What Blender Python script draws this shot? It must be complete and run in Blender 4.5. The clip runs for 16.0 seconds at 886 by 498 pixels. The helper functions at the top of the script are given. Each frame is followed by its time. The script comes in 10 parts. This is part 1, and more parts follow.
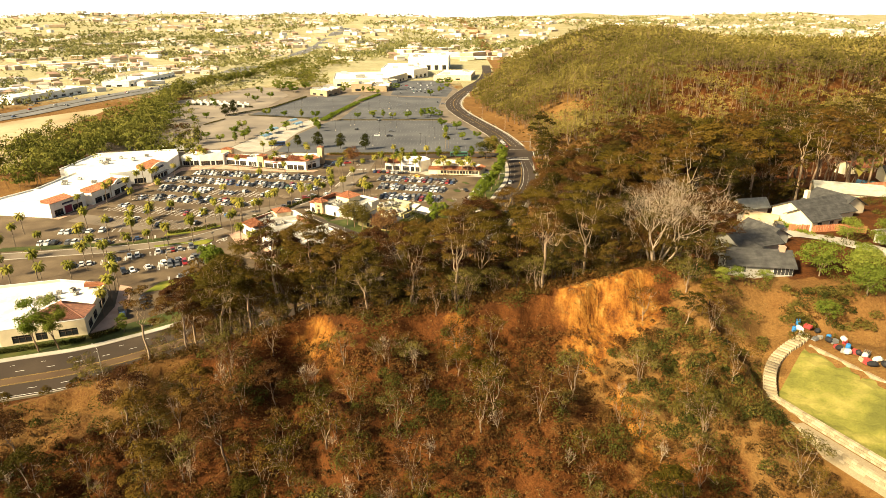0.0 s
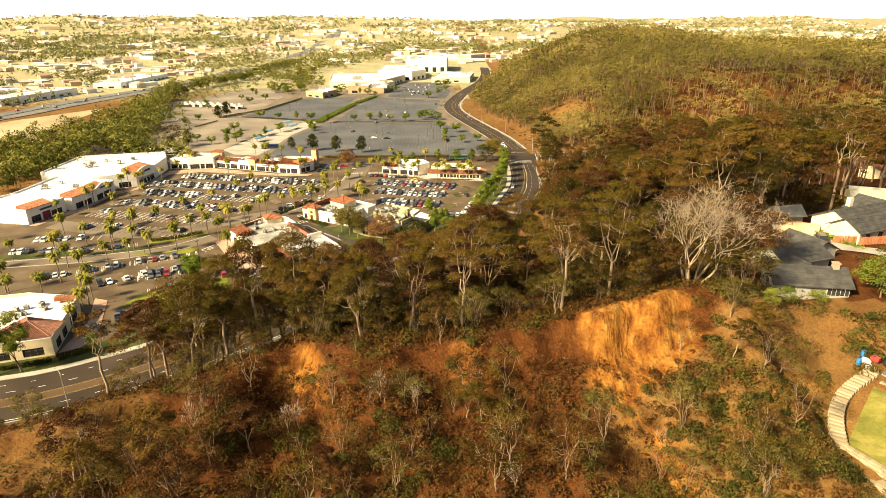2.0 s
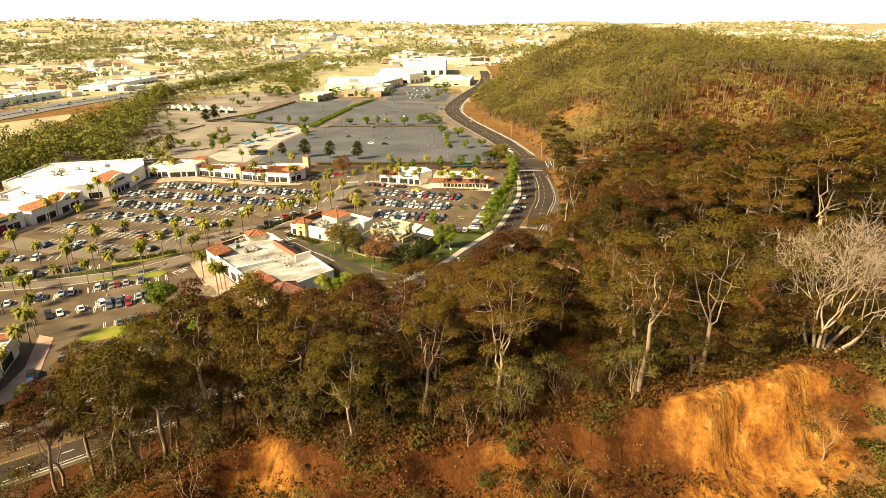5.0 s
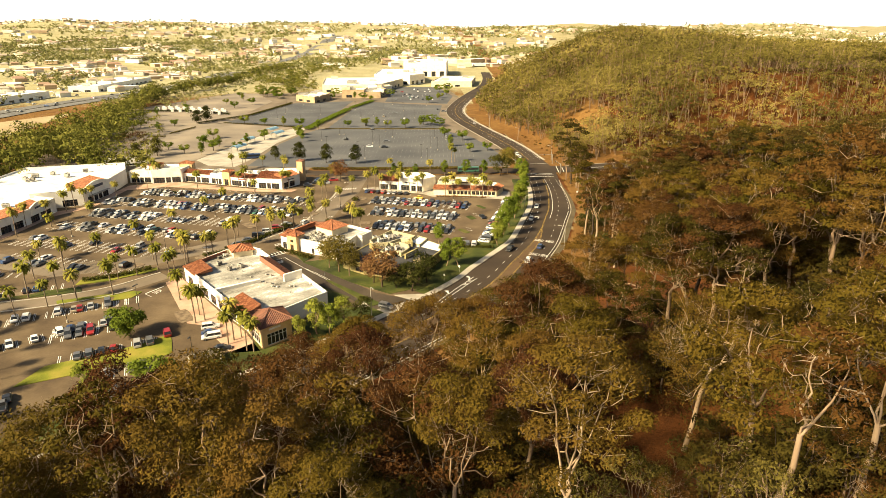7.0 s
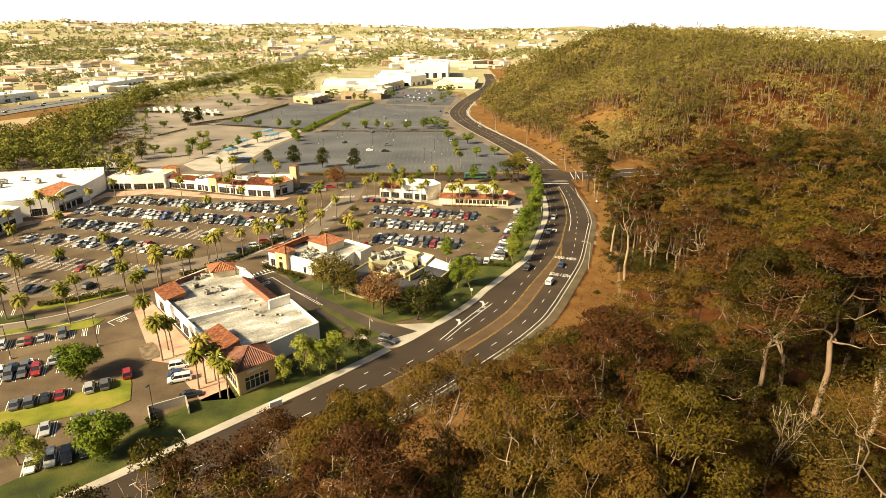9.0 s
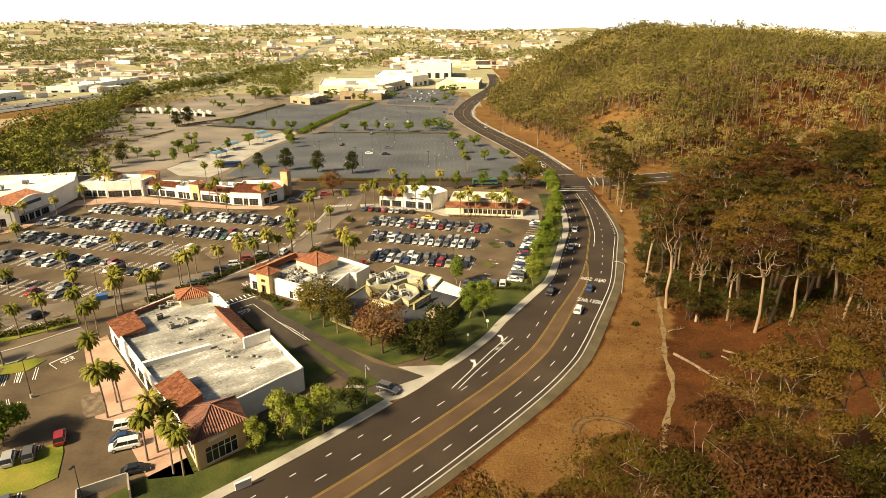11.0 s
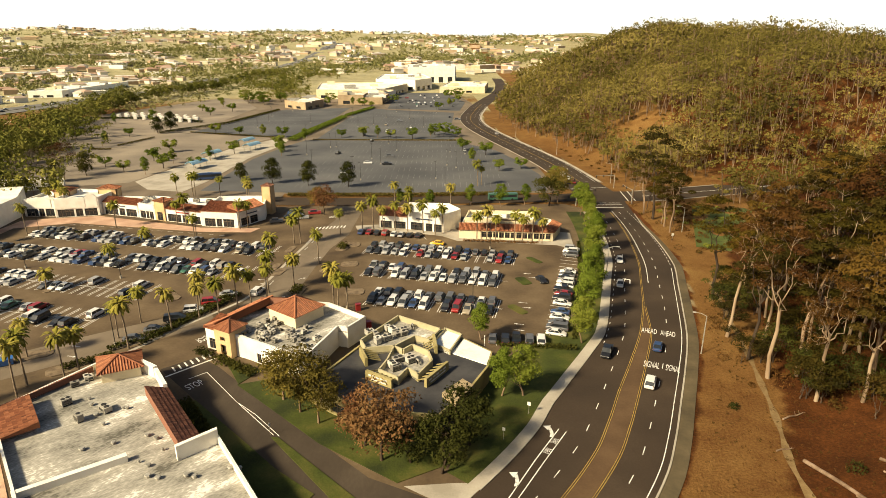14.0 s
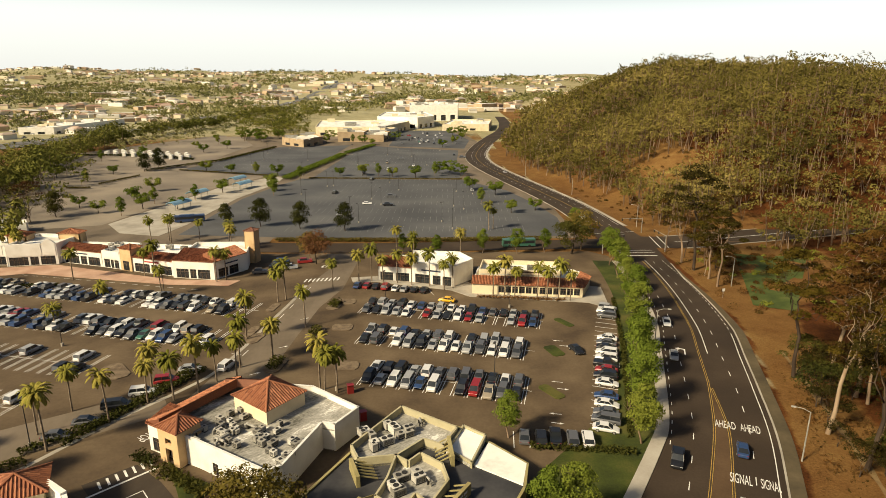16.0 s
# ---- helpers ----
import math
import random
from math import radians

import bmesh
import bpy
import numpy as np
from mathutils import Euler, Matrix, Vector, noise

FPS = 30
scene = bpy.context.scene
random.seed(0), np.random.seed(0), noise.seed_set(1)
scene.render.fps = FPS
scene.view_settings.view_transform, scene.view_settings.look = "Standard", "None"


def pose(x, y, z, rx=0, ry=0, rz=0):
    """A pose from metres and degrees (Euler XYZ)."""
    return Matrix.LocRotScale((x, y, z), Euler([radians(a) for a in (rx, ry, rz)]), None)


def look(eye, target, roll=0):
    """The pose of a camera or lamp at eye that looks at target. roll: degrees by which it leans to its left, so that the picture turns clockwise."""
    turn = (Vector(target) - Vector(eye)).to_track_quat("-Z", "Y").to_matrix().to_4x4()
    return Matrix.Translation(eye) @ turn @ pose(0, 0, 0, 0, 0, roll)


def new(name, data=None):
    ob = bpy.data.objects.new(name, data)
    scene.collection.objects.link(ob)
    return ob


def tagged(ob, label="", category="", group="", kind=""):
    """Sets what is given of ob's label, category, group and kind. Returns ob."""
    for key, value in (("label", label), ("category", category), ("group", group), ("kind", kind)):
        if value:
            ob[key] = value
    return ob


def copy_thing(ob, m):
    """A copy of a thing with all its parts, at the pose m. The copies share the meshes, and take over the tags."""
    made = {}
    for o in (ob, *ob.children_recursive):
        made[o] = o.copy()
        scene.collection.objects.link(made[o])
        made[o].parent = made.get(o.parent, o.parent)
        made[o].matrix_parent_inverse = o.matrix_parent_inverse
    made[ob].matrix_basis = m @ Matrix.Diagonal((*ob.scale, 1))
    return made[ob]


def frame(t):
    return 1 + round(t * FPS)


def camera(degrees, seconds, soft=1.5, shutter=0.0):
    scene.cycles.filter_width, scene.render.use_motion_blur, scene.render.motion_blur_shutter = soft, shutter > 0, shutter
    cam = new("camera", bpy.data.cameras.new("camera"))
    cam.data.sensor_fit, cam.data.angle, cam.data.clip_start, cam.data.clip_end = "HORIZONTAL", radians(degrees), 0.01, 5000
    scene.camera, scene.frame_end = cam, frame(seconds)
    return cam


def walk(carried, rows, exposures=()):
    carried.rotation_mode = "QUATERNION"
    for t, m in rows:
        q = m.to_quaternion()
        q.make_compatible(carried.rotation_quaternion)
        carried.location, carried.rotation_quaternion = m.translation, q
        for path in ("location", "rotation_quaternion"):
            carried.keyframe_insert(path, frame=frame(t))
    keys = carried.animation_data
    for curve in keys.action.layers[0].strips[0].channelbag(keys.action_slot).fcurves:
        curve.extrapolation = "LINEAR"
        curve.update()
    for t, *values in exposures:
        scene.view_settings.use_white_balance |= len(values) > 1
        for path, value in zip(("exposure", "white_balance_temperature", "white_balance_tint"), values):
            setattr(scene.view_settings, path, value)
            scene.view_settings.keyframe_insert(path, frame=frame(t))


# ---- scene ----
cam = camera(72.0, 16.0, soft=0.35)
PATH = [
    (0, (6.421, -187.602, 89.399), (6.477, -185.734, 88.688), -0.3),
    (0.5, (6.175, -184.34, 88.646), (6.235, -182.47, 87.936), -0.2),
    (1, (6.055, -180.579, 87.823), (6.118, -178.709, 87.116), -0.2),
    (1.5, (5.909, -176.347, 86.879), (5.974, -174.476, 86.176), -0.2),
    (2, (5.602, -171.874, 86.047), (5.667, -170.002, 85.345), -0.2),
    (2.5, (5.221, -167.137, 85.146), (5.288, -165.264, 84.447), -0.1),
    (3, (5.046, -162.077, 84.23), (5.113, -160.204, 83.533), -0.1),
    (3.5, (4.699, -156.649, 83.343), (4.768, -154.775, 82.647), -0.1),
    (4, (4.114, -151.207, 82.516), (4.186, -149.333, 81.823), -0.1),
    (6.5, (1.617, -121.908, 78.267), (1.696, -120.03, 77.584), -0.1),
    (7, (1.053, -115.194, 77.138), (1.133, -113.315, 76.457), -0.0),
    (7.5, (0.426, -108.708, 75.954), (0.507, -106.828, 75.277), 0.1),
    (8, (0.118, -102.27, 75.228), (0.199, -100.39, 74.55), 0.0),
    (8.5, (-0.504, -95.491, 74.188), (-0.422, -93.61, 73.513), 0.2),
    (9, (-0.906, -88.824, 73.157), (-0.824, -86.942, 72.484), 0.2),
    (11.5, (-2.378, -53.183, 67.711), (-2.3, -51.299, 67.045), 0.2),
    (12, (-2.67, -45.991, 66.635), (-2.593, -44.106, 65.971), 0.2),
    (12.5, (-3.038, -38.828, 65.476), (-2.962, -36.942, 64.814), 0.2),
    (13, (-3.342, -31.78, 64.532), (-3.267, -29.894, 63.871), 0.1),
    (13.5, (-3.791, -24.62, 63.594), (-3.716, -22.733, 62.935), 0.1),
    (14, (-4.219, -17.366, 62.568), (-4.144, -15.476, 61.919), 0.1),
    (14.5, (-4.681, -9.962, 61.517), (-4.605, -8.066, 60.887), 0.2),
    (15, (-4.825, -2.51, 60.477), (-4.751, -0.604, 59.875), 0.1),
    (15.5, (-5.324, 4.922, 59.376), (-5.251, 6.839, 58.809), 0.1),
    (16, (-5.852, 12.444, 58.264), (-5.777, 14.371, 57.732), 0.2),
]
walk(cam, [(t, look(eye, target, roll)) for t, eye, target, roll in PATH], [(0, 1.44, 7300, 4), (8, 1.34, 7150, 4), (12, 0.94, 6950, 5), (14, 0.80, 6850, 5), (16, 0.45, 6550, 6)])

# ---------------------------------------------------------------- world and sun
SUN_AZ = math.atan2(-0.55, -0.83)
SUN_EL = radians(36)
world = bpy.data.worlds.new("sky")
scene.world = world
world.use_nodes = True
wn = world.node_tree.nodes
sky = wn.new("ShaderNodeTexSky")
sky.sky_type = "NISHITA"
sky.sun_disc = False
sky.sun_elevation = SUN_EL
sky.sun_rotation = math.pi / 2 - SUN_AZ
sky.air_density, sky.dust_density, sky.ozone_density = 1.0, 3.5, 0.6
wn["Background"].inputs["Strength"].default_value = 0.05
world.node_tree.links.new(sky.outputs[0], wn["Background"].inputs["Color"])
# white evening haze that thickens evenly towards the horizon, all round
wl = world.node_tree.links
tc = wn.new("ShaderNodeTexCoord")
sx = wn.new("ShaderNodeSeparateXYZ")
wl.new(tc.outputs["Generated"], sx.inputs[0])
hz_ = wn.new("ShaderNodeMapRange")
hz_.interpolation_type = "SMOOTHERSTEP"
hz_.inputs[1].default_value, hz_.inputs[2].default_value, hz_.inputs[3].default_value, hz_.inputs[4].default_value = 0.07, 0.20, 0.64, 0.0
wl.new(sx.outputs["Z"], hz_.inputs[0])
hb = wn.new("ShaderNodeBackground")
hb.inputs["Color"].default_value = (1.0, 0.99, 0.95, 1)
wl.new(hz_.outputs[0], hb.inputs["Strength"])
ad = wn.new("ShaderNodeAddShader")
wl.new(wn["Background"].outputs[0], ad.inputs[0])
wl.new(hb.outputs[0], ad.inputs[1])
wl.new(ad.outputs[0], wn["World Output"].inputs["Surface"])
sun = new("sun", bpy.data.lights.new("sun", "SUN"))
sun.data.energy, sun.data.angle, sun.data.color = 5.0, radians(7), (1.0, 0.83, 0.57)
sun.matrix_world = look(Vector((math.cos(SUN_AZ) * math.cos(SUN_EL), math.sin(SUN_AZ) * math.cos(SUN_EL), math.sin(SUN_EL))) * 300, (0, 0, 0))

# ---------------------------------------------------------------- small tools
RND = random.Random(7)


def sstep(a, b, x):
    u = np.clip((x - a) / (b - a), 0.0, 1.0)
    return u * u * (3 - 2 * u)


def mesh(name, verts, faces, material=None, smooth=False):
    me = bpy.data.meshes.new(name)
    me.from_pydata([tuple(v) for v in verts], [], [tuple(f) for f in faces])
    me.update()
    if material is not None:
        for m in material if isinstance(material, (list, tuple)) else [material]:
            me.materials.append(m)
    if smooth:
        me.polygons.foreach_set("use_smooth", [True] * len(me.polygons))
    return me


class Geo:
    """Collects vertices and faces for one mesh."""

    def __init__(self):
        self.v, self.f, self.m = [], [], []

    def add(self, verts, faces, mi=0):
        n = len(self.v)
        self.v.extend(verts)
        self.f.extend([tuple(i + n for i in f) for f in faces])
        self.m.extend([mi] * len(faces))

    def box(self, x0, y0, z0, x1, y1, z1, M=None, mi=0, taper=0.0):
        t = taper
        vs = [(x0, y0, z0), (x1, y0, z0), (x1, y1, z0), (x0, y1, z0), (x0 + t, y0 + t, z1), (x1 - t, y0 + t, z1), (x1 - t, y1 - t, z1), (x0 + t, y1 - t, z1)]
        if M is not None:
            vs = [tuple(M @ Vector(v)) for v in vs]
        self.add(vs, [(0, 3, 2, 1), (4, 5, 6, 7), (0, 1, 5, 4), (1, 2, 6, 5), (2, 3, 7, 6), (3, 0, 4, 7)], mi)

    def prism(self, poly, z0, z1, mi=0):
        n = len(poly)
        vs = [(x, y, z0) for x, y in poly] + [(x, y, z1) for x, y in poly]
        fs = [tuple(range(n - 1, -1, -1)), tuple(range(n, 2 * n))] + [(i, (i + 1) % n, n + (i + 1) % n, n + i) for i in range(n)]
        self.add(vs, fs, mi)

    def tube(self, pts, radii, sides=6, mi=0, cap=True):
        rings = []
        pts = [Vector(p) for p in pts]
        for i, p in enumerate(pts):
            d = (pts[min(i + 1, len(pts) - 1)] - pts[max(i - 1, 0)]).normalized()
            a = d.orthogonal().normalized()
            b = d.cross(a)
            rings.append([tuple(p + (a * math.cos(k * 2 * math.pi / sides) + b * math.sin(k * 2 * math.pi / sides)) * radii[i]) for k in range(sides)])
        vs = [v for r in rings for v in r]
        fs = []
        for i in range(len(pts) - 1):
            for k in range(sides):
                k2 = (k + 1) % sides
                fs.append((i * sides + k, i * sides + k2, (i + 1) * sides + k2, (i + 1) * sides + k))
        if cap:
            fs.append(tuple(range(sides - 1, -1, -1)))
            fs.append(tuple((len(pts) - 1) * sides + k for k in range(sides)))
        self.add(vs, fs, mi)

    def done(self, name, materials, smooth=False):
        me = mesh(name, self.v, self.f, materials, smooth)
        if any(self.m):
            me.polygons.foreach_set("material_index", self.m)
        return me


def part(name, geo, material, parent, label="", smooth=False):
    """One mesh object under a thing or a part."""
    ob = new(name, geo if isinstance(geo, bpy.types.Mesh) else geo.done(name, material, smooth))
    ob.parent = parent
    if label:
        tagged(ob, label)
    return ob


def thing(name, label, category, at=(0, 0, 0), rz=0.0, group="", kind=""):
    """An Empty at the base of a thing."""
    ob = new(name)
    ob.empty_display_size = 0.3
    ob.matrix_world = pose(at[0], at[1], at[2], 0, 0, rz)
    return tagged(ob, label, category, group, kind)


def solo(name, geo, material, label, category="", kind="", smooth=False, group=""):
    ob = new(name, geo if isinstance(geo, bpy.types.Mesh) else geo.done(name, material, smooth))
    return tagged(ob, label, category, group, kind)


# ---------------------------------------------------------------- materials
def ramp_node(nt, stops, interp="LINEAR"):
    r = nt.nodes.new("ShaderNodeValToRGB")
    r.color_ramp.interpolation = interp
    while len(r.color_ramp.elements) < len(stops):
        r.color_ramp.elements.new(0.5)
    for e, (p, c) in zip(r.color_ramp.elements, stops):
        e.position, e.color = p, (*c, 1)
    return r


def mat(name, stops, scale=0.5, fine=6.0, rough=0.85, bump=0.3, metal=0.0, source="noise", stretch=(1, 1, 1), spec=0.3, mixfine=0.35, local=False, alpha=None):
    """A rough natural surface: a colour ramp over large noise mixed with fine noise, and fine relief."""
    m = bpy.data.materials.new(name)
    m.use_nodes = True
    nt = m.node_tree
    b = nt.nodes["Principled BSDF"]
    b.inputs["Roughness"].default_value, b.inputs["Metallic"].default_value = rough, metal
    b.inputs["Specular IOR Level"].default_value = spec
    if local:
        co = nt.nodes.new("ShaderNodeTexCoord").outputs["Object"]
    else:
        co = nt.nodes.new("ShaderNodeNewGeometry").outputs["Position"]
    mp = nt.nodes.new("ShaderNodeMapping")
    mp.inputs["Scale"].default_value = stretch
    nt.links.new(co, mp.inputs[0])
    n1, n2 = nt.nodes.new("ShaderNodeTexNoise"), nt.nodes.new("ShaderNodeTexNoise")
    n1.inputs["Scale"].default_value, n1.inputs["Detail"].default_value = scale, 5
    n2.inputs["Scale"].default_value, n2.inputs["Detail"].default_value = fine, 4
    nt.links.new(mp.outputs[0], n1.inputs["Vector"])
    nt.links.new(mp.outputs[0], n2.inputs["Vector"])
    mx = nt.nodes.new("ShaderNodeMix")
    mx.inputs[0].default_value = mixfine
    if source == "island":
        nt.links.new(nt.nodes.new("ShaderNodeNewGeometry").outputs["Random Per Island"], mx.inputs[2])
    elif source == "object":
        nt.links.new(nt.nodes.new("ShaderNodeObjectInfo").outputs["Random"], mx.inputs[2])
    else:
        st = nt.nodes.new("ShaderNodeMapRange")
        st.inputs[1].default_value, st.inputs[2].default_value = 0.3, 0.7
        nt.links.new(n1.outputs["Fac"], st.inputs[0])
        nt.links.new(st.outputs[0], mx.inputs[2])
    nt.links.new(n2.outputs["Fac"], mx.inputs[3])
    r = ramp_node(nt, stops)
    nt.links.new(mx.outputs[0], r.inputs[0])
    nt.links.new(r.outputs[0], b.inputs["Base Color"])
    if bump:
        bp = nt.nodes.new("ShaderNodeBump")
        bp.inputs["Strength"].default_value, bp.inputs["Distance"].default_value = bump, 0.15
        nt.links.new(n2.outputs["Fac"], bp.inputs["Height"])
        nt.links.new(bp.outputs[0], b.inputs["Normal"])
    return m


ASPHALT = mat("asphalt", [(0.2, (0.02788, 0.01886, 0.0123)), (0.55, (0.04018, 0.02706, 0.01722)), (0.8, (0.05576, 0.03854, 0.0246))], 0.06, 2.5, 0.9, 0.15)
ASPHALT_DRIVE = mat("driveway_asphalt", [(0.2, (0.0369, 0.0273, 0.0192)), (0.55, (0.0531, 0.0399, 0.028)), (0.85, (0.0738, 0.0568, 0.0406))], 0.12, 2.0, 0.9, 0.15, stretch=(1, 0.5, 1))
ASPHALT_LOT = mat("lot_asphalt", [(0.2, (0.060, 0.040, 0.023)), (0.5, (0.100, 0.069, 0.039)), (0.85, (0.148, 0.106, 0.062))], 0.09, 1.6, 0.92, 0.15)
ASPHALT_OLD = mat("weathered_asphalt", [(0.2, (0.060, 0.061, 0.066)), (0.55, (0.085, 0.086, 0.090)), (0.85, (0.115, 0.114, 0.114))], 0.03, 0.9, 0.92, 0.1)
PALE_LOT = mat("pale_dirt_lot", [(0.2, (0.15, 0.125, 0.10)), (0.55, (0.21, 0.175, 0.135)), (0.85, (0.27, 0.225, 0.17))], 0.03, 0.8, 0.95, 0.2)
CONCRETE = mat("concrete", [(0.2, (0.264, 0.2376, 0.1936)), (0.5, (0.352, 0.3168, 0.264)), (0.85, (0.4224, 0.3872, 0.3256))], 0.15, 3.0, 0.85, 0.15)
PAVER = mat("red_paver", [(0.2, (0.34, 0.2, 0.14)), (0.5, (0.42, 0.27, 0.19)), (0.85, (0.5, 0.34, 0.25))], 0.2, 3.0, 0.85, 0.15)
WHITE_PAINT = mat("road_paint_white", [(0.2, (0.5, 0.49, 0.46)), (0.6, (0.75, 0.73, 0.69))], 0.6, 6.0, 0.7, 0.05)
YELLOW_PAINT = mat("road_paint_yellow", [(0.2, (0.26, 0.16, 0.035)), (0.6, (0.40, 0.26, 0.06))], 0.6, 6.0, 0.7, 0.05)
LAWN = mat("lawn_grass", [(0.2, (0.0181, 0.0251, 0.00418)), (0.5, (0.0432, 0.0544, 0.00697)), (0.8, (0.0906, 0.0822, 0.0181))], 0.12, 3.0, 0.95, 0.5)
# brighter, yellower copy of the lawn, with sunlight put into its colour
LAWN_SUN = mat("yellow_green_lawn", [(0.2, (0.085, 0.100, 0.008)), (0.5, (0.155, 0.165, 0.015)), (0.8, (0.24, 0.20, 0.035))], 0.15, 3.0, 0.95, 0.5)
STUCCO = mat("white_stucco", [(0.2, (0.70, 0.66, 0.58)), (0.6, (0.80, 0.77, 0.70))], 0.3, 5.0, 0.9, 0.1)
TAN = mat("tan_stucco", [(0.2, (0.50, 0.33, 0.17)), (0.6, (0.6, 0.42, 0.23))], 0.3, 5.0, 0.9, 0.1)
CREAM = mat("cream_stucco", [(0.2, (0.62, 0.52, 0.34)), (0.6, (0.72, 0.62, 0.43))], 0.3, 5.0, 0.9, 0.1)
OLIVE = mat("olive_stucco", [(0.2, (0.25, 0.21, 0.09)), (0.6, (0.34, 0.285, 0.13))], 0.3, 5.0, 0.9, 0.1)
ROOF_WHITE = mat("white_roof_membrane", [(0.25, (0.55, 0.53, 0.48)), (0.5, (0.76, 0.74, 0.68)), (0.8, (0.84, 0.82, 0.77))], 0.12, 1.2, 0.85, 0.1)
ROOF_GREY = mat("stained_roof_membrane", [(0.26, (0.0972, 0.0918, 0.0756)), (0.38, (0.216, 0.205, 0.178)), (0.52, (0.313, 0.297, 0.259)), (0.62, (0.4, 0.378, 0.335)), (0.68, (0.648, 0.626, 0.572)), (0.8, (0.778, 0.756, 0.691))], 0.16, 1.9, 0.85, 0.15, mixfine=0.55, stretch=(1.2, 0.6, 1))
# stains run along the seams of the sheets
for node in ROOF_GREY.node_tree.nodes:
    if node.bl_idname == "ShaderNodeMapping":
        node.vector_type = "TEXTURE"
        node.inputs["Rotation"].default_value = (0, 0, math.radians(38))
ROOF_DARK = mat("dark_roof_felt", [(0.2, (0.03, 0.03, 0.034)), (0.8, (0.06, 0.058, 0.06))], 0.2, 2.0, 0.85, 0.1)
TILE = mat("clay_roof_tile", [(0.1, (0.12, 0.045, 0.026)), (0.45, (0.26, 0.095, 0.045)), (0.8, (0.36, 0.15, 0.075)), (0.97, (0.55, 0.33, 0.21))], 1.3, 5.0, 0.8, 0.3, source="island", mixfine=0.4)
TILE_DARK = mat("dark_clay_tile", [(0.1, (0.10, 0.05, 0.04)), (0.5, (0.2, 0.085, 0.055)), (0.9, (0.3, 0.14, 0.09))], 1.3, 5.0, 0.8, 0.3, source="island", mixfine=0.4)
SHINGLE = mat("grey_roof_shingle", [(0.15, (0.035, 0.034, 0.032)), (0.5, (0.055, 0.053, 0.05)), (0.9, (0.085, 0.08, 0.075))], 0.8, 5.0, 0.9, 0.3)
METAL = mat("painted_metal", [(0.2, (0.22, 0.21, 0.185)), (0.8, (0.46, 0.44, 0.39))], 1.0, 6.0, 0.5, 0.05, metal=0.3)
DARK_METAL = mat("dark_metal", [(0.2, (0.03, 0.03, 0.03)), (0.8, (0.06, 0.055, 0.05))], 1.0, 6.0, 0.5, 0.05, metal=0.4)

# ---------------------------------------------------------------- terrain
CL_KEYS = [(-190, -75), (-150, -60), (-106, -46.5), (-85, -39), (-60, -22), (-30, 5), (-8, 25.5), (13, 47.5), (24, 61.2), (29.5, 70.6), (34.7, 81), (40.5, 92.8),
           (46.3, 105.5), (51.8, 121), (56.5, 135), (61.5, 150), (65.5, 168), (68.5, 188), (70.5, 212), (71.5, 235), (70, 265), (67, 300), (60, 340), (51, 385),
           (43, 430), (39, 470), (40, 510), (47, 555), (57, 605), (75, 680), (95, 760), (110, 850), (125, 1000), (150, 1400), (170, 2200), (200, 4800)]


def spline(keys, step=2.0):
    P = np.array(keys, float)
    P = np.vstack([2 * P[0] - P[1], P, 2 * P[-1] - P[-2]])
    out = []
    for i in range(1, len(P) - 2):
        a, b, c, d = P[i - 1:i + 3]
        n = max(2, int(np.linalg.norm(c - b) / step))
        for k in range(n):
            u = k / n
            out.append(0.5 * (2 * b + (c - a) * u + (2 * a - 5 * b + 4 * c - d) * u * u + (3 * b - a - 3 * c + d) * u**3))
    out.append(P[-2])
    return np.array(out)


ROAD = spline(CL_KEYS)
_t = np.gradient(ROAD, axis=0)
_t /= np.linalg.norm(_t, axis=1)[:, None]
ROAD_N = np.stack([_t[:, 1], -_t[:, 0]], 1)
ROAD_S = np.r_[0, np.cumsum(np.linalg.norm(np.diff(ROAD, axis=0), axis=1))]


def road_offset(x, y):
    """Signed distance to the right of the main road's centre, and the distance along it."""
    x, y = np.broadcast_arrays(np.asarray(x, float), np.asarray(y, float))
    shape = x.shape
    p = np.stack([x.ravel(), y.ravel()], 1)
    best, arg = np.full(len(p), 1e18), np.zeros(len(p), int)
    sub = np.arange(0, len(ROAD), 3)
    for i in sub:
        d = (p[:, 0] - ROAD[i, 0]) ** 2 + (p[:, 1] - ROAD[i, 1]) ** 2
        w = d < best
        best[w], arg[w] = d[w], i
    for k in (-2, -1, 1, 2):
        j = np.clip(arg + k, 0, len(ROAD) - 1)
        d = ((p - ROAD[j]) ** 2).sum(1)
        w = d < best
        best[w], arg[w] = d[w], j[w]
    v = p - ROAD[arg]
    n = ROAD_N[arg]
    side = np.sign((v * n).sum(1))
    side[side == 0] = 1
    return (side * np.sqrt(best)).reshape(shape), ROAD_S[arg].reshape(shape)


EDGE_X = [-160, -90, -60, -44, -17, -7, 11, 32, 50, 66, 75, 100, 200]
EDGE_Y = [-150, -120, -96, -84, -76, -85, -83, -80, -80, -83, -84, -92, -110]


_tab = np.random.RandomState(11).rand(256, 256)


def vnoise(x, y):
    """Smooth value noise, -1 to 1."""
    xi, yi = np.floor(x).astype(int), np.floor(y).astype(int)
    u, v = x - xi, y - yi
    u, v = u * u * (3 - 2 * u), v * v * (3 - 2 * v)
    a, b = _tab[xi % 256, yi % 256], _tab[(xi + 1) % 256, yi % 256]
    c, d = _tab[xi % 256, (yi + 1) % 256], _tab[(xi + 1) % 256, (yi + 1) % 256]
    return 2 * (a * (1 - u) * (1 - v) + b * u * (1 - v) + c * (1 - u) * v + d * u * v) - 1


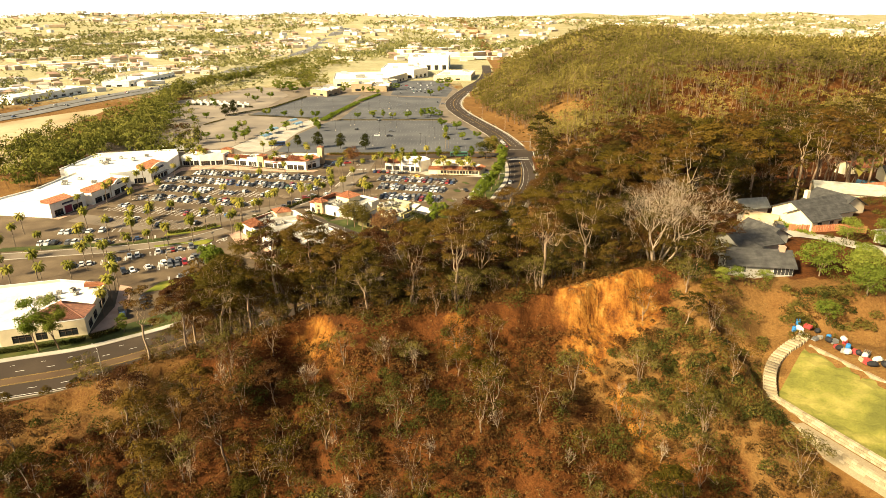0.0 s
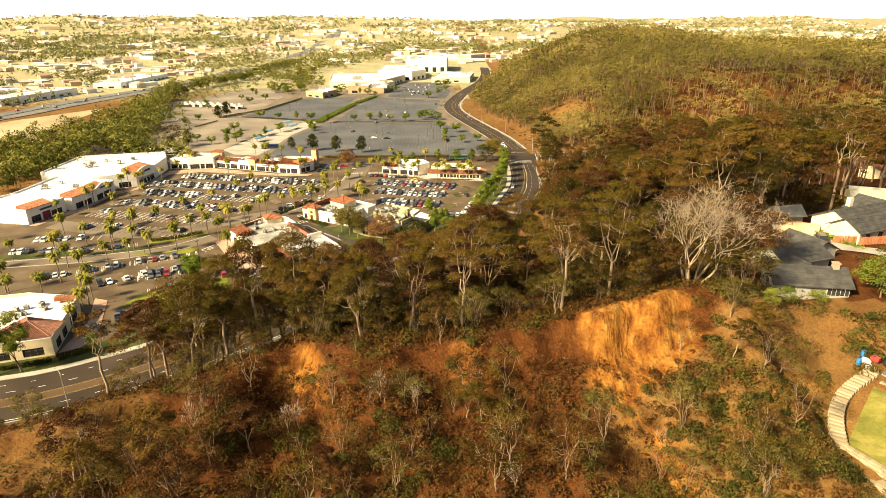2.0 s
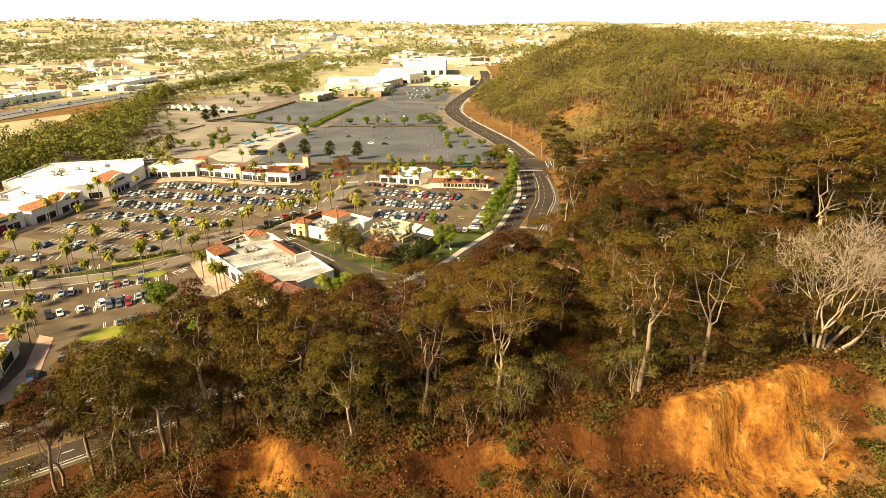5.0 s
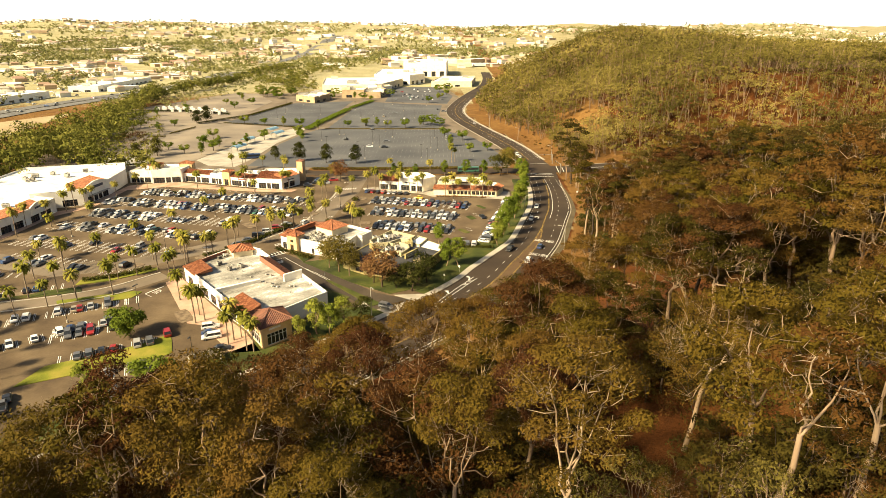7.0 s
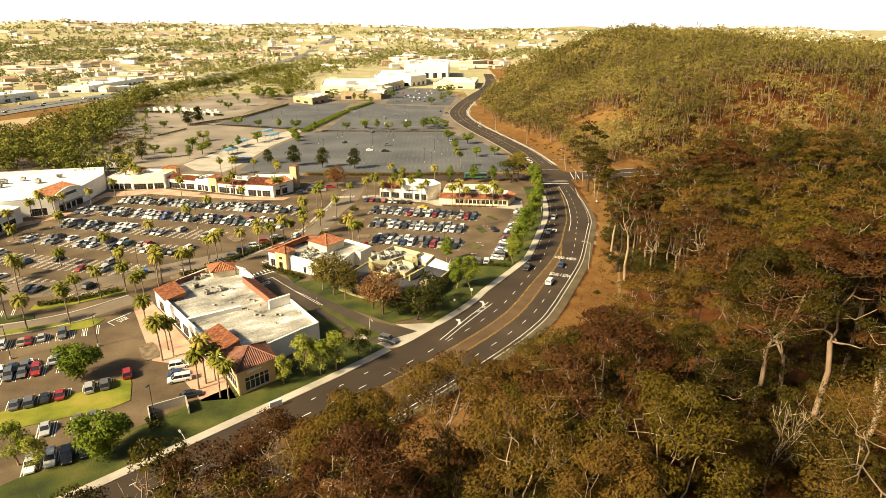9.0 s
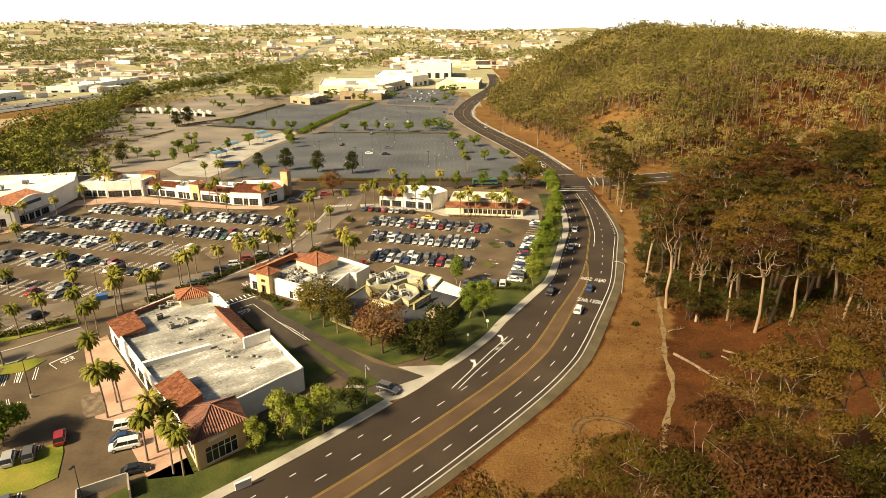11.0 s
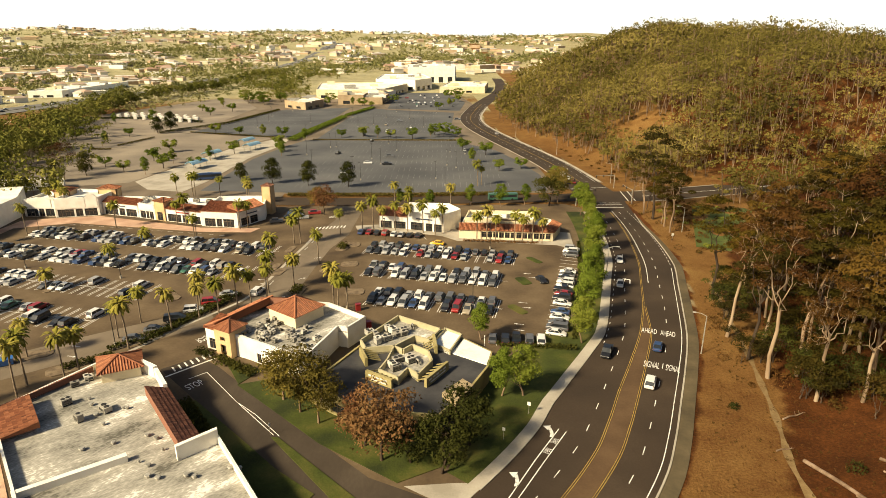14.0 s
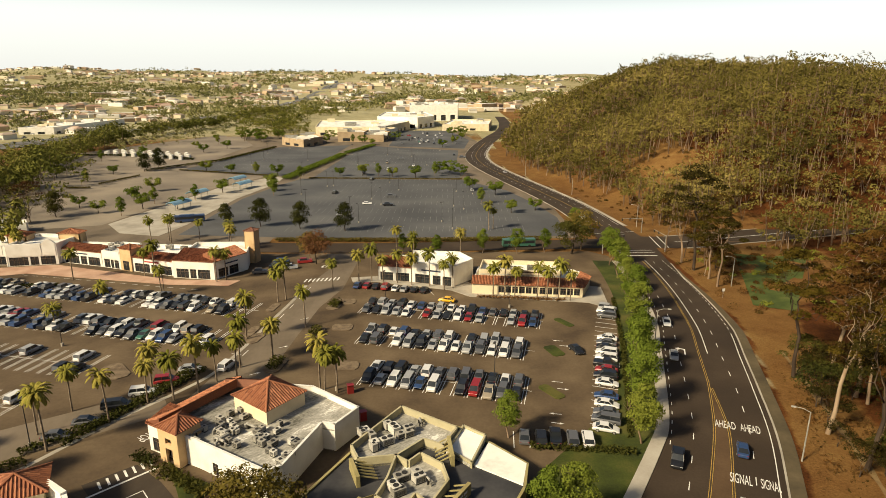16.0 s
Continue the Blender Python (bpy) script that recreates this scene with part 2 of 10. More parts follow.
def fbm(x, y, s, n=3):
    out, k = 0.0, 1.0
    for i in range(n):
        out = out + k * vnoise(x / s + 17.3 * i, y / s - 9.1 * i)
        s, k = s / 2.1, k * 0.5
    return out


def height(x, y):
    x, y = np.asarray(x, float), np.asarray(y, float)
    d, s = road_offset(x, y)
    right = d > 0
    south = 1 - sstep(-30, 85, y)
    # bluff that rises from the road, and the mesa behind it
    rise = np.clip(d - (14 + 14 * (1 - south)), 0, None)
    b = 42.0 * (1 - np.exp(-np.power(rise * (0.0076 + 0.0072 * south), 1.35)))
    b = b + (8.2 * (1 - sstep(-45, 15, y)) + 2.5 * south * sstep(-45, 15, y) - 3.5 * sstep(60, 112, d) * south) * sstep(0, 34, rise) + 22 * sstep(150, 420, d)
    near = 1 - sstep(150, 222, y) * (1 - sstep(200, 480, x))
    far = sstep(250, 320, y)
    hill = (45 * sstep(14, 175, d) + 5 * sstep(22, 60, d) + 5 * fbm(x, y, 90) * sstep(13, 50, d) - 5 * sstep(190, 330, d)) * far * (1 + 0.22 * sstep(390, 540, y) * (1 - sstep(220, 330, d))) * (1 - 0.6 * sstep(760, 1200, y))
    # the bluff's crest, and the hollow behind it
    side = y - np.interp(x, EDGE_X, EDGE_Y)
    b = b * (1 - 0.30 * sstep(3, 28, side) * (1 - sstep(-35, 8, y)) * (1 - sstep(58, 76, x)))
    b = b + np.interp(x, [-60, -25, -15, 0, 20, 33, 46, 60, 66, 72, 85], [0, 2, 3.5, 2, 0.8, 2, 4.5, 3.6, 0.6, -1.6, -1.2]) * np.where(side > 0, np.exp(-((side / 12) ** 2)), 1 - sstep(20, 60, -side))
    h = np.where(right, np.maximum(b * near * (1 - far), hill), 0.0)
    # canyon with its cliff
    ye = np.interp(x, EDGE_X, EDGE_Y) + 3.2 * vnoise(x / 7.0, y / 30.0) + 1.6 * vnoise(x / 2.6, y / 20.0 + 5)
    drop = np.clip(ye - y, 0, None)
    ribs = 1.5 * vnoise(x / 3.1, y / 40.0 + 2) + 0.8 * vnoise(x / 1.7 + 9, y / 40.0)
    cliff = (2.6 + 3.2 * np.exp(-(((x - 41) / 13) ** 2)) + 1.6 * vnoise(x / 9.0 + 3, 0.5)) * sstep(0, 4.5 + ribs, drop)
    can = cliff + 0.34 * drop + (2.6 * fbm(x, y * 0.35 + 40, 11) + 0.8 * vnoise(x / 2.4, y / 7.0)) * sstep(2, 14, drop)
    h = np.where(right & (drop > 0), h - np.clip(can, 0, None) * sstep(20, 55, d), h)
    h = np.where(right, np.maximum(h, -8), h)
    # terrace beside the stairs
    w = (x - 62.3) * 0.92 + (y + 106) * 0.4
    q = (x - 62.3) * 0.4 - (y + 106) * 0.92
    ter = sstep(-0.4, 0.6, w) * sstep(-9.5 + 0.25 * w, -7.5 + 0.25 * w, q - 0.55 * w + 8)
    h = h * (1 - ter) + (31.2 + 4.8 * sstep(0.5, 11.5, w) + 1.0 * sstep(11.6, 12.2, w)) * ter
    h = h + np.where(d > 20, 0.55 * fbm(x, y, 9.0), 0) * (1 - ter) * sstep(20, 40, d) * (1 - sstep(250, 300, np.abs(x)))
    h = h * np.where((x > 66) & (x < 215) & right, sstep(10, 27, np.abs(y - (232 + 0.24 * (x - 75)))), 1.0)
    # far land
    r = np.hypot(x, y)
    left = sstep(850, 3900, y - 0.2 * x)
    farh = left * (84 + 30 * vnoise(x / 700, y / 700) + 16 * fbm(x, y, 300)) + sstep(700, 1100, r) * 6 * fbm(x, y, 160)
    west = sstep(520, 1500, -x) * (16 + 10 * vnoise(x / 330, y / 330))
    return np.maximum(h, farh + west * (1 - left))


def H(x, y):
    return float(height(np.array([float(x)]), np.array([float(y)]))[0])


def axis(lo, hi, step, far_lo, far_hi, grow=1.13):
    a = list(np.arange(lo, hi + 0.1, step))
    s = step
    while a[-1] < far_hi:
        s = min(s * grow, 120)
        a.append(a[-1] + s)
    s = step
    while a[0] > far_lo:
        s = min(s * grow, 120)
        a.insert(0, a[0] - s)
    return np.array(a)


gx, gy = axis(-70, 110, 1.6, -3900, 3900), axis(-135, 60, 1.6, -700, 4700)
GX, GY = np.meshgrid(gx, gy)
GZ = height(GX, GY) - 0.06
nx, ny = len(gx), len(gy)
gverts = np.stack([GX.ravel(), GY.ravel(), GZ.ravel()], 1)
gfaces = [(j * nx + i, j * nx + i + 1, (j + 1) * nx + i + 1, (j + 1) * nx + i) for j in range(ny - 1) for i in range(nx - 1)]


def ground_material():
    """Dry grass, red litter, orange earth on steep faces, green-brown scrub far off with distance haze in its colour.
    """
    m = bpy.data.materials.new("dry_earth")
    m.use_nodes = True
    nt = m.node_tree
    b = nt.nodes["Principled BSDF"]
    b.inputs["Roughness"].default_value, b.inputs["Specular IOR Level"].default_value = 0.95, 0.1
    geo = nt.nodes.new("ShaderNodeNewGeometry")

    def noise_tex(scale, detail=6, rough=0.6):
        n = nt.nodes.new("ShaderNodeTexNoise")
        n.inputs["Scale"].default_value, n.inputs["Detail"].default_value, n.inputs["Roughness"].default_value = scale, detail, rough
        nt.links.new(geo.outputs["Position"], n.inputs["Vector"])
        return n

    big, mid, fine = noise_tex(0.022), noise_tex(0.16), noise_tex(2.2, 5, 0.7)
    litter = ramp_node(nt, [(0.32, (0.022, 0.009, 0.003)), (0.45, (0.056, 0.019, 0.005)), (0.56, (0.108, 0.038, 0.010)), (0.68, (0.17, 0.076, 0.023))])
    grass = ramp_node(nt, [(0.3, (0.062, 0.025, 0.008)), (0.43, (0.125, 0.058, 0.018)), (0.55, (0.185, 0.100, 0.032)), (0.7, (0.27, 0.180, 0.068))])
    orange = ramp_node(nt, [(0.36, (0.075, 0.026, 0.008)), (0.45, (0.18, 0.066, 0.013)), (0.54, (0.265, 0.112, 0.022)), (0.62, (0.32, 0.165, 0.042)), (0.72, (0.40, 0.27, 0.10))])
    # scrub raised to a pale tone: the distance haze is painted into it
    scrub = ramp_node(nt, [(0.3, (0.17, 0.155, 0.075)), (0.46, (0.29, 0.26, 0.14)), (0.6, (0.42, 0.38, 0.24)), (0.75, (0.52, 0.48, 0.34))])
    mx = nt.nodes.new("ShaderNodeMix")
    mx.inputs[0].default_value = 0.5
    nt.links.new(big.outputs["Fac"], mx.inputs[2])
    nt.links.new(mid.outputs["Fac"], mx.inputs[3])
    mx2 = nt.nodes.new("ShaderNodeMix")
    mx2.inputs[0].default_value = 0.4
    nt.links.new(mx.outputs[0], mx2.inputs[2])
    nt.links.new(fine.outputs["Fac"], mx2.inputs[3])
    for r_ in (litter, grass, scrub):
        nt.links.new(mx2.outputs[0], r_.inputs[0])
    # layered clay: strata along z with vertical gullies
    mp = nt.nodes.new("ShaderNodeMapping")
    mp.inputs["Scale"].default_value = (0.7, 0.35, 0.16)
    nt.links.new(geo.outputs["Position"], mp.inputs[0])
    gully = nt.nodes.new("ShaderNodeTexNoise")
    gully.inputs["Scale"].default_value, gully.inputs["Detail"].default_value = 1.0, 6
    nt.links.new(mp.outputs[0], gully.inputs["Vector"])
    mx3 = nt.nodes.new("ShaderNodeMix")
    mx3.inputs[0].default_value = 0.35
    nt.links.new(gully.outputs["Fac"], mx3.inputs[2])
    nt.links.new(fine.outputs["Fac"], mx3.inputs[3])
    nt.links.new(mx3.outputs[0], orange.inputs[0])
    prev = litter.outputs[0]
    for nm, r_ in (("hazed_scrub", scrub), ("dry_grass", grass), ("bare_earth", orange)):
        at = nt.nodes.new("ShaderNodeAttribute")
        at.attribute_name = nm
        # ragged limits: the zone's weight shifted by noise
        sm = nt.nodes.new("ShaderNodeMath")
        sm.operation = "ADD"
        nt.links.new(at.outputs["Fac"], sm.inputs[0])
        nt.links.new(mid.outputs["Fac"], sm.inputs[1])
        rg = nt.nodes.new("ShaderNodeMapRange")
        rg.inputs[1].default_value, rg.inputs[2].default_value = 0.80, 1.08
        nt.links.new(sm.outputs[0], rg.inputs[0])
        cm = nt.nodes.new("ShaderNodeMix")
        cm.data_type = "RGBA"
        nt.links.new(rg.outputs[0], cm.inputs[0])
        nt.links.new(prev, cm.inputs[6])
        nt.links.new(r_.outputs[0], cm.inputs[7])
        prev = cm.outputs[2]
    nt.links.new(cm.outputs[2], b.inputs["Base Color"])
    bg = nt.nodes.new("ShaderNodeBump")
    bg.inputs["Strength"].default_value, bg.inputs["Distance"].default_value = 0.9, 1.6
    nt.links.new(gully.outputs["Fac"], bg.inputs["Height"])
    nt.links.new(at.outputs["Fac"], bg.inputs["Strength"])
    bp = nt.nodes.new("ShaderNodeBump")
    bp.inputs["Strength"].default_value, bp.inputs["Distance"].default_value = 0.8, 0.4
    nt.links.new(bg.outputs[0], bp.inputs["Normal"])
    nt.links.new(fine.outputs["Fac"], bp.inputs["Height"])
    nt.links.new(bp.outputs[0], b.inputs["Normal"])
    return m


GROUND = ground_material()
gme = mesh("ground", gverts, gfaces, GROUND, True)
_x, _y = GX.ravel(), GY.ravel()
_d, _s = road_offset(_x, _y)
_dr = np.interp(_x, EDGE_X, EDGE_Y) - _y
bare = (np.exp(-(((_x - 41) / 10) ** 2)) + 0.6 * np.exp(-(((_x + 14) / 6) ** 2)) + 0.45 * np.exp(-(((_x - 13) / 6) ** 2))) * sstep(-2.5, 0, _dr) * (1 - sstep(7, 13 + 4 * fbm(_x, _y, 14), _dr))
bare = bare + 0.55 * np.exp(-(((_x - 33 - 0.2 * _dr + 3 * vnoise(_y / 11, _x * 0)) / 3.4) ** 2)) * sstep(6, 12, _dr) * (1 - sstep(34, 52, _dr))
tan_ = sstep(11, 14, _d) * (1 - sstep(20, 31, _d)) * sstep(-20, 20, _y) * (1 - sstep(205, 235, _y)) + 0.7 * (np.hypot((_x - 122) / 24, (_y - 325) / 24) < 1) * sstep(240, 262, _y)
tan_ = tan_ + 0.95 * sstep(9, 11, _d) * (1 - sstep(32, 46, _d)) * sstep(235, 250, _y) + 0.8 * (_d > 9) * (1 - sstep(16, 34, _d)) * (1 - sstep(-75, -50, _y))
# weight of the haze-pale scrub, growing with distance, plus strips by the road
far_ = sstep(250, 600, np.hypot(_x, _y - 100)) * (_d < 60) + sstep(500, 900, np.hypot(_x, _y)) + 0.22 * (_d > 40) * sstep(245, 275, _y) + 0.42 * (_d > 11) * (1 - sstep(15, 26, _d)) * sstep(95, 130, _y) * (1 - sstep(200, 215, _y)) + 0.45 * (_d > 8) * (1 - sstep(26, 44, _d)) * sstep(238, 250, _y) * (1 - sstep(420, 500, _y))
tan_ = tan_ + 0.72 * np.exp(-(((_x - 43) / 11) ** 2)) * sstep(7, 12, _dr) * (1 - sstep(24, 40, _dr)) + 0.85 * (_dr > -6) * sstep(48, 60, _x) * (1 - sstep(95, 115, _x)) + 0.18 * (_dr > 4) * (_d > 30) + 0.7 * (_dr > -4) * (_dr < 14) * (1 - sstep(-42, -34, _x)) * (_x > -75) + 0.32 * (_d > 30) * (_y > 250) + 0.9 * (_d > 9) * (1 - sstep(50, 75, _d)) * sstep(150, 175, _y) * (1 - sstep(262, 300, _y)) + 0.9 * (_d < -9) * (1 - sstep(500, 900, np.hypot(_x, _y)))
for nm, val in (("bare_earth", bare), ("dry_grass", tan_), ("hazed_scrub", far_)):
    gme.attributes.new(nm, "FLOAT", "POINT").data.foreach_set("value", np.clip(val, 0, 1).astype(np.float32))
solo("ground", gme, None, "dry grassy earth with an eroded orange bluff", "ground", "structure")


# ---------------------------------------------------------------- roads and paving
def ribbon(geo, path, nrm, o0, o1, z0, z1=None, i0=0, i1=None, mi=0):
    """A strip along a path between two offsets (numbers or arrays); with z1 it has kerb faces down to z0."""
    i1 = len(path) if i1 is None else i1
    idx = range(i0, i1)
    a0 = np.broadcast_to(o0, len(path))
    a1 = np.broadcast_to(o1, len(path))
    top = z0 if z1 is None else z1
    vs = []
    for i in idx:
        p, q = path[i] + nrm[i] * a0[i], path[i] + nrm[i] * a1[i]
        vs += [(p[0], p[1], top), (q[0], q[1], top), (p[0], p[1], z0 - 0.02), (q[0], q[1], z0 - 0.02)]
    fs = []
    for k in range(len(idx) - 1):
        a, b = 4 * k, 4 * k + 4
        fs.append((a, a + 1, b + 1, b))
        if z1 is not None:
            fs += [(a + 2, a, b, b + 2), (a + 1, a + 3, b + 3, b + 1)]
    geo.add(vs, fs, mi)


def at_y(y):
    return int(np.argmin(np.abs(ROAD[:, 1] - y)))


def at_s(s):
    return int(np.argmin(np.abs(ROAD_S - s)))


curb_l = -np.interp(ROAD[:, 1], [-80, 72, 100, 150, 205, 230, 900], [11.6, 12.0, 8.2, 8.6, 9.5, 9.0, 8.0])
curb_r = np.interp(ROAD[:, 1], [-80, 40, 150, 190, 230, 290, 900], [9.2, 9.3, 9.0, 6.5, 9.0, 8.0, 8.0])
g = Geo()
ribbon(g, ROAD, ROAD_N, curb_l, curb_r, 0.03)
SIDE = spline([(70, 232), (90, 231), (110, 236), (140, 244), (170, 252), (198, 262)], 3)
_t = np.gradient(SIDE, axis=0)
SIDE_N = np.stack([_t[:, 1], -_t[:, 0]], 1) / np.linalg.norm(_t, axis=1)[:, None]
WESTST = spline([(74, 232), (50, 229), (20, 228), (-10, 226), (-40, 226), (-75, 228)], 3)
_t = np.gradient(WESTST, axis=0)
WEST_N = np.stack([_t[:, 1], -_t[:, 0]], 1) / np.linalg.norm(_t, axis=1)[:, None]
solo("road", g, ASPHALT, "dark asphalt road curving through the valley", "road", "structure")


# ---------------------------------------------------------------- paving, kerbs, lawns
def slab(name, poly, z, material, label, cat="pavement", base=-0.3, kind="structure"):
    g = Geo()
    area = sum(a[0] * b[1] - b[0] * a[1] for a, b in zip(poly, poly[1:] + poly[:1]))
    g.prism(poly if area > 0 else poly[::-1], base, z)
    return solo(name, g, material, label, cat, kind)


g = Geo()
ribbon(g, SIDE, SIDE_N, -8.5, 8.5, 0.06)
ribbon(g, WESTST, WEST_N, -6.5, 6.5, 0.035)
side_z = height(np.array([v[0] for v in g.v]), np.array([v[1] for v in g.v]))
g.v = [(x, y, z + max(0.0, hz)) for (x, y, z), hz in zip(g.v, side_z)]
solo("side_road", g, ASPHALT, "grey asphalt side road crossing the main road", "road", "structure")


def lay_on_slope(geo):
    hz = height(np.array([v[0] for v in geo.v]), np.array([v[1] for v in geo.v]))
    geo.v = [(x, y, z + max(0.0, q)) for (x, y, z), q in zip(geo.v, hz)]


k0 = int(np.argmax(SIDE[:, 0] > 88))
for o in (-9.0, 8.6):
    g = Geo()
    ribbon(g, SIDE, SIDE_N, o, o + 0.4, 0.0, 0.2, k0)
    lay_on_slope(g)
    solo("kerb", g, CONCRETE, "pale concrete kerb along the side road", "kerb", "structure")
g = Geo()
for o in (-0.3, 0.15):
    ribbon(g, SIDE, SIDE_N, o, o + 0.15, 0.085, None, k0)
lay_on_slope(g)
solo("centre_line", g, WHITE_PAINT, "worn white double line on the side road", "road marking", "structure")

i0, i1 = at_s(60), at_y(214)
edge = [tuple(ROAD[i] + ROAD_N[i] * (curb_l[i] - 2.0)) for i in range(i0, i1, 3)]
slab("parking_lot", [(-215, -20), (-140, -30)] + edge + [(54, 219), (-60, 219), (-160, 225), (-215, 230)], 0.0, ASPHALT_LOT, "worn brown-grey asphalt shopping centre car park")

# pavement along the road, with a gap at the driveway mouth
gap0, gap1 = at_y(36.5), at_y(48)
g = Geo()
for a, b in ((at_s(40), gap0), (gap1, at_y(207))):
    ribbon(g, ROAD, ROAD_N, curb_l - 2.1, curb_l - 0.16, 0.0, 0.16, a, b)
solo("pavement", g, CONCRETE, "pale concrete pavement beside the road", "pavement", "structure")
g = Geo()
for a, b in ((at_s(40), gap0), (gap1, at_y(207))):
    ribbon(g, ROAD, ROAD_N, curb_l - 0.16, curb_l + 0.12, 0.0, 0.17, a, b)
ribbon(g, ROAD, ROAD_N, curb_r - 0.1, curb_r + 0.2, 0.0, 0.16, at_s(40), at_y(205))
ribbon(g, ROAD, ROAD_N, curb_l - 0.3, curb_l, 0.0, 0.16, at_y(246), at_y(700))
ribbon(g, ROAD, ROAD_N, curb_r, curb_r + 1.6, 0.0, 0.14, at_y(256), at_y(600))
solo("kerb", g, CONCRETE, "pale concrete kerb along the road", "kerb", "structure")
g = Geo()
w_r = np.interp(ROAD[:, 1], [-80, 20, 60, 150, 200], [1.0, 1.6, 2.6, 2.2, 0.8])
ribbon(g, ROAD, ROAD_N, curb_r + 0.2, curb_r + w_r, 0.05, None, at_s(40), at_y(200))
solo("dirt_verge", g, mat("verge_dirt", [(0.2, (0.058, 0.045, 0.026)), (0.55, (0.088, 0.068, 0.038)), (0.85, (0.125, 0.096, 0.055))], 0.15, 1.5, 0.95, 0.3), "pale trodden dirt verge beside the road", "verge", "structure")

# lawns along the road
g = Geo()
w_l = np.interp(ROAD_S, [ROAD_S[at_s(40)], ROAD_S[at_s(110)], ROAD_S[at_s(150)], ROAD_S[gap0] - 8, ROAD_S[gap0] - 1], [9, 8, 10, 12, 5])
ribbon(g, ROAD, ROAD_N, curb_l - 2.1 - w_l, curb_l - 2.1, 0.0, 0.12, at_s(40), gap0)
w_l2 = np.interp(ROAD[:, 1], [48, 60, 80, 97, 104, 205], [4, 12, 13, 10, 7, 6.5])
ribbon(g, ROAD, ROAD_N, curb_l - 2.1 - w_l2, curb_l - 2.1, 0.0, 0.12, gap1, at_y(207))
solo("lawn", g, LAWN, "patchy green lawn strip beside the road", "lawn", "structure")
LAWN_POLYS = [
    [(-50.5, 80.5), (-36, 62), (-24.5, 48.5), (-20, 55.5), (-27, 61.5), (-36, 71), (-45.5, 80.8)],
    [(-39.5, 86), (-32, 78.5), (-21, 67.3), (-8, 57.5), (1, 62), (-3, 73), (-10, 73.5), (-22, 79), (-30, 89)],
    [(-46, 98.2), (-39.3, 86.2), (-36, 91.5), (-43, 95)],
    [(-90, 18), (-71.5, 28), (-66, 33.5), (-64, 30), (-61.5, 23.5), (-64, 21), (-75, 16.5), (-92, 9)],
    [(-91, 55.8), (-86.3, 58), (-85, 62.4), (-88, 63.2), (-108, 56.6), (-106.5, 54.3), (-92, 59.2)],
    [(-108.5, 68.5), (-99, 71.8), (-87, 81), (-88.5, 83), (-101, 77), (-109, 73)],
]
# the southern patches get the lawn colour painted as sunlit
for poly in LAWN_POLYS:  # along the driveway and the lots
    slab("lawn", poly, 0.13, LAWN if poly[0][1] > 70 else LAWN_SUN, "clipped green lawn patch edged by a kerb", "lawn")
# small planted islands in the lots: (x, y, length, width, turn)
for x, y, l, w, r in [(-2.2, 143.5, 5, 1.7, -72), (-9.7, 125.8, 5, 1.8, -70), (24, 137, 5.5, 3, -72), (19.5, 118.5, 6, 2.4, -60), (7.0, 158.9, 5, 1.5, -72), (30, 153.5, 6, 2, -60)]:
    M = pose(x, y, 0, 0, 0, r)
    slab("lawn_island", [tuple((M @ Vector((l / 2 * cx, w / 2 * cy, 0)))[:2]) for cx, cy in ((-1, -0.6), (-0.8, -1), (0.8, -1), (1, -0.6), (1, 0.6), (0.8, 1), (-0.8, 1), (-1, 0.6))], 0.14, LAWN, "small green planted island in the car park", "lawn")
PLANT = mat("planting_bed", [(0.2, (0.10, 0.07, 0.045)), (0.6, (0.17, 0.125, 0.08)), (0.9, (0.22, 0.17, 0.11))], 0.8, 5, 0.95, 0.5)
for x, y, l, w, r in [(-94.5, 153.8, 6, 2.2, -65), (-103, 136, 6, 2.2, -65), (-111, 122, 7, 2.2, -62), (-92, 173, 6, 2.2, -65), (-69, 130, 8, 4, -50), (-86, 99, 9, 4, 25), (-142, 147.5, 6, 4, 0), (-150, 131.5, 6, 4, 0),
                      (-153, 115.5, 6, 4, 0), (-148, 168, 6, 3, 0), (-75, 93.5, 8, 4, 30), (-26, 170, 5, 4, 0), (-25, 152, 5, 4, 0), (-21.5, 131, 5, 4, 0), (-66, 44.5, 4, 9, 32), (-44.5, 146, 6, 3, 75), (-124, 61.5, 14, 3, 18), (-98, 86.5, 8, 3, -15)]:
    M = pose(x, y, 0, 0, 0, r)
    slab("planting_bed", [tuple((M @ Vector((l / 2 * cx, w / 2 * cy, 0)))[:2]) for cx, cy in ((-1, -0.5), (-0.75, -1), (0.75, -1), (1, -0.5), (1, 0.5), (0.75, 1), (-0.75, 1), (-1, 0.5))], 0.15, PLANT, "bare brown planting bed in the car park", "planting bed")

# the main drive through the car park, of lighter worn asphalt
DRIVE = mat("drive_asphalt", [(0.2, (0.11, 0.085, 0.06)), (0.5, (0.15, 0.118, 0.084)), (0.85, (0.19, 0.15, 0.11))], 0.08, 1.2, 0.92, 0.1, stretch=(1.0, 0.5, 1))
slab("main_drive", [(-50.9, 113.7), (-39.4, 115.5), (-37.4, 124.2), (-35, 147.4), (-32.7, 165.8), (-28.3, 181), (-26, 218), (-38, 218), (-35, 199.3), (-40.3, 179), (-46.3, 136.8)], 0.012, DRIVE, "lighter worn asphalt drive through the car park", "drive")
slab("cross_drive", [(-163, 92), (-120, 76), (-96, 82), (-74, 98), (-51.5, 113), (-56.5, 122), (-80, 107), (-100, 93), (-122, 88), (-160, 103)], 0.012, DRIVE, "lighter worn asphalt drive along the rows", "drive")
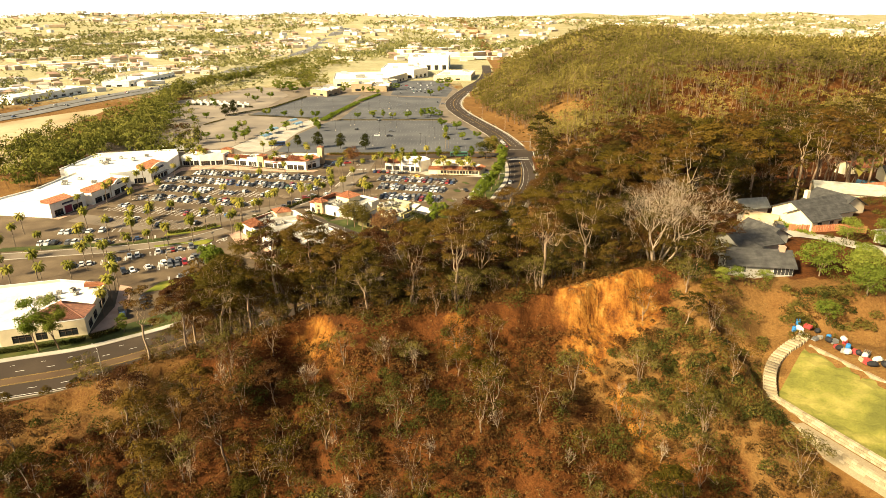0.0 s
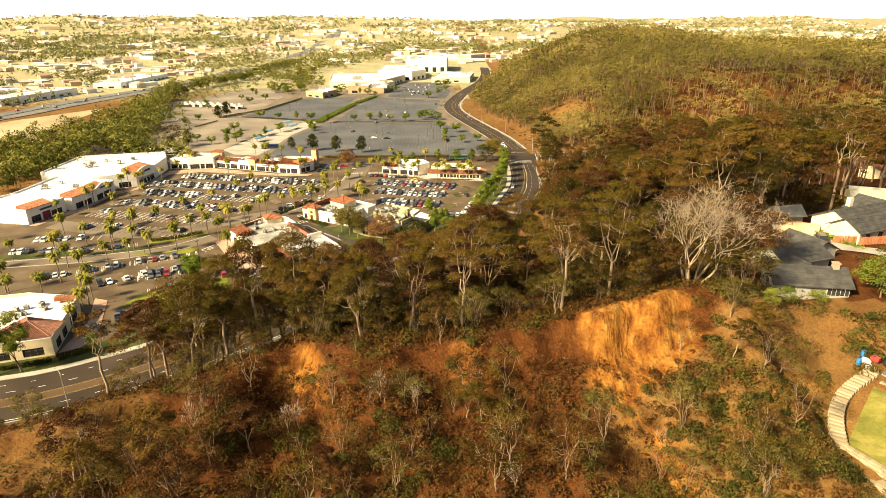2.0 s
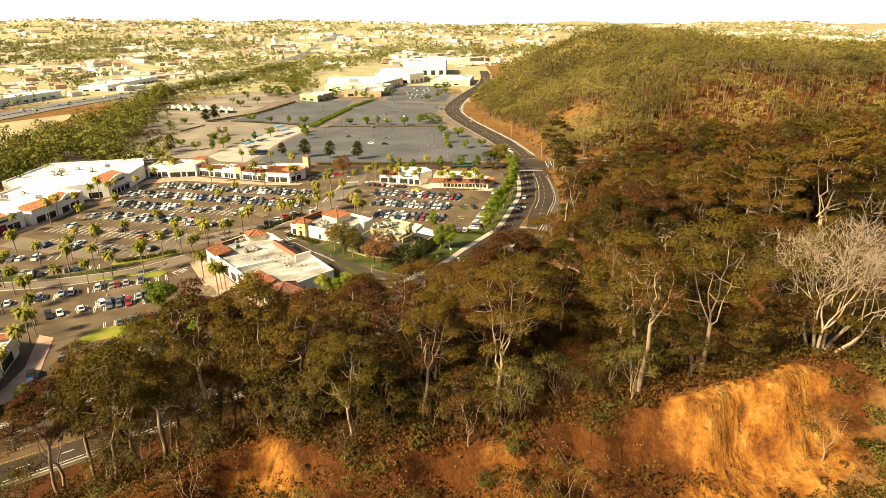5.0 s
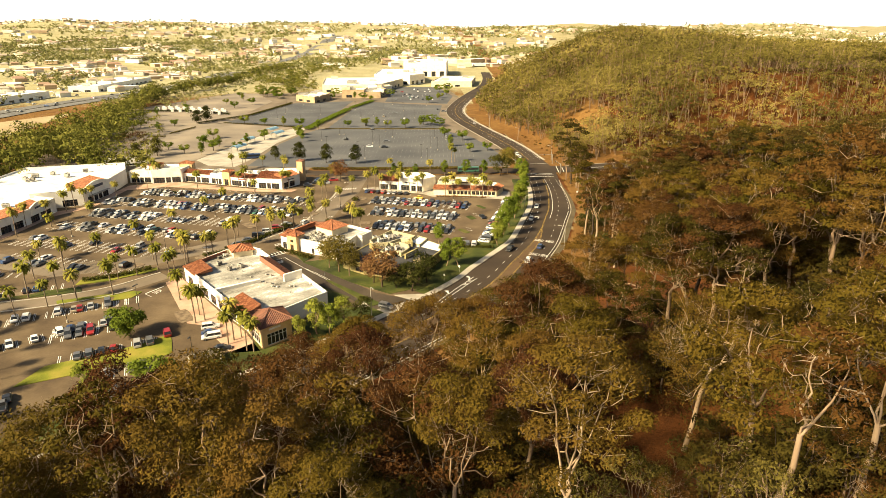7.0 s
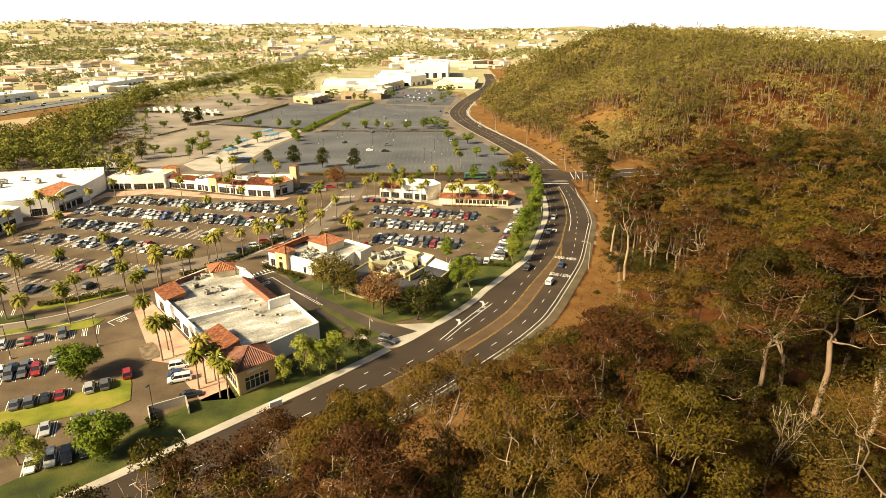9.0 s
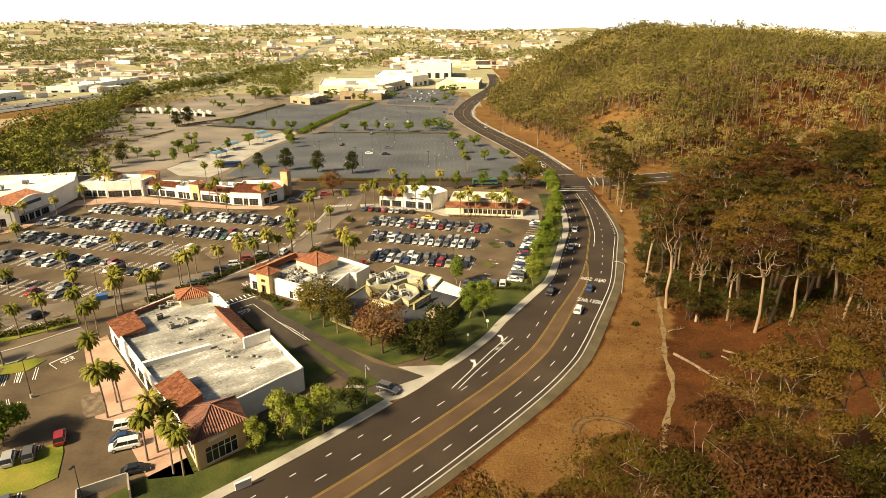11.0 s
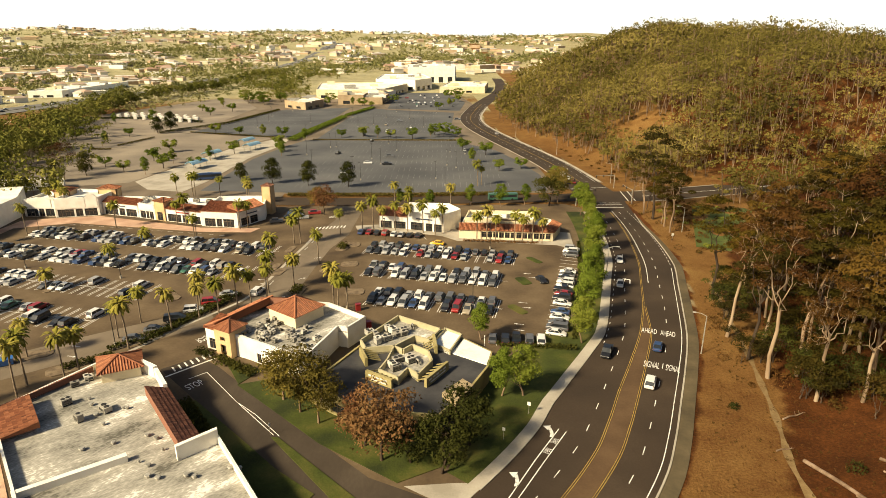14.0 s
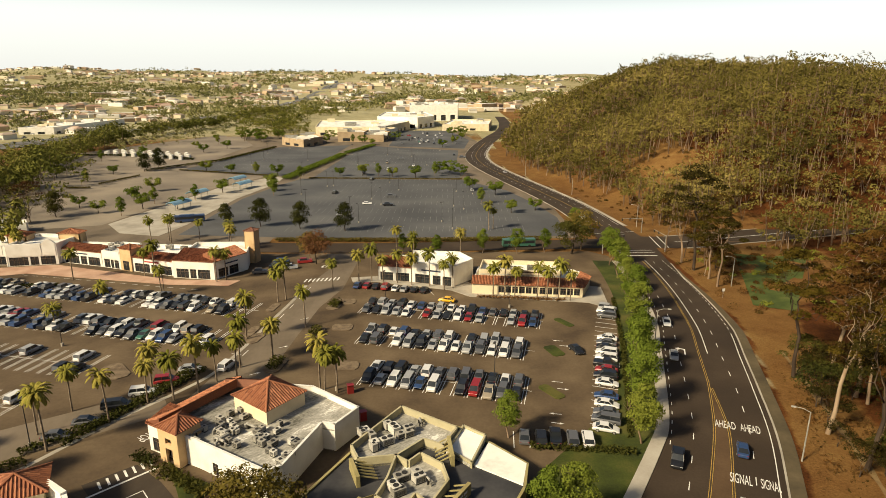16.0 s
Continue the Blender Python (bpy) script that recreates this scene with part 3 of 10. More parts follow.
# pale concrete gutter beside the main drive, and planters at the row ends
GUT = spline([(-69, 95), (-64.4, 103), (-59.3, 111.8), (-52.8, 120.9), (-48.4, 129), (-45.6, 142.5), (-43.2, 157.3), (-40.6, 172.8), (-39.5, 184.1)], 2)
_t = np.gradient(GUT, axis=0)
GUT_N = np.stack([_t[:, 1], -_t[:, 0]], 1) / np.linalg.norm(_t, axis=1)[:, None]
g = Geo()
ribbon(g, GUT, GUT_N, -0.45, 0.45, 0.026)
solo("gutter", g, CONCRETE, "pale concrete gutter along the car park drive", "gutter", "structure")
for x, y, l, w, r in [(-36.6, 131.8, 7, 3.6, 80), (-31.0, 148.7, 6.5, 3.4, 80), (-28.8, 167.2, 6.5, 3.4, 80), (-46.4, 150, 6, 2.2, 80), (-45.0, 166, 6, 2.2, 80)]:
    M = pose(x, y, 0, 0, 0, r)
    slab("planter_bed", [tuple((M @ Vector((l / 2 * cx, w / 2 * cy, 0)))[:2]) for cx, cy in ((-1, -0.5), (-0.75, -1), (0.75, -1), (1, -0.5), (1, 0.5), (0.75, 1), (-0.75, 1), (-1, 0.5))], 0.15, PLANT, "kerbed brown planting bed at the end of a row", "planting bed")
# the curved drive of the south lot between pale kerbs
SD = spline([(-172, 45), (-152, 48), (-138, 50.5), (-116, 54.5), (-96, 63), (-83, 76)], 2)
_t = np.gradient(SD, axis=0)
SD_N = np.stack([_t[:, 1], -_t[:, 0]], 1) / np.linalg.norm(_t, axis=1)[:, None]
g = Geo()
ribbon(g, SD, SD_N, -3.4, 3.4, 0.016)
solo("south_drive", g, DRIVE, "lighter asphalt drive curving along the south lot", "drive", "structure")
g = Geo()
ribbon(g, SD, SD_N, -3.9, -3.4, 0.0, 0.14)
ribbon(g, SD, SD_N, 3.4, 3.9, 0.0, 0.14, 0, len(SD) - 6)
solo("kerb", g, CONCRETE, "pale concrete kerbs beside the drive", "kerb", "structure")
for poly in ([(-172, 51.5), (-150, 54), (-138, 55.5), (-116, 59.5), (-104, 63.5), (-106, 67), (-118, 64), (-140, 60), (-170, 56.5)],):
    slab("lawn", poly, 0.13, LAWN, "narrow lawn strip with palms beside the drive", "lawn")
slab("service_road", [(-215, 224), (-160, 226), (-100, 220), (-62, 219), (-62, 243), (-105, 245), (-122, 250), (-140, 262), (-186, 249), (-215, 246)], 0.01, DRIVE, "worn asphalt service road behind the shop strip", "road")
# driveway from the road, patio and walkways
slab("driveway", [(-50.5, 97.5), (-56.5, 92.5), (-43.4, 78.6), (-33.8, 68.6), (-25.5, 60), (-12, 46.2), (-1, 52.8), (-5.5, 55.2), (-12.4, 58.9), (-23, 69.7), (-34.6, 81.5), (-45, 93)], 0.02, ASPHALT_DRIVE, "dark resurfaced asphalt driveway", "driveway")
slab("driveway_apron", [(-14.5, 41.2), (-19.5, 45.8), (-15.5, 52.5), (-12.3, 46), (-1.2, 52.7), (-7, 56.8), (0.5, 57.2), (5.2, 57), (-2.4, 48.0), (-5.5, 44.9)], 0.045, CONCRETE, "pale concrete driveway apron", "driveway")
slab("median_island", [(-29.3, 69.3), (-28.2, 69.3), (-10.2, 50.6), (-13, 48.8)], 0.15, LAWN, "narrow grassy median with a pale kerb", "island")
slab("patio", [(-80.5, 69.5), (-63.5, 40.0), (-58, 38.5), (-53, 31), (-46.5, 22.5), (-39.5, 23.5), (-46, 34), (-54, 43.4), (-75.5, 71.5), (-77, 74.0)], 0.12, PAVER, "reddish paved patio beside the restaurant", "patio")
slab("walkway", [(-60, 189), (-81, 190.5), (-124, 207), (-140, 204), (-149, 201), (-152, 160), (-165, 150), (-166, 108), (-172, 96), (-168.5, 95), (-160, 118), (-157.5, 147), (-147.5, 160), (-146, 192), (-128, 198), (-80, 186), (-62, 184.5)][::-1], 0.13, PAVER, "reddish paved walkway along the shop fronts", "walkway")
slab("walkway", [(-26, 186.5), (-19, 186.8), (3, 178.5), (8, 173), (40, 167.3), (44.5, 162.5), (47, 180), (40, 183), (10, 183), (6, 190), (-17, 192.5), (-27, 191)], 0.12, CONCRETE, "concrete walkway in front of the shops", "walkway")
slab("walkway", [(-95.9, -21.5), (-92.5, -22.5), (-90, -10), (-98.5, 14), (-103.5, 16), (-97.0, -2)], 0.12, PAVER, "concrete walkway beside the shop", "walkway")
# the larger car parks and grounds beyond the street
slab("far_parking_lot", [(-100, 247), (-60, 242), (-40, 240), (52, 242), (55, 275), (50, 310), (42, 345), (20, 381), (-78, 388), (-86, 366), (-96, 322)], 0.02, ASPHALT_OLD, "empty grey asphalt car park", "car park")
slab("far_parking_lot", [(-72, 392), (18, 386), (26, 420), (22, 470), (28, 545), (-30, 570), (-58, 590)], 0.02, ASPHALT_OLD, "empty grey asphalt car park with worn lines", "car park")
slab("far_parking_lot", [(-166, 426), (-100, 400), (-90, 400), (-76, 500), (-70, 590), (-132, 572), (-150, 500)], 0.02, ASPHALT_OLD, "empty dark grey asphalt car park", "car park")
slab("far_parking_lot", [(-34, 580), (34, 560), (45, 640), (30, 760), (-30, 760)], 0.03, ASPHALT_OLD, "grey asphalt car park before the mall", "car park")
slab("dirt_lot", [(-185, 250), (-138, 264), (-120, 356), (-102, 397), (-167, 423), (-285, 480), (-250, 420), (-205, 330)], 0.0, PALE_LOT, "pale dusty unpaved lot", "dirt lot")
slab("dirt_lot", [(-165, 420), (-160, 590), (-215, 720), (-285, 520), (-280, 484)], 0.0, PALE_LOT, "pale dusty unpaved lot with worn tracks", "dirt lot")
slab("lot_road", [(-236, 244), (56, 238), (58, 300), (44, 470), (52, 620), (40, 765), (-150, 765), (-215, 730), (-288, 520), (-262, 430)], -0.025, DRIVE, "worn grey-brown asphalt between the far lots", "road", base=-0.2)
slab("bus_yard", [(-107, 245), (-103, 264), (-99, 323), (-89.5, 368), (-90, 392), (-98, 396), (-118, 356), (-136, 266), (-124, 250)], 0.05, CONCRETE, "pale concrete bus station yard", "yard")
slab("dry_field", [(-250, 190), (-300, 235), (-395, 360), (-372, 420), (-330, 500), (-318, 420), (-300, 330)], 0.0, mat("dry_field_grass", [(0.2, (0.26, 0.19, 0.10)), (0.5, (0.36, 0.28, 0.16)), (0.85, (0.45, 0.37, 0.23))], 0.03, 0.6, 0.95, 0.3, stretch=(1, 0.35, 1)), "bleached dry grass field", "field")
FWAY = spline([(-470, 240), (-405, 425), (-390, 520), (-365, 640), (-330, 790), (-305, 1140), (-290, 1700), (-300, 2600)], 12)
_t = np.gradient(FWAY, axis=0)
FW_N = np.stack([_t[:, 1], -_t[:, 0]], 1) / np.linalg.norm(_t, axis=1)[:, None]
g = Geo()
fz = height(FWAY[:, 0], FWAY[:, 1])
for o0, o1 in ((-20, -1.5), (1.5, 20)):
    n = len(g.v)
    ribbon(g, FWAY, FW_N, o0, o1, 0.5)
    g.v[n:] = [(x, y, z + fz[k // 4]) for k, (x, y, z) in enumerate(g.v[n:])]
solo("freeway", g, mat("freeway_concrete", [(0.2, (0.11, 0.105, 0.10)), (0.8, (0.17, 0.165, 0.155))], 0.05, 0.8, 0.9, 0.05), "pale grey freeway with two carriageways", "freeway", "structure")

# ---------------------------------------------------------------- road markings
MK = 0.045


def line(geo, path, nrm, off, w, i0, i1, z=MK, dash=None, s=ROAD_S):
    """A painted line at an offset; dash = (length, period) in metres."""
    off = np.broadcast_to(off, len(path))
    if dash is None:
        ribbon(geo, path, nrm, off - w / 2, off + w / 2, z, None, i0, i1)
        return
    t = s[i0]
    while t < s[min(i1, len(path) - 1)]:
        ab = []
        for u in (t, t + dash[0]):
            p = np.array([np.interp(u, s, path[:, k]) for k in (0, 1)])
            n = np.array([np.interp(u, s, nrm[:, k]) for k in (0, 1)])
            o = np.interp(u, s, off)
            ab += [tuple(p + n * (o - w / 2)) + (z,), tuple(p + n * (o + w / 2)) + (z,)]
        geo.add([ab[0], ab[1], ab[3], ab[2]], [(0, 1, 2, 3)])
        t += dash[1]


yw, yy = Geo(), Geo()
RY = ROAD[:, 1]
split = at_y(121)
left_y = np.interp(RY, [-80, 80, 121, 160], [-1.7, -1.7, -0.1, -1.2])
right_y = np.interp(RY, [-80, 80, 105, 121], [1.9, 1.9, 1.6, 0.1])
for o in (-0.16, 0.16):
    line(yy, ROAD, ROAD_N, left_y + o, 0.10, at_s(30), at_y(208))
    line(yy, ROAD, ROAD_N, right_y + o, 0.10, at_s(30), split)
    line(yy, ROAD, ROAD_N, o, 0.13, at_y(258), at_y(620))
md = Geo()
ribbon(md, ROAD, ROAD_N, left_y + 0.28, np.maximum(right_y - 0.28, left_y + 0.32), MK - 0.012, None, at_s(30), split)
solo("median", md, mat("median_asphalt", [(0.2, (0.062, 0.036, 0.018)), (0.55, (0.088, 0.052, 0.026)), (0.85, (0.115, 0.070, 0.036))], 0.10, 2.5, 0.9, 0.15), "brownish dusty asphalt between the double lines", "road", "structure")
solo("yellow_lines", yy, YELLOW_PAINT, "faded double yellow centre lines", "road marking", "structure")
line(yw, ROAD, ROAD_N, np.interp(RY, [-80, 60, 100, 150, 200], [-5.0, -4.7, -4.1, -5.2, -5.4]), 0.14, at_s(32), at_y(205), dash=(2.15, 7.32))
line(yw, ROAD, ROAD_N, np.interp(RY, [-80, 60, 120, 150, 200], [5.3, 5.0, 4.9, 3.4, 2.2]), 0.14, at_s(30), at_y(205), dash=(2.15, 7.32))
line(yw, ROAD, ROAD_N, np.interp(RY, [60, 150, 205], [-7.8, -7.5, -8.3]), 0.13, at_y(97), at_y(205), dash=(1.3, 3.6))
line(yw, ROAD, ROAD_N, np.interp(RY, [-80, 150, 205], [8.3, 8.0, 5.8]), 0.15, at_s(30), at_y(150))
line(yw, ROAD, ROAD_N, np.interp(RY, [150, 205], [8.0, 5.6]), 0.15, at_y(150), at_y(205), dash=(1.3, 2.7))
line(yw, ROAD, ROAD_N, np.interp(RY, [135, 160, 205], [1.4, 0.4, -0.2]), 0.18, at_y(136), at_y(211))
line(yw, ROAD, ROAD_N, -8.6, 0.15, at_s(30), at_y(30), dash=(1.2, 7.3))
for o in (-3.5, 3.6):
    line(yw, ROAD, ROAD_N, o, 0.14, at_y(258), at_y(620), dash=(2.2, 7.32))
line(yw, ROAD, ROAD_N, 7.2, 0.15, at_y(258), at_y(620))
for a, b, w in (((62.5, 213.2), (76.5, 213.0), 0.5), ((61.5, 217.2), (77, 217.0), 0.3), ((61.5, 220), (77, 219.8), 0.3), ((81.5, 223), (83.5, 240), 0.3), ((84.5, 223), (86.5, 240), 0.3), ((60, 244.5), (80, 247.5), 0.3)):
    a, b = Vector((*a, MK + 0.02)), Vector((*b, MK + 0.02))
    n = Vector((0, 0, 1)).cross((b - a).normalized()) * w / 2
    yw.add([tuple(a - n), tuple(b - n), tuple(b + n), tuple(a + n)], [(0, 1, 2, 3)])
SS = np.r_[0, np.cumsum(np.linalg.norm(np.diff(SIDE, axis=0), axis=1))]


def stroke(geo, pts, w, z=MK):
    """A painted stroke along points."""
    for a, b in zip(pts, pts[1:]):
        a, b = Vector((*a, z)), Vector((*b, z))
        n = Vector((0, 0, 1)).cross((b - a).normalized()) * w / 2
        geo.add([tuple(a - n), tuple(b - n), tuple(b + n), tuple(a + n)], [(0, 1, 2, 3)])


def arrow(geo, x, y, rz, kind="left", z=MK, k=1.0):
    """A painted lane arrow whose stem runs along local +y."""
    M = pose(x, y, z, 0, 0, rz)

    def quad(pts):
        geo.add([tuple(M @ Vector((px * k, py * k, 0))) for px, py in pts], [tuple(range(len(pts)))])

    if kind == "left":
        quad([(0.35, -1.4), (0.55, -1.4), (0.55, 0.7), (0.35, 0.5)])
        quad([(0.35, 0.5), (0.55, 0.7), (-0.3, 0.85), (-0.3, 0.55)])
        quad([(-0.3, 0.3), (-0.3, 1.1), (-0.95, 0.7)])
    elif kind == "turn":
        bow = [(0.62 - 0.85 * math.sin(u * 1.5708) ** 2, -1.0 + 1.5 * math.sin(u * 1.5708)) for u in (0, 0.25, 0.5, 0.75, 1.0)]
        for (ax, ay), (bx, by) in zip(bow, bow[1:]):
            quad([(ax - 0.16, ay - 0.06), (ax + 0.16, ay + 0.06), (bx + 0.16, by + 0.14), (bx - 0.16, by - 0.14)])
        quad([(-0.2, 0.0), (-0.2, 1.0), (-0.98, 0.45)])
    else:
        quad([(-0.1, -1.4), (0.1, -1.4), (0.1, 0.5), (-0.1, 0.5)])
        quad([(-0.4, 0.5), (0.4, 0.5), (0, 1.5)])


arrow(yw, 52.6, 136.2, -19, "left", k=1.5)
for x, y, r in ((17.3, 69.5, -34), (9.7, 57.9, -38)):
    arrow(yw, x, y, r, "turn", k=1.5)
# bicycle lane beside the turning lane
stroke(yw, [(19.0, 69.9), (13.6, 62.1), (8.4, 54.1), (4.4, 47.9)], 0.17)
stroke(yw, [(20.1, 69.1), (14.9, 61.6), (9.7, 53.9), (5.7, 47.7)], 0.15)
# driveway lines
stroke(yw, [(-54.3, 89.5), (-47, 96.5)], 0.4)
for k in range(7):
    u = k / 6
    stroke(yw, [(-53.2 + u * 5.2, 91.6 + u * 5.6), (-54.4 + u * 5.2, 93.2 + u * 5.6)], 0.35)
stroke(yw, [(-46.8, 91.0), (-38, 80.2), (-29, 69.9)], 0.14)
stroke(yw, [(-49.5, 88.5), (-46.8, 91.0)], 0.14)
stroke(yw, [(-38, 80.2), (-33.5, 76), (-28, 69.6)], 0.14)
stroke(yw, [(-83.5, 60.8), (-80, 66.5)], 0.35)
stroke(yw, [(-83.5, 60.8), (-80.6, 58.5)], 0.14)
# walk of the main drive
for k in range(8):
    stroke(yw, [(-46.0 + k * 1.1, 129.4 + k * 7.2), (-45.5 + k * 1.1, 132.4 + k * 7.2)], 0.16, 0.03)
for k in range(9):
    stroke(yw, [(-40.6 + k * 1.2, 187.2 + 0.2 * k), (-40.2 + k * 1.2, 190.2 + 0.2 * k)], 0.45, 0.02)
for k in range(16):
    stroke(yw, [(-70 + 3.8 * -k, 181.2 + 1.0 * k), (-72 + 3.8 * -k, 181.7 + 1.0 * k)], 0.12, 0.02)
for x, y, r in ((26, 142.5, 75), (27, 139.6, -105), (21.5, 122.5, 75), (22, 119.5, -105), (18.6, 110.4, 75), (18.2, 107.3, -105), (-78.5, 103, 75), (-77, 98.5, -105), (-48, 140.5, 75), (-46.5, 137.5, -105), (-40, 128, -60), (-37, 141, -60), (-35.2, 158, -60)):
    arrow(yw, x, y, r, "ahead", 0.02, 0.8)
solo("white_lines", yw, WHITE_PAINT, "worn white lane lines and arrows", "road marking", "structure")


def painted(text, x, y, rz, w, h, z=MK + 0.004):
    """Letters painted on the road, w by h metres, with their middle at (x, y)."""
    cu = bpy.data.curves.new("painted_word", "FONT")
    cu.body, cu.align_x, cu.align_y, cu.size = text, "CENTER", "CENTER", 1.0
    cu.materials.append(WHITE_PAINT)
    ob = new("painted_word", cu)
    n = 0.62 * len(text)
    ob.matrix_world = pose(x, y, z, 0, 0, rz) @ Matrix.Diagonal((w / n, h / 0.72, 1, 1))
    return tagged(ob, f"white painted word {text} on the asphalt", "road marking", kind="structure")


painted("SIGNAL", 42.6, 90.6, -25, 3.4, 2.6)
painted("SIGNAL", 46.3, 88.9, -25, 3.0, 2.6)
painted("AHEAD", 47.6, 105.7, -22, 3.2, 2.6)
painted("AHEAD", 51.3, 104.2, -22, 3.0, 2.6)
painted("LANE", 17.55, 66.6, -35, 1.15, 1.5)
painted("BIKE", 15.85, 64.1, -35, 1.15, 1.5)
painted("ONLY", 10.6, 65.0, -37, 2.3, 3.4)
painted("STOP", -47.6, 86.3, 45, 3.4, 2.2, 0.03)
painted("STOP", -80.2, 62.4, 65, 3.0, 2.0, 0.012)
painted("STOP", -36.5, 203.5, -160, 3.4, 2.4, 0.012)
painted("STOP", -52.5, 105.5, -120, 3.0, 2.2, 0.012)

# ---------------------------------------------------------------- parking stalls
E1, E2 = np.array([math.cos(radians(-15)), math.sin(radians(-15))]), np.array([-math.sin(radians(-15)), math.cos(radians(-15))])


def lot(u, v):
    p = E1 * u + E2 * v
    return float(p[0]), float(p[1])


STALL = 2.72
stalls = Geo()
CAR_SPOTS = []
DOUBLE = [(-63, -16, 155.6, 0.86), (-57, -16.5, 137.4, 0.95), (-49.5, -15.5, 118.9, 0.94), (-178, -89, 145.8, 0.74), (-184, -88, 127.0, 0.7), (-178, -107, 108.6, 0.42), (-179, -108, 90.6, 0.4), (-177, -114, 71.0, 0.2), (-166, -112, 53.3, 0.16)]
for u0, u1, v, fill in DOUBLE:
    stroke(stalls, [lot(u0, v), lot(u1, v)], 0.15, 0.012)
    n = int((u1 - u0) / STALL)
    for k in range(n + 1):
        u = u0 + k * STALL
        for o in (-0.3, 0.3):
            stroke(stalls, [lot(u + o, v - 5.4), lot(u + o, v + 5.4)], 0.15, 0.012)
    for k in range(n):
        dense = fill if u0 > -100 else fill * (1.2 - 0.4 * k / n)
        for side in (-1, 1):
            if RND.random() < dense:
                x, y = lot(u0 + (k + 0.5) * STALL, v + side * 2.75)
                CAR_SPOTS.append((x, y, -15 + (90 if RND.random() < 0.5 + 0.4 * side else -90)))
for k in range(8):
    x, y = -24 + k * 2.75, 182.6 - k * 0.72
    stroke(stalls, [(x + 1.2, y + 2.4), (x + 2.6, y - 2.6)], 0.15, 0.012)
    CAR_SPOTS.append((x, y, 75))
for k in range(6):
    stroke(stalls, [(10 + k * 2.65, 105), (9.4 + k * 2.65, 100)], 0.15, 0.012)
    if k:
        CAR_SPOTS.append((9.0 + k * 2.6, 102.6 - 0.2 * k, 82))
for k in range(22):
    u = k / 21
    x, y = 26.0 + 17.3 * u, 104.6 + 57.5 * u
    a = math.degrees(math.atan2(57.5, 17.3)) - 90 - 4
    c, s = math.cos(radians(a)), math.sin(radians(a))
    stroke(stalls, [(x - 2.6 * c + 1.35 * s, y - 2.6 * s - 1.35 * c), (x + 2.6 * c + 1.35 * s, y + 2.6 * s - 1.35 * c)], 0.15, 0.012)
    if k not in (5, 15, 16, 17, 18):
        CAR_SPOTS.append((x, y, a + (180 if k % 3 else 0)))
for k in range(6):
    u = k / 5
    CAR_SPOTS.append((-67.2 + 13.5 * u, 105 + 24.5 * u, 12))
    stroke(stalls, [(-70.5 + 13.5 * u, 103 + 24.5 * u), (-65.5 + 13.5 * u, 104 + 24.5 * u)], 0.15, 0.012)
# rows beside the curved drive
for ax, ay, bx_, by_, n, filled in ((-118.8, 40.8, -87.3, 55.2, 12, (0, 2, 3, 7, 10)), (-108.3, 26.3, -82.6, 44.8, 11, (0, 1, 3, 5, 6, 7, 9)), (-158, 60, -128, 63, 11, (0, 1, 2, 4, 5, 6, 8, 9)), (-160, 74, -132, 78, 10, (1, 2, 3, 4, 5, 7))):
    ang = math.degrees(math.atan2(by_ - ay, bx_ - ax))
    for k in range(n):
        u = (k + 0.5) / n
        x, y = ax + (bx_ - ax) * u, ay + (by_ - ay) * u
        dx, dy = -math.sin(radians(ang)) * 2.5, math.cos(radians(ang)) * 2.5
        ex, ey = (bx_ - ax) / n / 2, (by_ - ay) / n / 2
        stroke(stalls, [(x + ex - dx, y + ey - dy), (x + ex + dx, y + ey + dy)], 0.11)
        stroke(stalls, [(x + ex * 1.25 - dx, y + ey * 1.25 - dy), (x + ex * 1.25 + dx, y + ey * 1.25 + dy)], 0.11)
        if k in filled:
            CAR_SPOTS.append((x, y, ang + RND.choice((90, -90))))
# the south lot: rows turned 24 degrees
for bx, by, n, back, filled in ((-104, 47.6, 8, 1, (0, 2, 3)), (-97.5, 35.6, 7, 1, (0, 1, 2, 4, 5)), (-96.3, 32.0, 6, 0, (1, 2, 3, 5)), (-88, 20.6, 8, 1, (1, 2, 3, 4, 6, 7)), (-74.5, 13.2, 4, 0, (0, 2, 3)), (-71, 2.6, 5, 0, (0, 1, 2, 3)), (-132, 58.5, 8, 1, (0, 1, 4, 5)), (-131, 34, 8, 1, (0, 1, 2, 5))):
    for k in range(n + 1):
        x, y = bx + 2.48 * k, by + 1.15 * k
        for o in (-0.25, 0.25):
            stroke(stalls, [(x + o - 1.0, y + 2.5), (x + o + 1.1, y - 2.5)], 0.15, 0.012)
        if k in filled:
            CAR_SPOTS.append((x + 1.2, y + 0.6, 115 if back else -65))
for x, y, r in ((-56.1, 36.6, 18), (-55, 33.5, 18), (-53.8, 30.7, 198), (-49.3, 24.4, 18), (-66.5, 33.5, 118), (-51.5, 207, 0), (-47.5, 201, 15), (-56, 196.5, 10), (-44, 207.5, 15), (-52, 201.5, 10), (-93, -6, 120), (-91, -9.5, 120), (-90, 4, 120), (-89, 0.5, 120)):
    CAR_SPOTS.append((x, y, r))
solo("stall_lines", stalls, WHITE_PAINT, "white painted parking stall lines", "road marking", "structure")
far_st = Geo()
for x0, x1, y0, dy, n in ((-60, 40, 250, 18, 8), (-80, 10, 425, 19, 7), (-150, -100, 430, 19, 7)):
    for r in range(n):
        for k in range(int((x1 - x0) / 2.75)):
            x = x0 + k * 2.75 + r * 0.6
            stroke(far_st, [(x, y0 + r * dy), (x + 0.6, y0 + r * dy + 9.5)], 0.09, 0.03)
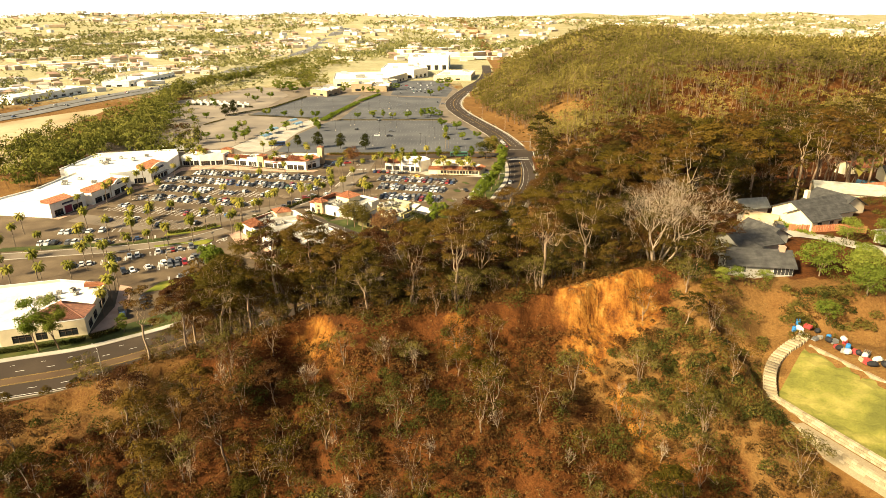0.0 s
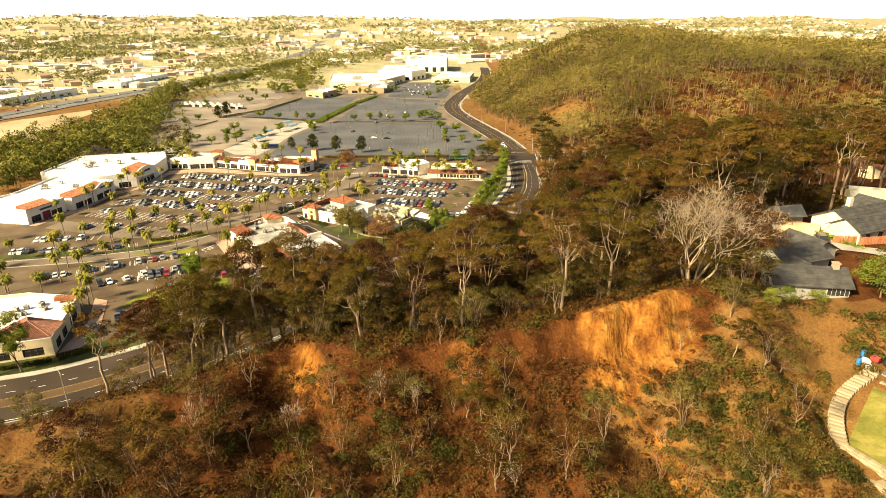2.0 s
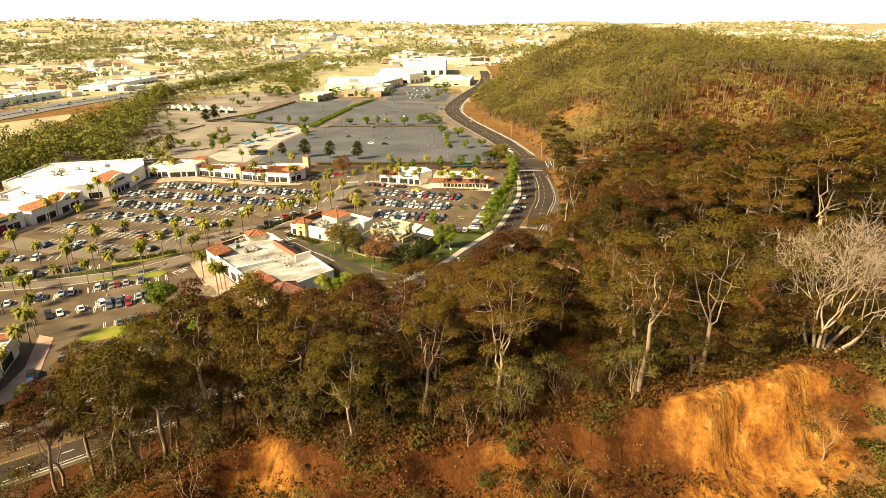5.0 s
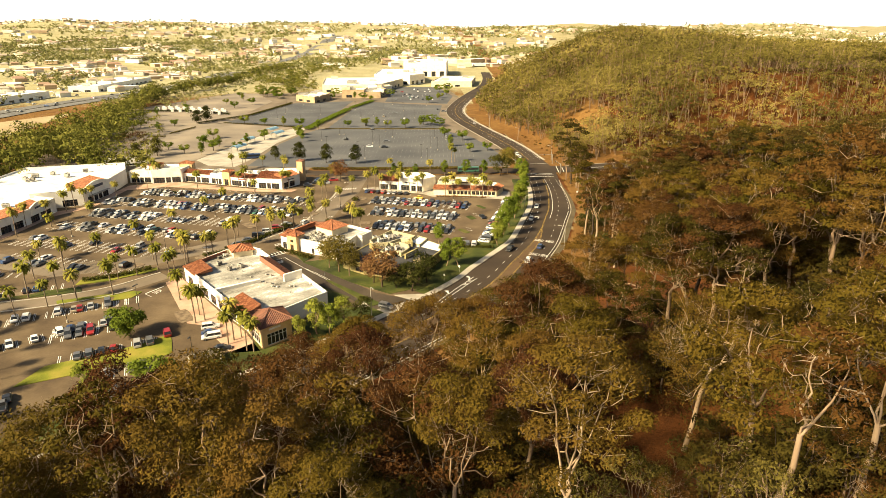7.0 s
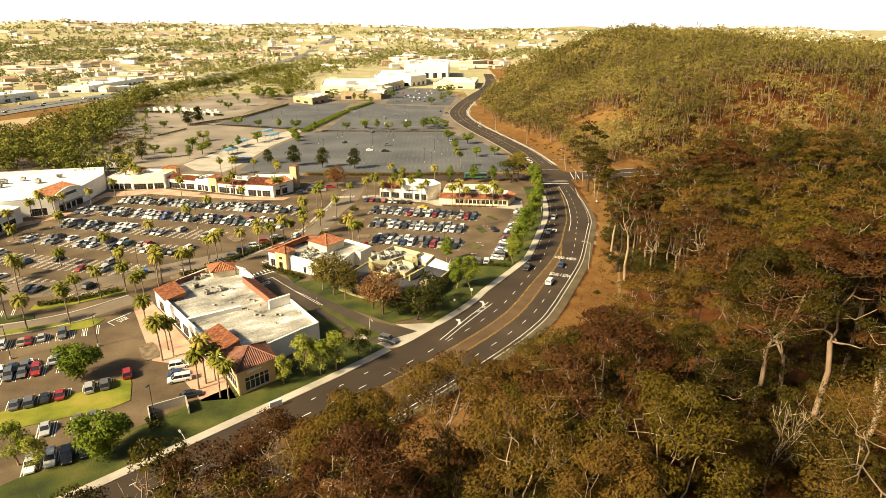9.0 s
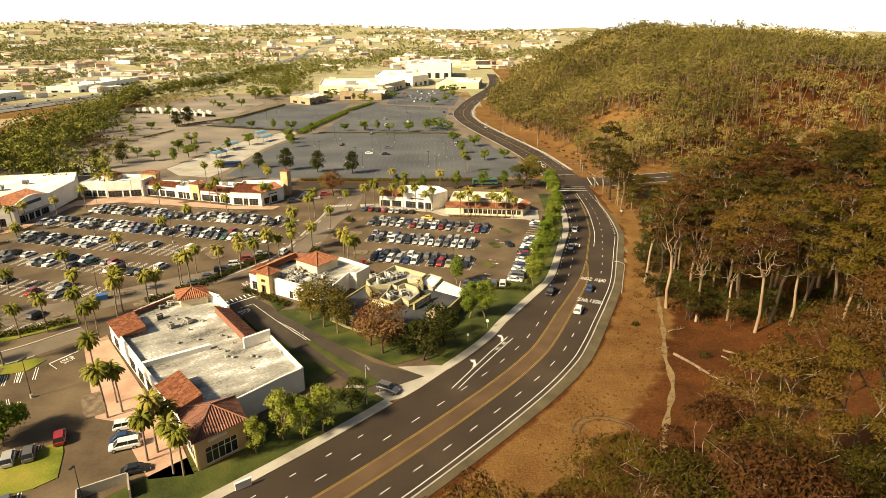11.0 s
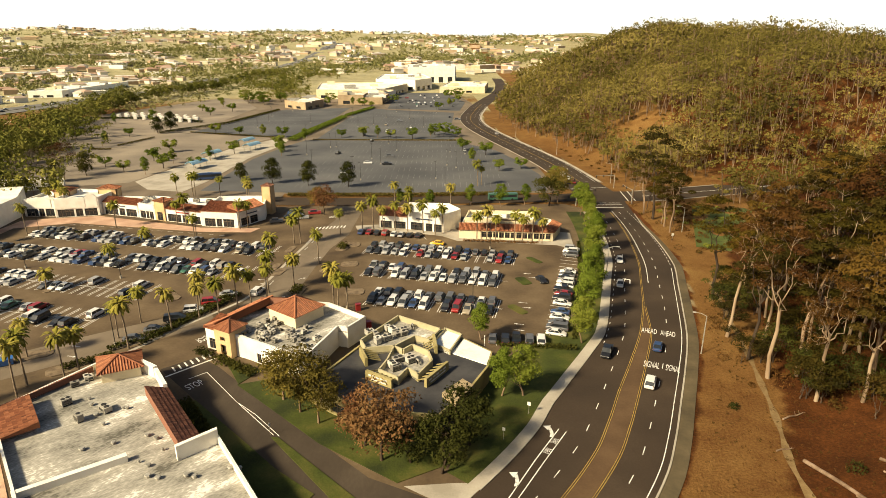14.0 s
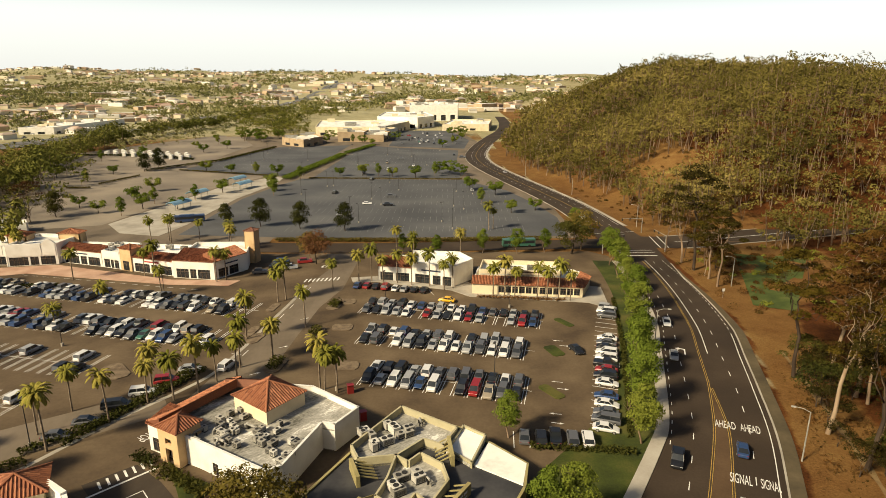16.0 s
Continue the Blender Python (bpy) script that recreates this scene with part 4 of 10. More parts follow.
solo("far_stall_lines", far_st, mat("worn_paint", [(0.3, (0.16, 0.16, 0.155)), (0.8, (0.3, 0.3, 0.29))], 0.4, 3, 0.8, 0.0), "worn pale stall lines", "road marking", "structure")


# ---------------------------------------------------------------- buildings
def glass_material():
    m = bpy.data.materials.new("dark_window_glass")
    m.use_nodes = True
    b = m.node_tree.nodes["Principled BSDF"]
    b.inputs["Base Color"].default_value = (0.05, 0.055, 0.06, 1)
    b.inputs["Roughness"].default_value = 0.06
    b.inputs["Transmission Weight"].default_value = 0.5
    b.inputs["IOR"].default_value = 1.45
    return m


GLASS = glass_material()
INTERIOR = mat("shop_interior", [(0.2, (0.12, 0.1, 0.08)), (0.8, (0.3, 0.25, 0.2))], 0.5, 2.0, 0.9, 0.0)
BROWN_FRAME = mat("brown_window_frame", [(0.2, (0.09, 0.06, 0.04)), (0.8, (0.14, 0.1, 0.07))], 1.0, 6.0, 0.6, 0.0)
WHITE_TRIM = mat("white_trim", [(0.2, (0.62, 0.6, 0.55)), (0.8, (0.78, 0.76, 0.72))], 1.0, 6.0, 0.7, 0.0)
RED_AWN = mat("red_sign_paint", [(0.2, (0.30, 0.03, 0.03)), (0.8, (0.42, 0.05, 0.05))], 1.0, 6.0, 0.6, 0.0)
NAVY = mat("navy_sign_paint", [(0.2, (0.03, 0.035, 0.06)), (0.8, (0.05, 0.055, 0.09))], 1.0, 6.0, 0.6, 0.0)
GREEN_SIGN = mat("green_sign_paint", [(0.2, (0.08, 0.3, 0.05)), (0.8, (0.12, 0.4, 0.08))], 1.0, 6.0, 0.6, 0.0)
MAGENTA = mat("dark_red_shopfront", [(0.2, (0.16, 0.015, 0.03)), (0.8, (0.24, 0.03, 0.05))], 1.0, 6.0, 0.6, 0.0)


TAN_DULL = mat("dull_tan_stucco", [(0.2, (0.30, 0.22, 0.13)), (0.6, (0.40, 0.30, 0.19))], 0.3, 5.0, 0.9, 0.1)
OLIVE_PALE = mat("pale_olive_stucco", [(0.2, (0.32, 0.285, 0.17)), (0.6, (0.42, 0.375, 0.24))], 0.3, 5.0, 0.9, 0.1)
TIMBER = mat("weathered_timber", [(0.2, (0.22, 0.17, 0.10)), (0.6, (0.33, 0.26, 0.16))], 0.4, 5.0, 0.9, 0.2, stretch=(0.4, 2, 1))


def edge_frame(a, b, z0):
    a, b = Vector((*a, z0)), Vector((*b, z0))
    x = (b - a).normalized()
    y = Vector((0, 0, 1)).cross(x)
    M = Matrix((x, y, Vector((0, 0, 1)))).transposed().to_4x4()
    M.translation = a
    return M, (b - a).length


def wall_mesh(a, b, z0, z1, th, holes):
    """A wall from a to b, thickness to its left, with holes (u0, u1, v0, v1) right through it."""
    M, L = edge_frame(a, b, z0)
    g = Geo()
    us = sorted({0.0, L, *[min(max(h[k], 0), L) for h in holes for k in (0, 1)]})
    for u0, u1 in zip(us, us[1:]):
        if u1 - u0 < 1e-3:
            continue
        cut = sorted((h[2], h[3]) for h in holes if h[0] <= u0 + 1e-4 and h[1] >= u1 - 1e-4)
        v = 0.0
        for c0, c1 in cut + [(z1 - z0, z1 - z0)]:
            if c0 - v > 1e-3:
                g.box(u0, 0, v, u1, th, c0, M)
            v = c1
    seen, remap, vs = {}, [], []
    for v in g.v:
        key = tuple(round(c, 3) for c in v)
        if key not in seen:
            seen[key] = len(vs)
            vs.append(v)
        remap.append(seen[key])
    g.v, g.f = vs, [tuple(remap[i] for i in f) for f in g.f]
    return g


def shop_window(parent, a, b, z0, h, frame_mat=None, bars=None):
    """A glazed shop front in a hole of a wall: frame with bars, and panes."""
    M, L = edge_frame(a, b, z0)
    u0, u1, v0, v1 = h
    n = bars or max(2, int(round((u1 - u0) / 1.5)))
    win = part("window", Geo_box(M, u0 + 0.003, u1 - 0.003, v0, v0 + 0.1, 0.05, 0.2), frame_mat or BROWN_FRAME, parent)
    f = Geo()
    f.box(u0, 0.08, v1 - 0.1, u1, 0.2, v1 - 0.003, M)
    f.box(u0, 0.09, v0 + 0.68 * (v1 - v0), u1, 0.19, v0 + 0.68 * (v1 - v0) + 0.08, M)
    for k in range(n + 1):
        u = u0 + (u1 - u0) * k / n
        f.box(max(u - 0.05, u0 + 0.002), 0.07, v0 + 0.1, min(u + 0.05, u1 - 0.002), 0.21, v1 - 0.1, M)
    part("window_frame", f, frame_mat or BROWN_FRAME, win)
    p = Geo()
    p.box(u0 + 0.03, 0.13, v0 + 0.08, u1 - 0.03, 0.145, v1 - 0.08, M)
    part("pane", p, GLASS, win)
    return win


def Geo_box(M, u0, u1, v0, v1, w0, w1):
    g = Geo()
    g.box(u0, w0, v0, u1, w1, v1, M)
    return g


def tile_face(geo, a, b, run, rise, hip_l, hip_r, overhang=0.35, gap=0.42, seg=1.1, under=True):
    """A slope of roof tiles: eave from a to b, climbing to its left; hips cut 45 degrees where asked."""
    A, B = Vector(a), Vector(b)
    x = (B - A).normalized()
    y = Vector((0, 0, 1)).cross(x)
    L = (B - A).length
    up = Vector((0, 0, rise / run))

    def at(u, r, lift=0.0):
        return tuple(A + x * u + (y + up) * r + Vector((0, 0, lift)))

    if under:
        top_l, top_r = (min(run, L / 2) if hip_l else 0), L - (min(run, L / 2) if hip_r else 0)
        geo.add([at(-overhang * hip_l, -overhang), at(L + overhang * hip_r, -overhang), at(top_r, run), at(top_l, run)], [(0, 1, 2, 3)])
    n = max(1, int(L / gap))
    for k in range(n):
        u = (k + 0.5) * L / n
        r1 = min(run, u if hip_l else run, L - u if hip_r else run)
        m = max(1, int((r1 + overhang) / seg))
        for j in range(m):
            s0, s1 = -overhang + (r1 + overhang) * j / m, -overhang + (r1 + overhang) * (j + 1) / m
            w = gap * 0.36
            geo.add([at(u - w, s0, 0.02), at(u, s0, 0.24), at(u + w, s0, 0.02), at(u - w, s1, 0.0), at(u, s1, 0.15), at(u + w, s1, 0.0)], [(0, 1, 4, 3), (1, 2, 5, 4), (0, 2, 1)])


def tile_hip(parent, poly, z, rise, material=None, overhang=0.5):
    """A hip roof over a four-cornered plan (counter-clockwise), with tiles and ridge caps."""
    P = [Vector((*p, z)) for p in poly]
    c = sum(P, Vector()) / 4
    g = Geo()
    apex = c + Vector((0, 0, rise))
    for k in range(4):
        a, b = P[k], P[(k + 1) % 4]
        ao, bo = a + (a - c).normalized() * overhang, b + (b - c).normalized() * overhang
        ao.z = bo.z = z - 0.15
        g.add([tuple(ao), tuple(bo), tuple(apex)], [(0, 1, 2)])
        x = (bo - ao)
        n = max(2, int(x.length / 0.45))
        for i in range(n):
            u = (i + 0.5) / n
            e = ao.lerp(bo, u)
            t = 1 - abs(2 * u - 1)
            top = e.lerp((ao + bo) / 2 + (apex - (ao + bo) / 2) * 1.0, 0)
            tip = e + (apex - (ao + bo) / 2) * t
            m = max(1, int((tip - e).length / 1.1))
            w = x.normalized() * 0.16
            for j in range(m):
                s0, s1 = e.lerp(tip, j / m), e.lerp(tip, (j + 1) / m)
                zz = Vector((0, 0, 1))
                g.add([tuple(s0 - w + zz * 0.03), tuple(s0 + zz * 0.19), tuple(s0 + w + zz * 0.03), tuple(s1 - w), tuple(s1 + zz * 0.13), tuple(s1 + w)], [(0, 1, 4, 3), (1, 2, 5, 4), (0, 2, 1)])
        g.tube([tuple(ao + Vector((0, 0, 0.1))), tuple(apex + Vector((0, 0, 0.08)))], [0.17, 0.17], 6)
    return part("tile_roof", g, material or TILE, parent)


def tile_strip(parent, a, b, depth, z0, z1, material=None):
    """A mono-pitch strip of tiles over the wall line a-b (climbing to its left), closed behind."""
    g = Geo()
    tile_face(g, (*a, z0), (*b, z0), depth, z1 - z0, False, False, seg=0.62)
    M, L = edge_frame(a, b, 0)
    g.add([tuple(M @ Vector(v)) for v in ((0, -0.3, z0 - 0.25), (L, -0.3, z0 - 0.25), (L, depth, z0 - 0.25), (0, depth, z0 - 0.25), (0, depth, z1), (L, depth, z1), (0, -0.3, z0 - 0.12), (L, -0.3, z0 - 0.12))], [(3, 2, 1, 0), (3, 4, 5, 2), (0, 6, 4, 3), (1, 2, 5, 7), (0, 1, 7, 6)])
    return part("tile_roof", g, material or TILE, parent)


def building(name, label, poly, h, wall_mat, roof_mat, drop=0.9, th=0.3, fronts=None, cap=True, category="building", z=0.0, frame_mat=None):
    """Walls with parapet round a counter-clockwise plan, a sunk flat roof, coping and glazed openings."""
    root = thing(name, label, category)
    fronts = fronts or {}
    n = len(poly)
    for k in range(n):
        a, b = poly[k], poly[(k + 1) % n]
        holes = [o[:4] for o in fronts.get(k, [])]
        w = part("wall", wall_mesh(a, b, z - 0.2, z + h, th, [(u0, u1, v0 + 0.2, v1 + 0.2) for u0, u1, v0, v1 in holes]), wall_mat, root)
        for o in holes:
            shop_window(root, a, b, z, o, frame_mat)
    g = Geo()
    c = np.mean(np.array(poly), 0)
    inner = [tuple(np.array(p) + (c - np.array(p)) * 0.006) for p in poly]
    g.prism(inner, z + h - drop - 0.25, z + h - drop)
    part("flat_roof", g, roof_mat, root)
    f = Geo()
    f.prism([tuple(np.array(p) + (c - np.array(p)) * 0.03) for p in poly], z + 0.02, z + 0.14)
    part("inner_floor", f, INTERIOR, root)
    if cap:
        for k in range(n):
            M, L = edge_frame(poly[k], poly[(k + 1) % n], z + h)
            g = Geo()
            g.box(-0.03, -0.05, 0.0, L + 0.0, th + 0.05, 0.07, M)
            part("coping", g, WHITE_TRIM if wall_mat in (STUCCO, CREAM) else wall_mat, root)
    return root


def sign_bar(parent, a, b, z, u, w, h, material, out=0.06):
    """A plain raised sign bar on a wall."""
    M, L = edge_frame(a, b, z)
    g = Geo()
    g.box(u, -out, 0, u + w, 0.0 - 0.002, h, M)
    return part("sign", g, material, parent)


def arch_panel(parent, a, b, u0, u1, z0, side, rise, th=0.45, material=None):
    """A raised parapet panel on a wall, with a shallow curved top."""
    M, L = edge_frame(a, b, 0)
    top = [(u1 + (u0 - u1) * k / 12, side + rise * math.sin(math.pi * k / 12)) for k in range(13)]
    ring = [(u0, z0), (u1, z0)] + top
    n = len(ring)
    g = Geo()
    g.add([tuple(M @ Vector((u, -0.12, w))) for u, w in ring] + [tuple(M @ Vector((u, th, w))) for u, w in ring],
          [tuple(range(n)), tuple(range(2 * n - 1, n - 1, -1))] + [(k, n + k, n + (k + 1) % n, (k + 1) % n) for k in range(n)])
    return part("parapet", g, material or STUCCO, parent, "white curved parapet")




UNIT_PAINT = mat("unit_paint", [(0.1, (0.16, 0.15, 0.13)), (0.5, (0.34, 0.32, 0.28)), (0.9, (0.62, 0.60, 0.54))], 1.0, 3.0, 0.6, 0.05, source="object", mixfine=0.35)


def roof_duct(x, y, z, rz, L, s=0.45):
    """A galvanised duct run on feet, turned down into the roof at its end."""
    root = thing("roof_duct", "weathered galvanised duct on the flat roof", "duct", (x, y, z), rz, "roof ducts")
    g = Geo()
    g.tube([(-L / 2, 0, 0), (-L / 2, 0, 0.55), (-L / 2 + 0.35, 0, 0.8), (L / 2 - 0.3, 0, 0.8), (L / 2, 0, 0.5), (L / 2, 0, 0)], [s * 0.5] * 6, 8)
    part("duct", g, METAL, root)
    for u in (-0.25, 0.25):
        g = Geo()
        g.box(u * L - 0.05, -0.3, 0, u * L + 0.05, 0.3, 0.6)
        part("foot", g, DARK_METAL, root)


def roof_unit(x, y, z, rz, sx, sy, sz):
    """A rooftop air-conditioning unit: curb, casing, grille and fan."""
    root = thing("air_conditioner", "pale weathered rooftop air-conditioning unit on a flat roof", "air conditioner", (x, y, z), rz, "rooftop units")
    g = Geo()
    g.box(-sx / 2 * 0.9, -sy / 2 * 0.9, 0, sx / 2 * 0.9, sy / 2 * 0.9, 0.22)
    part("curb", g, DARK_METAL, root)
    g = Geo()
    g.box(-sx / 2, -sy / 2, 0.22, sx / 2, sy / 2, 0.22 + sz)
    g.box(-sx / 2 - 0.04, -sy / 2 - 0.04, 0.22 + sz, sx / 2 + 0.04, sy / 2 + 0.04, 0.28 + sz)
    part("casing", g, UNIT_PAINT, root)
    g = Geo()
    for k in range(5):
        zz = 0.35 + sz * 0.75 * k / 5
        g.box(-sx * 0.4, -sy / 2 - 0.03, zz, sx * 0.4, -sy / 2 - 0.003, zz + sz * 0.07)
    part("grille", g, DARK_METAL, root)
    for o in ((-0.24, 0.24) if sx > 1.6 else (0.0,)):
        g = Geo()
        r = min(sx * 0.2, sy * 0.38)
        g.tube([(o * sx, 0, 0.28 + sz), (o * sx, 0, 0.36 + sz)], [r, r], 12)
        part("fan", g, DARK_METAL, root)
    return root


def units(n, poly_box, z, seed, big=1.0):
    r = random.Random(seed)
    x0, y0, ux, uy, L, W = poly_box
    for _ in range(n):
        a, b = r.uniform(0.05, 0.95) * L, r.uniform(0.05, 0.95) * W
        roof_unit(x0 + ux * a - uy * b, y0 + uy * a + ux * b, z, math.degrees(math.atan2(uy, ux)) + r.choice((0, 90)), r.uniform(1.1, 2.2) * big, r.uniform(0.9, 1.4) * big, r.uniform(0.7, 1.2) * big)


# restaurant with the stained flat roof
A = building("restaurant_building", "white stucco restaurant with a stained flat roof and clay tile trims",
             [(-74.5, 70.8), (-66, 60), (-53, 43.6), (-45, 34), (-36.3, 37.0), (-29.3, 44.8), (-25.6, 48.3), (-35.4, 63), (-37.6, 61.3), (-48.5, 76.6), (-52.7, 82.7), (-57.8, 86.4), (-65, 86.5)],
             5.2, STUCCO, ROOF_GREY, 1.1, fronts={1: [(2, 6, 0.1, 3), (8, 12, 0.1, 3), (14, 18, 0.1, 3)], 2: [(1, 5, 0.1, 3), (6.5, 11, 0.1, 3)], 0: [(3, 7, 0.1, 3)]}, frame_mat=BROWN_FRAME)
tw = [(-45, 33.6), (-39, 24.2), (-32.6, 30.3), (-36.3, 36.8)]
for k in range(4):
    a, b = tw[k], tw[(k + 1) % 4]
    M, L = edge_frame(a, b, 0)
    hole = [(1.6, L - 1.6, 0.5, 3.7)] if k in (0, 1) else []
    part("tower_wall", wall_mesh(a, b, -0.2, 6.0, 0.35, [(u0, u1, v0 + 0.2, v1 + 0.2) for u0, u1, v0, v1 in hole]), TAN, A, "tan stucco corner wall")
    for o in hole:
        shop_window(A, a, b, 0, o, WHITE_TRIM, 5)
sign_bar(A, tw[1], tw[2], 4.6, 2.2, 3.4, 0.55, WHITE_TRIM)
tile_hip(A, tw, 6.0, 2.3, TILE_DARK, 0.7)
tile_hip(A, [(-64.7, 86.3), (-61.5, 80.2), (-55.2, 83.0), (-58.0, 88.8)], 6.3, 1.5)
g = Geo()
g.prism([(-64.4, 86.0), (-61.4, 80.6), (-55.6, 83.2), (-58.2, 88.4)], 4.1, 6.2)
part("pavilion_wall", g, CREAM, A)
tile_strip(A, (-74.6, 70.9), (-68.4, 62.9), 5.6, 5.25, 6.1)
tile_strip(A, (-66.2, 85.4), (-75.4, 71.9), 1.7, 4.6, 5.4, TILE_DARK)
tile_strip(A, (-52.6, 42.9), (-45.4, 34.4), 4.6, 5.25, 6.6)
tile_strip(A, (-37.4, 61.4), (-48.6, 76.8), 3.3, 5.3, 6.9, TILE_DARK)
g = Geo()
g.prism([(-59.5, 51.6), (-58.9, 51.0), (-47.2, 58.6), (-47.7, 59.4)], 4.0, 5.2)
part("roof_parapet", g, STUCCO, A)
g = Geo()
g.prism([(-40.4, 59.0), (-40.0, 58.5), (-35.3, 62.6), (-35.6, 63.2)], 4.0, 6.6)
part("roof_parapet", g, STUCCO, A)
g = Geo()
g.prism([(-57.9, 85.9), (-57.3, 86.3), (-52.4, 82.9), (-52.9, 82.3)], 4.0, 6.3)
part("roof_parapet", g, STUCCO, A)
g = Geo()
g.prism([(-52.9, 82.5), (-52.3, 82.7), (-48.4, 77.0), (-49.0, 76.7)], 4.0, 6.0)
part("roof_parapet", g, STUCCO, A)

r = random.Random(3)
for _ in range(22):
    u, v = r.uniform(0.1, 0.9), r.uniform(0.15, 0.85)
    x, y = -70 + 40 * u + 6 * v, 68 - 26 * u + 14 * v
    g = Geo()
    s = r.uniform(0.25, 0.6)
    g.tube([(0, 0, 0), (0, 0, 0.35), (0, 0, 0.36), (0, 0, 0.5)], [s * 0.6, s * 0.5, s * 0.85, s * 0.7], 8)
    ob = solo("roof_vent", g, [METAL], "small pale round roof vent", "roof vent", group="roof vents")
    ob.location = (x, y, 4.1)
units(3, (-66, 74, 0.77, -0.64, 14, 6), 4.1, 5)
units(4, (-66, 79, 0.8, 0.6, 7, 3), 4.1, 9, 0.7)

# second restaurant, with a tiled tower
B = building("restaurant_building", "white stucco restaurant with a clay tile tower and rooftop plant",
             [(-50, 101.5), (-40.3, 96.2), (-28.0, 88.2), (-25.9, 89.5), (-21.9, 100.8), (-19.8, 100.1), (-16.4, 105.5), (-25.4, 113.2), (-41, 116)],
             4.9, STUCCO, ROOF_GREY, 1.0, fronts={0: [(0.8, 2.6, 0.2, 2.6), (3.0, 4.8, 0.2, 2.6)], 1: [(3.2, 4.4, 0.1, 2.2)]})
tb = [(-37.8, 107.4), (-31.0, 101.9), (-26.0, 108.3), (-33, 114)]
g = Geo()
g.prism(tb, 3.9, 6.6)
part("tower_wall", g, CREAM, B, "cream stucco tower walls")
tile_hip(B, tb, 6.6, 2.2)
ta = [(-47.2, 98.6), (-43.3, 96.2), (-41.0, 100.0), (-44.9, 102.4)]
for k in range(4):
    a, b = ta[k], ta[(k + 1) % 4]
    part("porch_wall", wall_mesh(a, b, -0.2, 6.2, 0.4, [(1.5, 3.1, 0.2, 2.9), (1.6, 3.0, 3.7, 4.7)] if k == 0 else []), TAN, B, "tan stucco porch")
tile_hip(B, ta, 6.2, 1.3)
tile_strip(B, (-50.3, 101.9), (-47.3, 100.0), 4.5, 5.0, 6.2)
tile_strip(B, (-41.2, 116.2), (-50.3, 101.9), 3.4, 5.0, 6.4)
tile_strip(B, (-33.5, 115.4), (-40.9, 116.1), 2.6, 5.0, 6.4, TILE_DARK)
units(24, (-43.5, 101.5, 0.82, -0.57, 14, 9), 3.9, 21, 0.7)
for k in range(9):
    rr = random.Random(60 + k)
    roof_duct(-42 + rr.uniform(0, 12), 101 + rr.uniform(-8, 4) * 0.6 - k * 0.3, 3.9, rr.choice((-35, 55)), rr.uniform(1.6, 4))
for x, y in ((-12, 96), (-8, 98), (-6, 101), (-9, 84), (-5, 86)):
    roof_duct(x, y, 4.1, x * 13, 1.8, 0.35)
units(11, (-33, 94, 0.8, -0.55, 8, 7), 3.9, 22, 0.75)

# third restaurant, dark roof with olive parapets
C = building("restaurant_building", "low restaurant with a dark felt roof and olive parapets",
             [(-24.7, 79.8), (-20.7, 76.1), (-17, 73.4), (-10, 70.6), (-1.5, 68.8), (4.2, 76.5), (8.6, 84.8), (9.9, 90.2), (4.6, 96.2), (0.9, 100.1), (-9.2, 105.6), (-16.8, 93.8), (-21.3, 85.5)], 3.9, OLIVE, ROOF_DARK, 0.2,
             fronts={1: [(0.6, 3.8, 0.7, 2.5)], 2: [(1, 6.5, 0.7, 2.5)], 3: [(1, 7.5, 0.7, 2.5)], 4: [(1, 7, 0.7, 2.6)]})
for poly, h, zr, rm in (([(-16.6, 93.8), (-15.2, 90.2), (-9.4, 90.9), (-5.5, 95.0), (-2.5, 93.2), (0.0, 98.2), (-9.2, 105.2)], 5.3, 4.1, ROOF_GREY), ([(-12.2, 81.9), (-8.4, 78.8), (-6.7, 82.2), (-4.8, 79.8), (-2.0, 85.0), (-2.7, 88.7), (-6, 91.7), (-7.8, 89.6), (-9.7, 91.3), (-10.8, 85.8)], 5.3, 4.1, ROOF_GREY), ([(-2.1, 93.2), (1.5, 89.5), (4.4, 96.8), (0.9, 99.9)], 4.7, 4.25, ROOF_WHITE)):
    n = len(poly)
    for k in range(n):
        part("parapet", wall_mesh(poly[k], poly[(k + 1) % n], 3.5, h, 0.3, []), OLIVE_PALE, C)
    g = Geo()
    g.prism(poly, 3.6, zr)
    part("upper_roof", g, rm, C)
g = Geo()
g.prism([(1.8, 90.1), (8.3, 85.3), (9.6, 90.1), (4.6, 95.7)], 3.6, 3.98)
part("upper_roof", g, ROOF_WHITE, C)
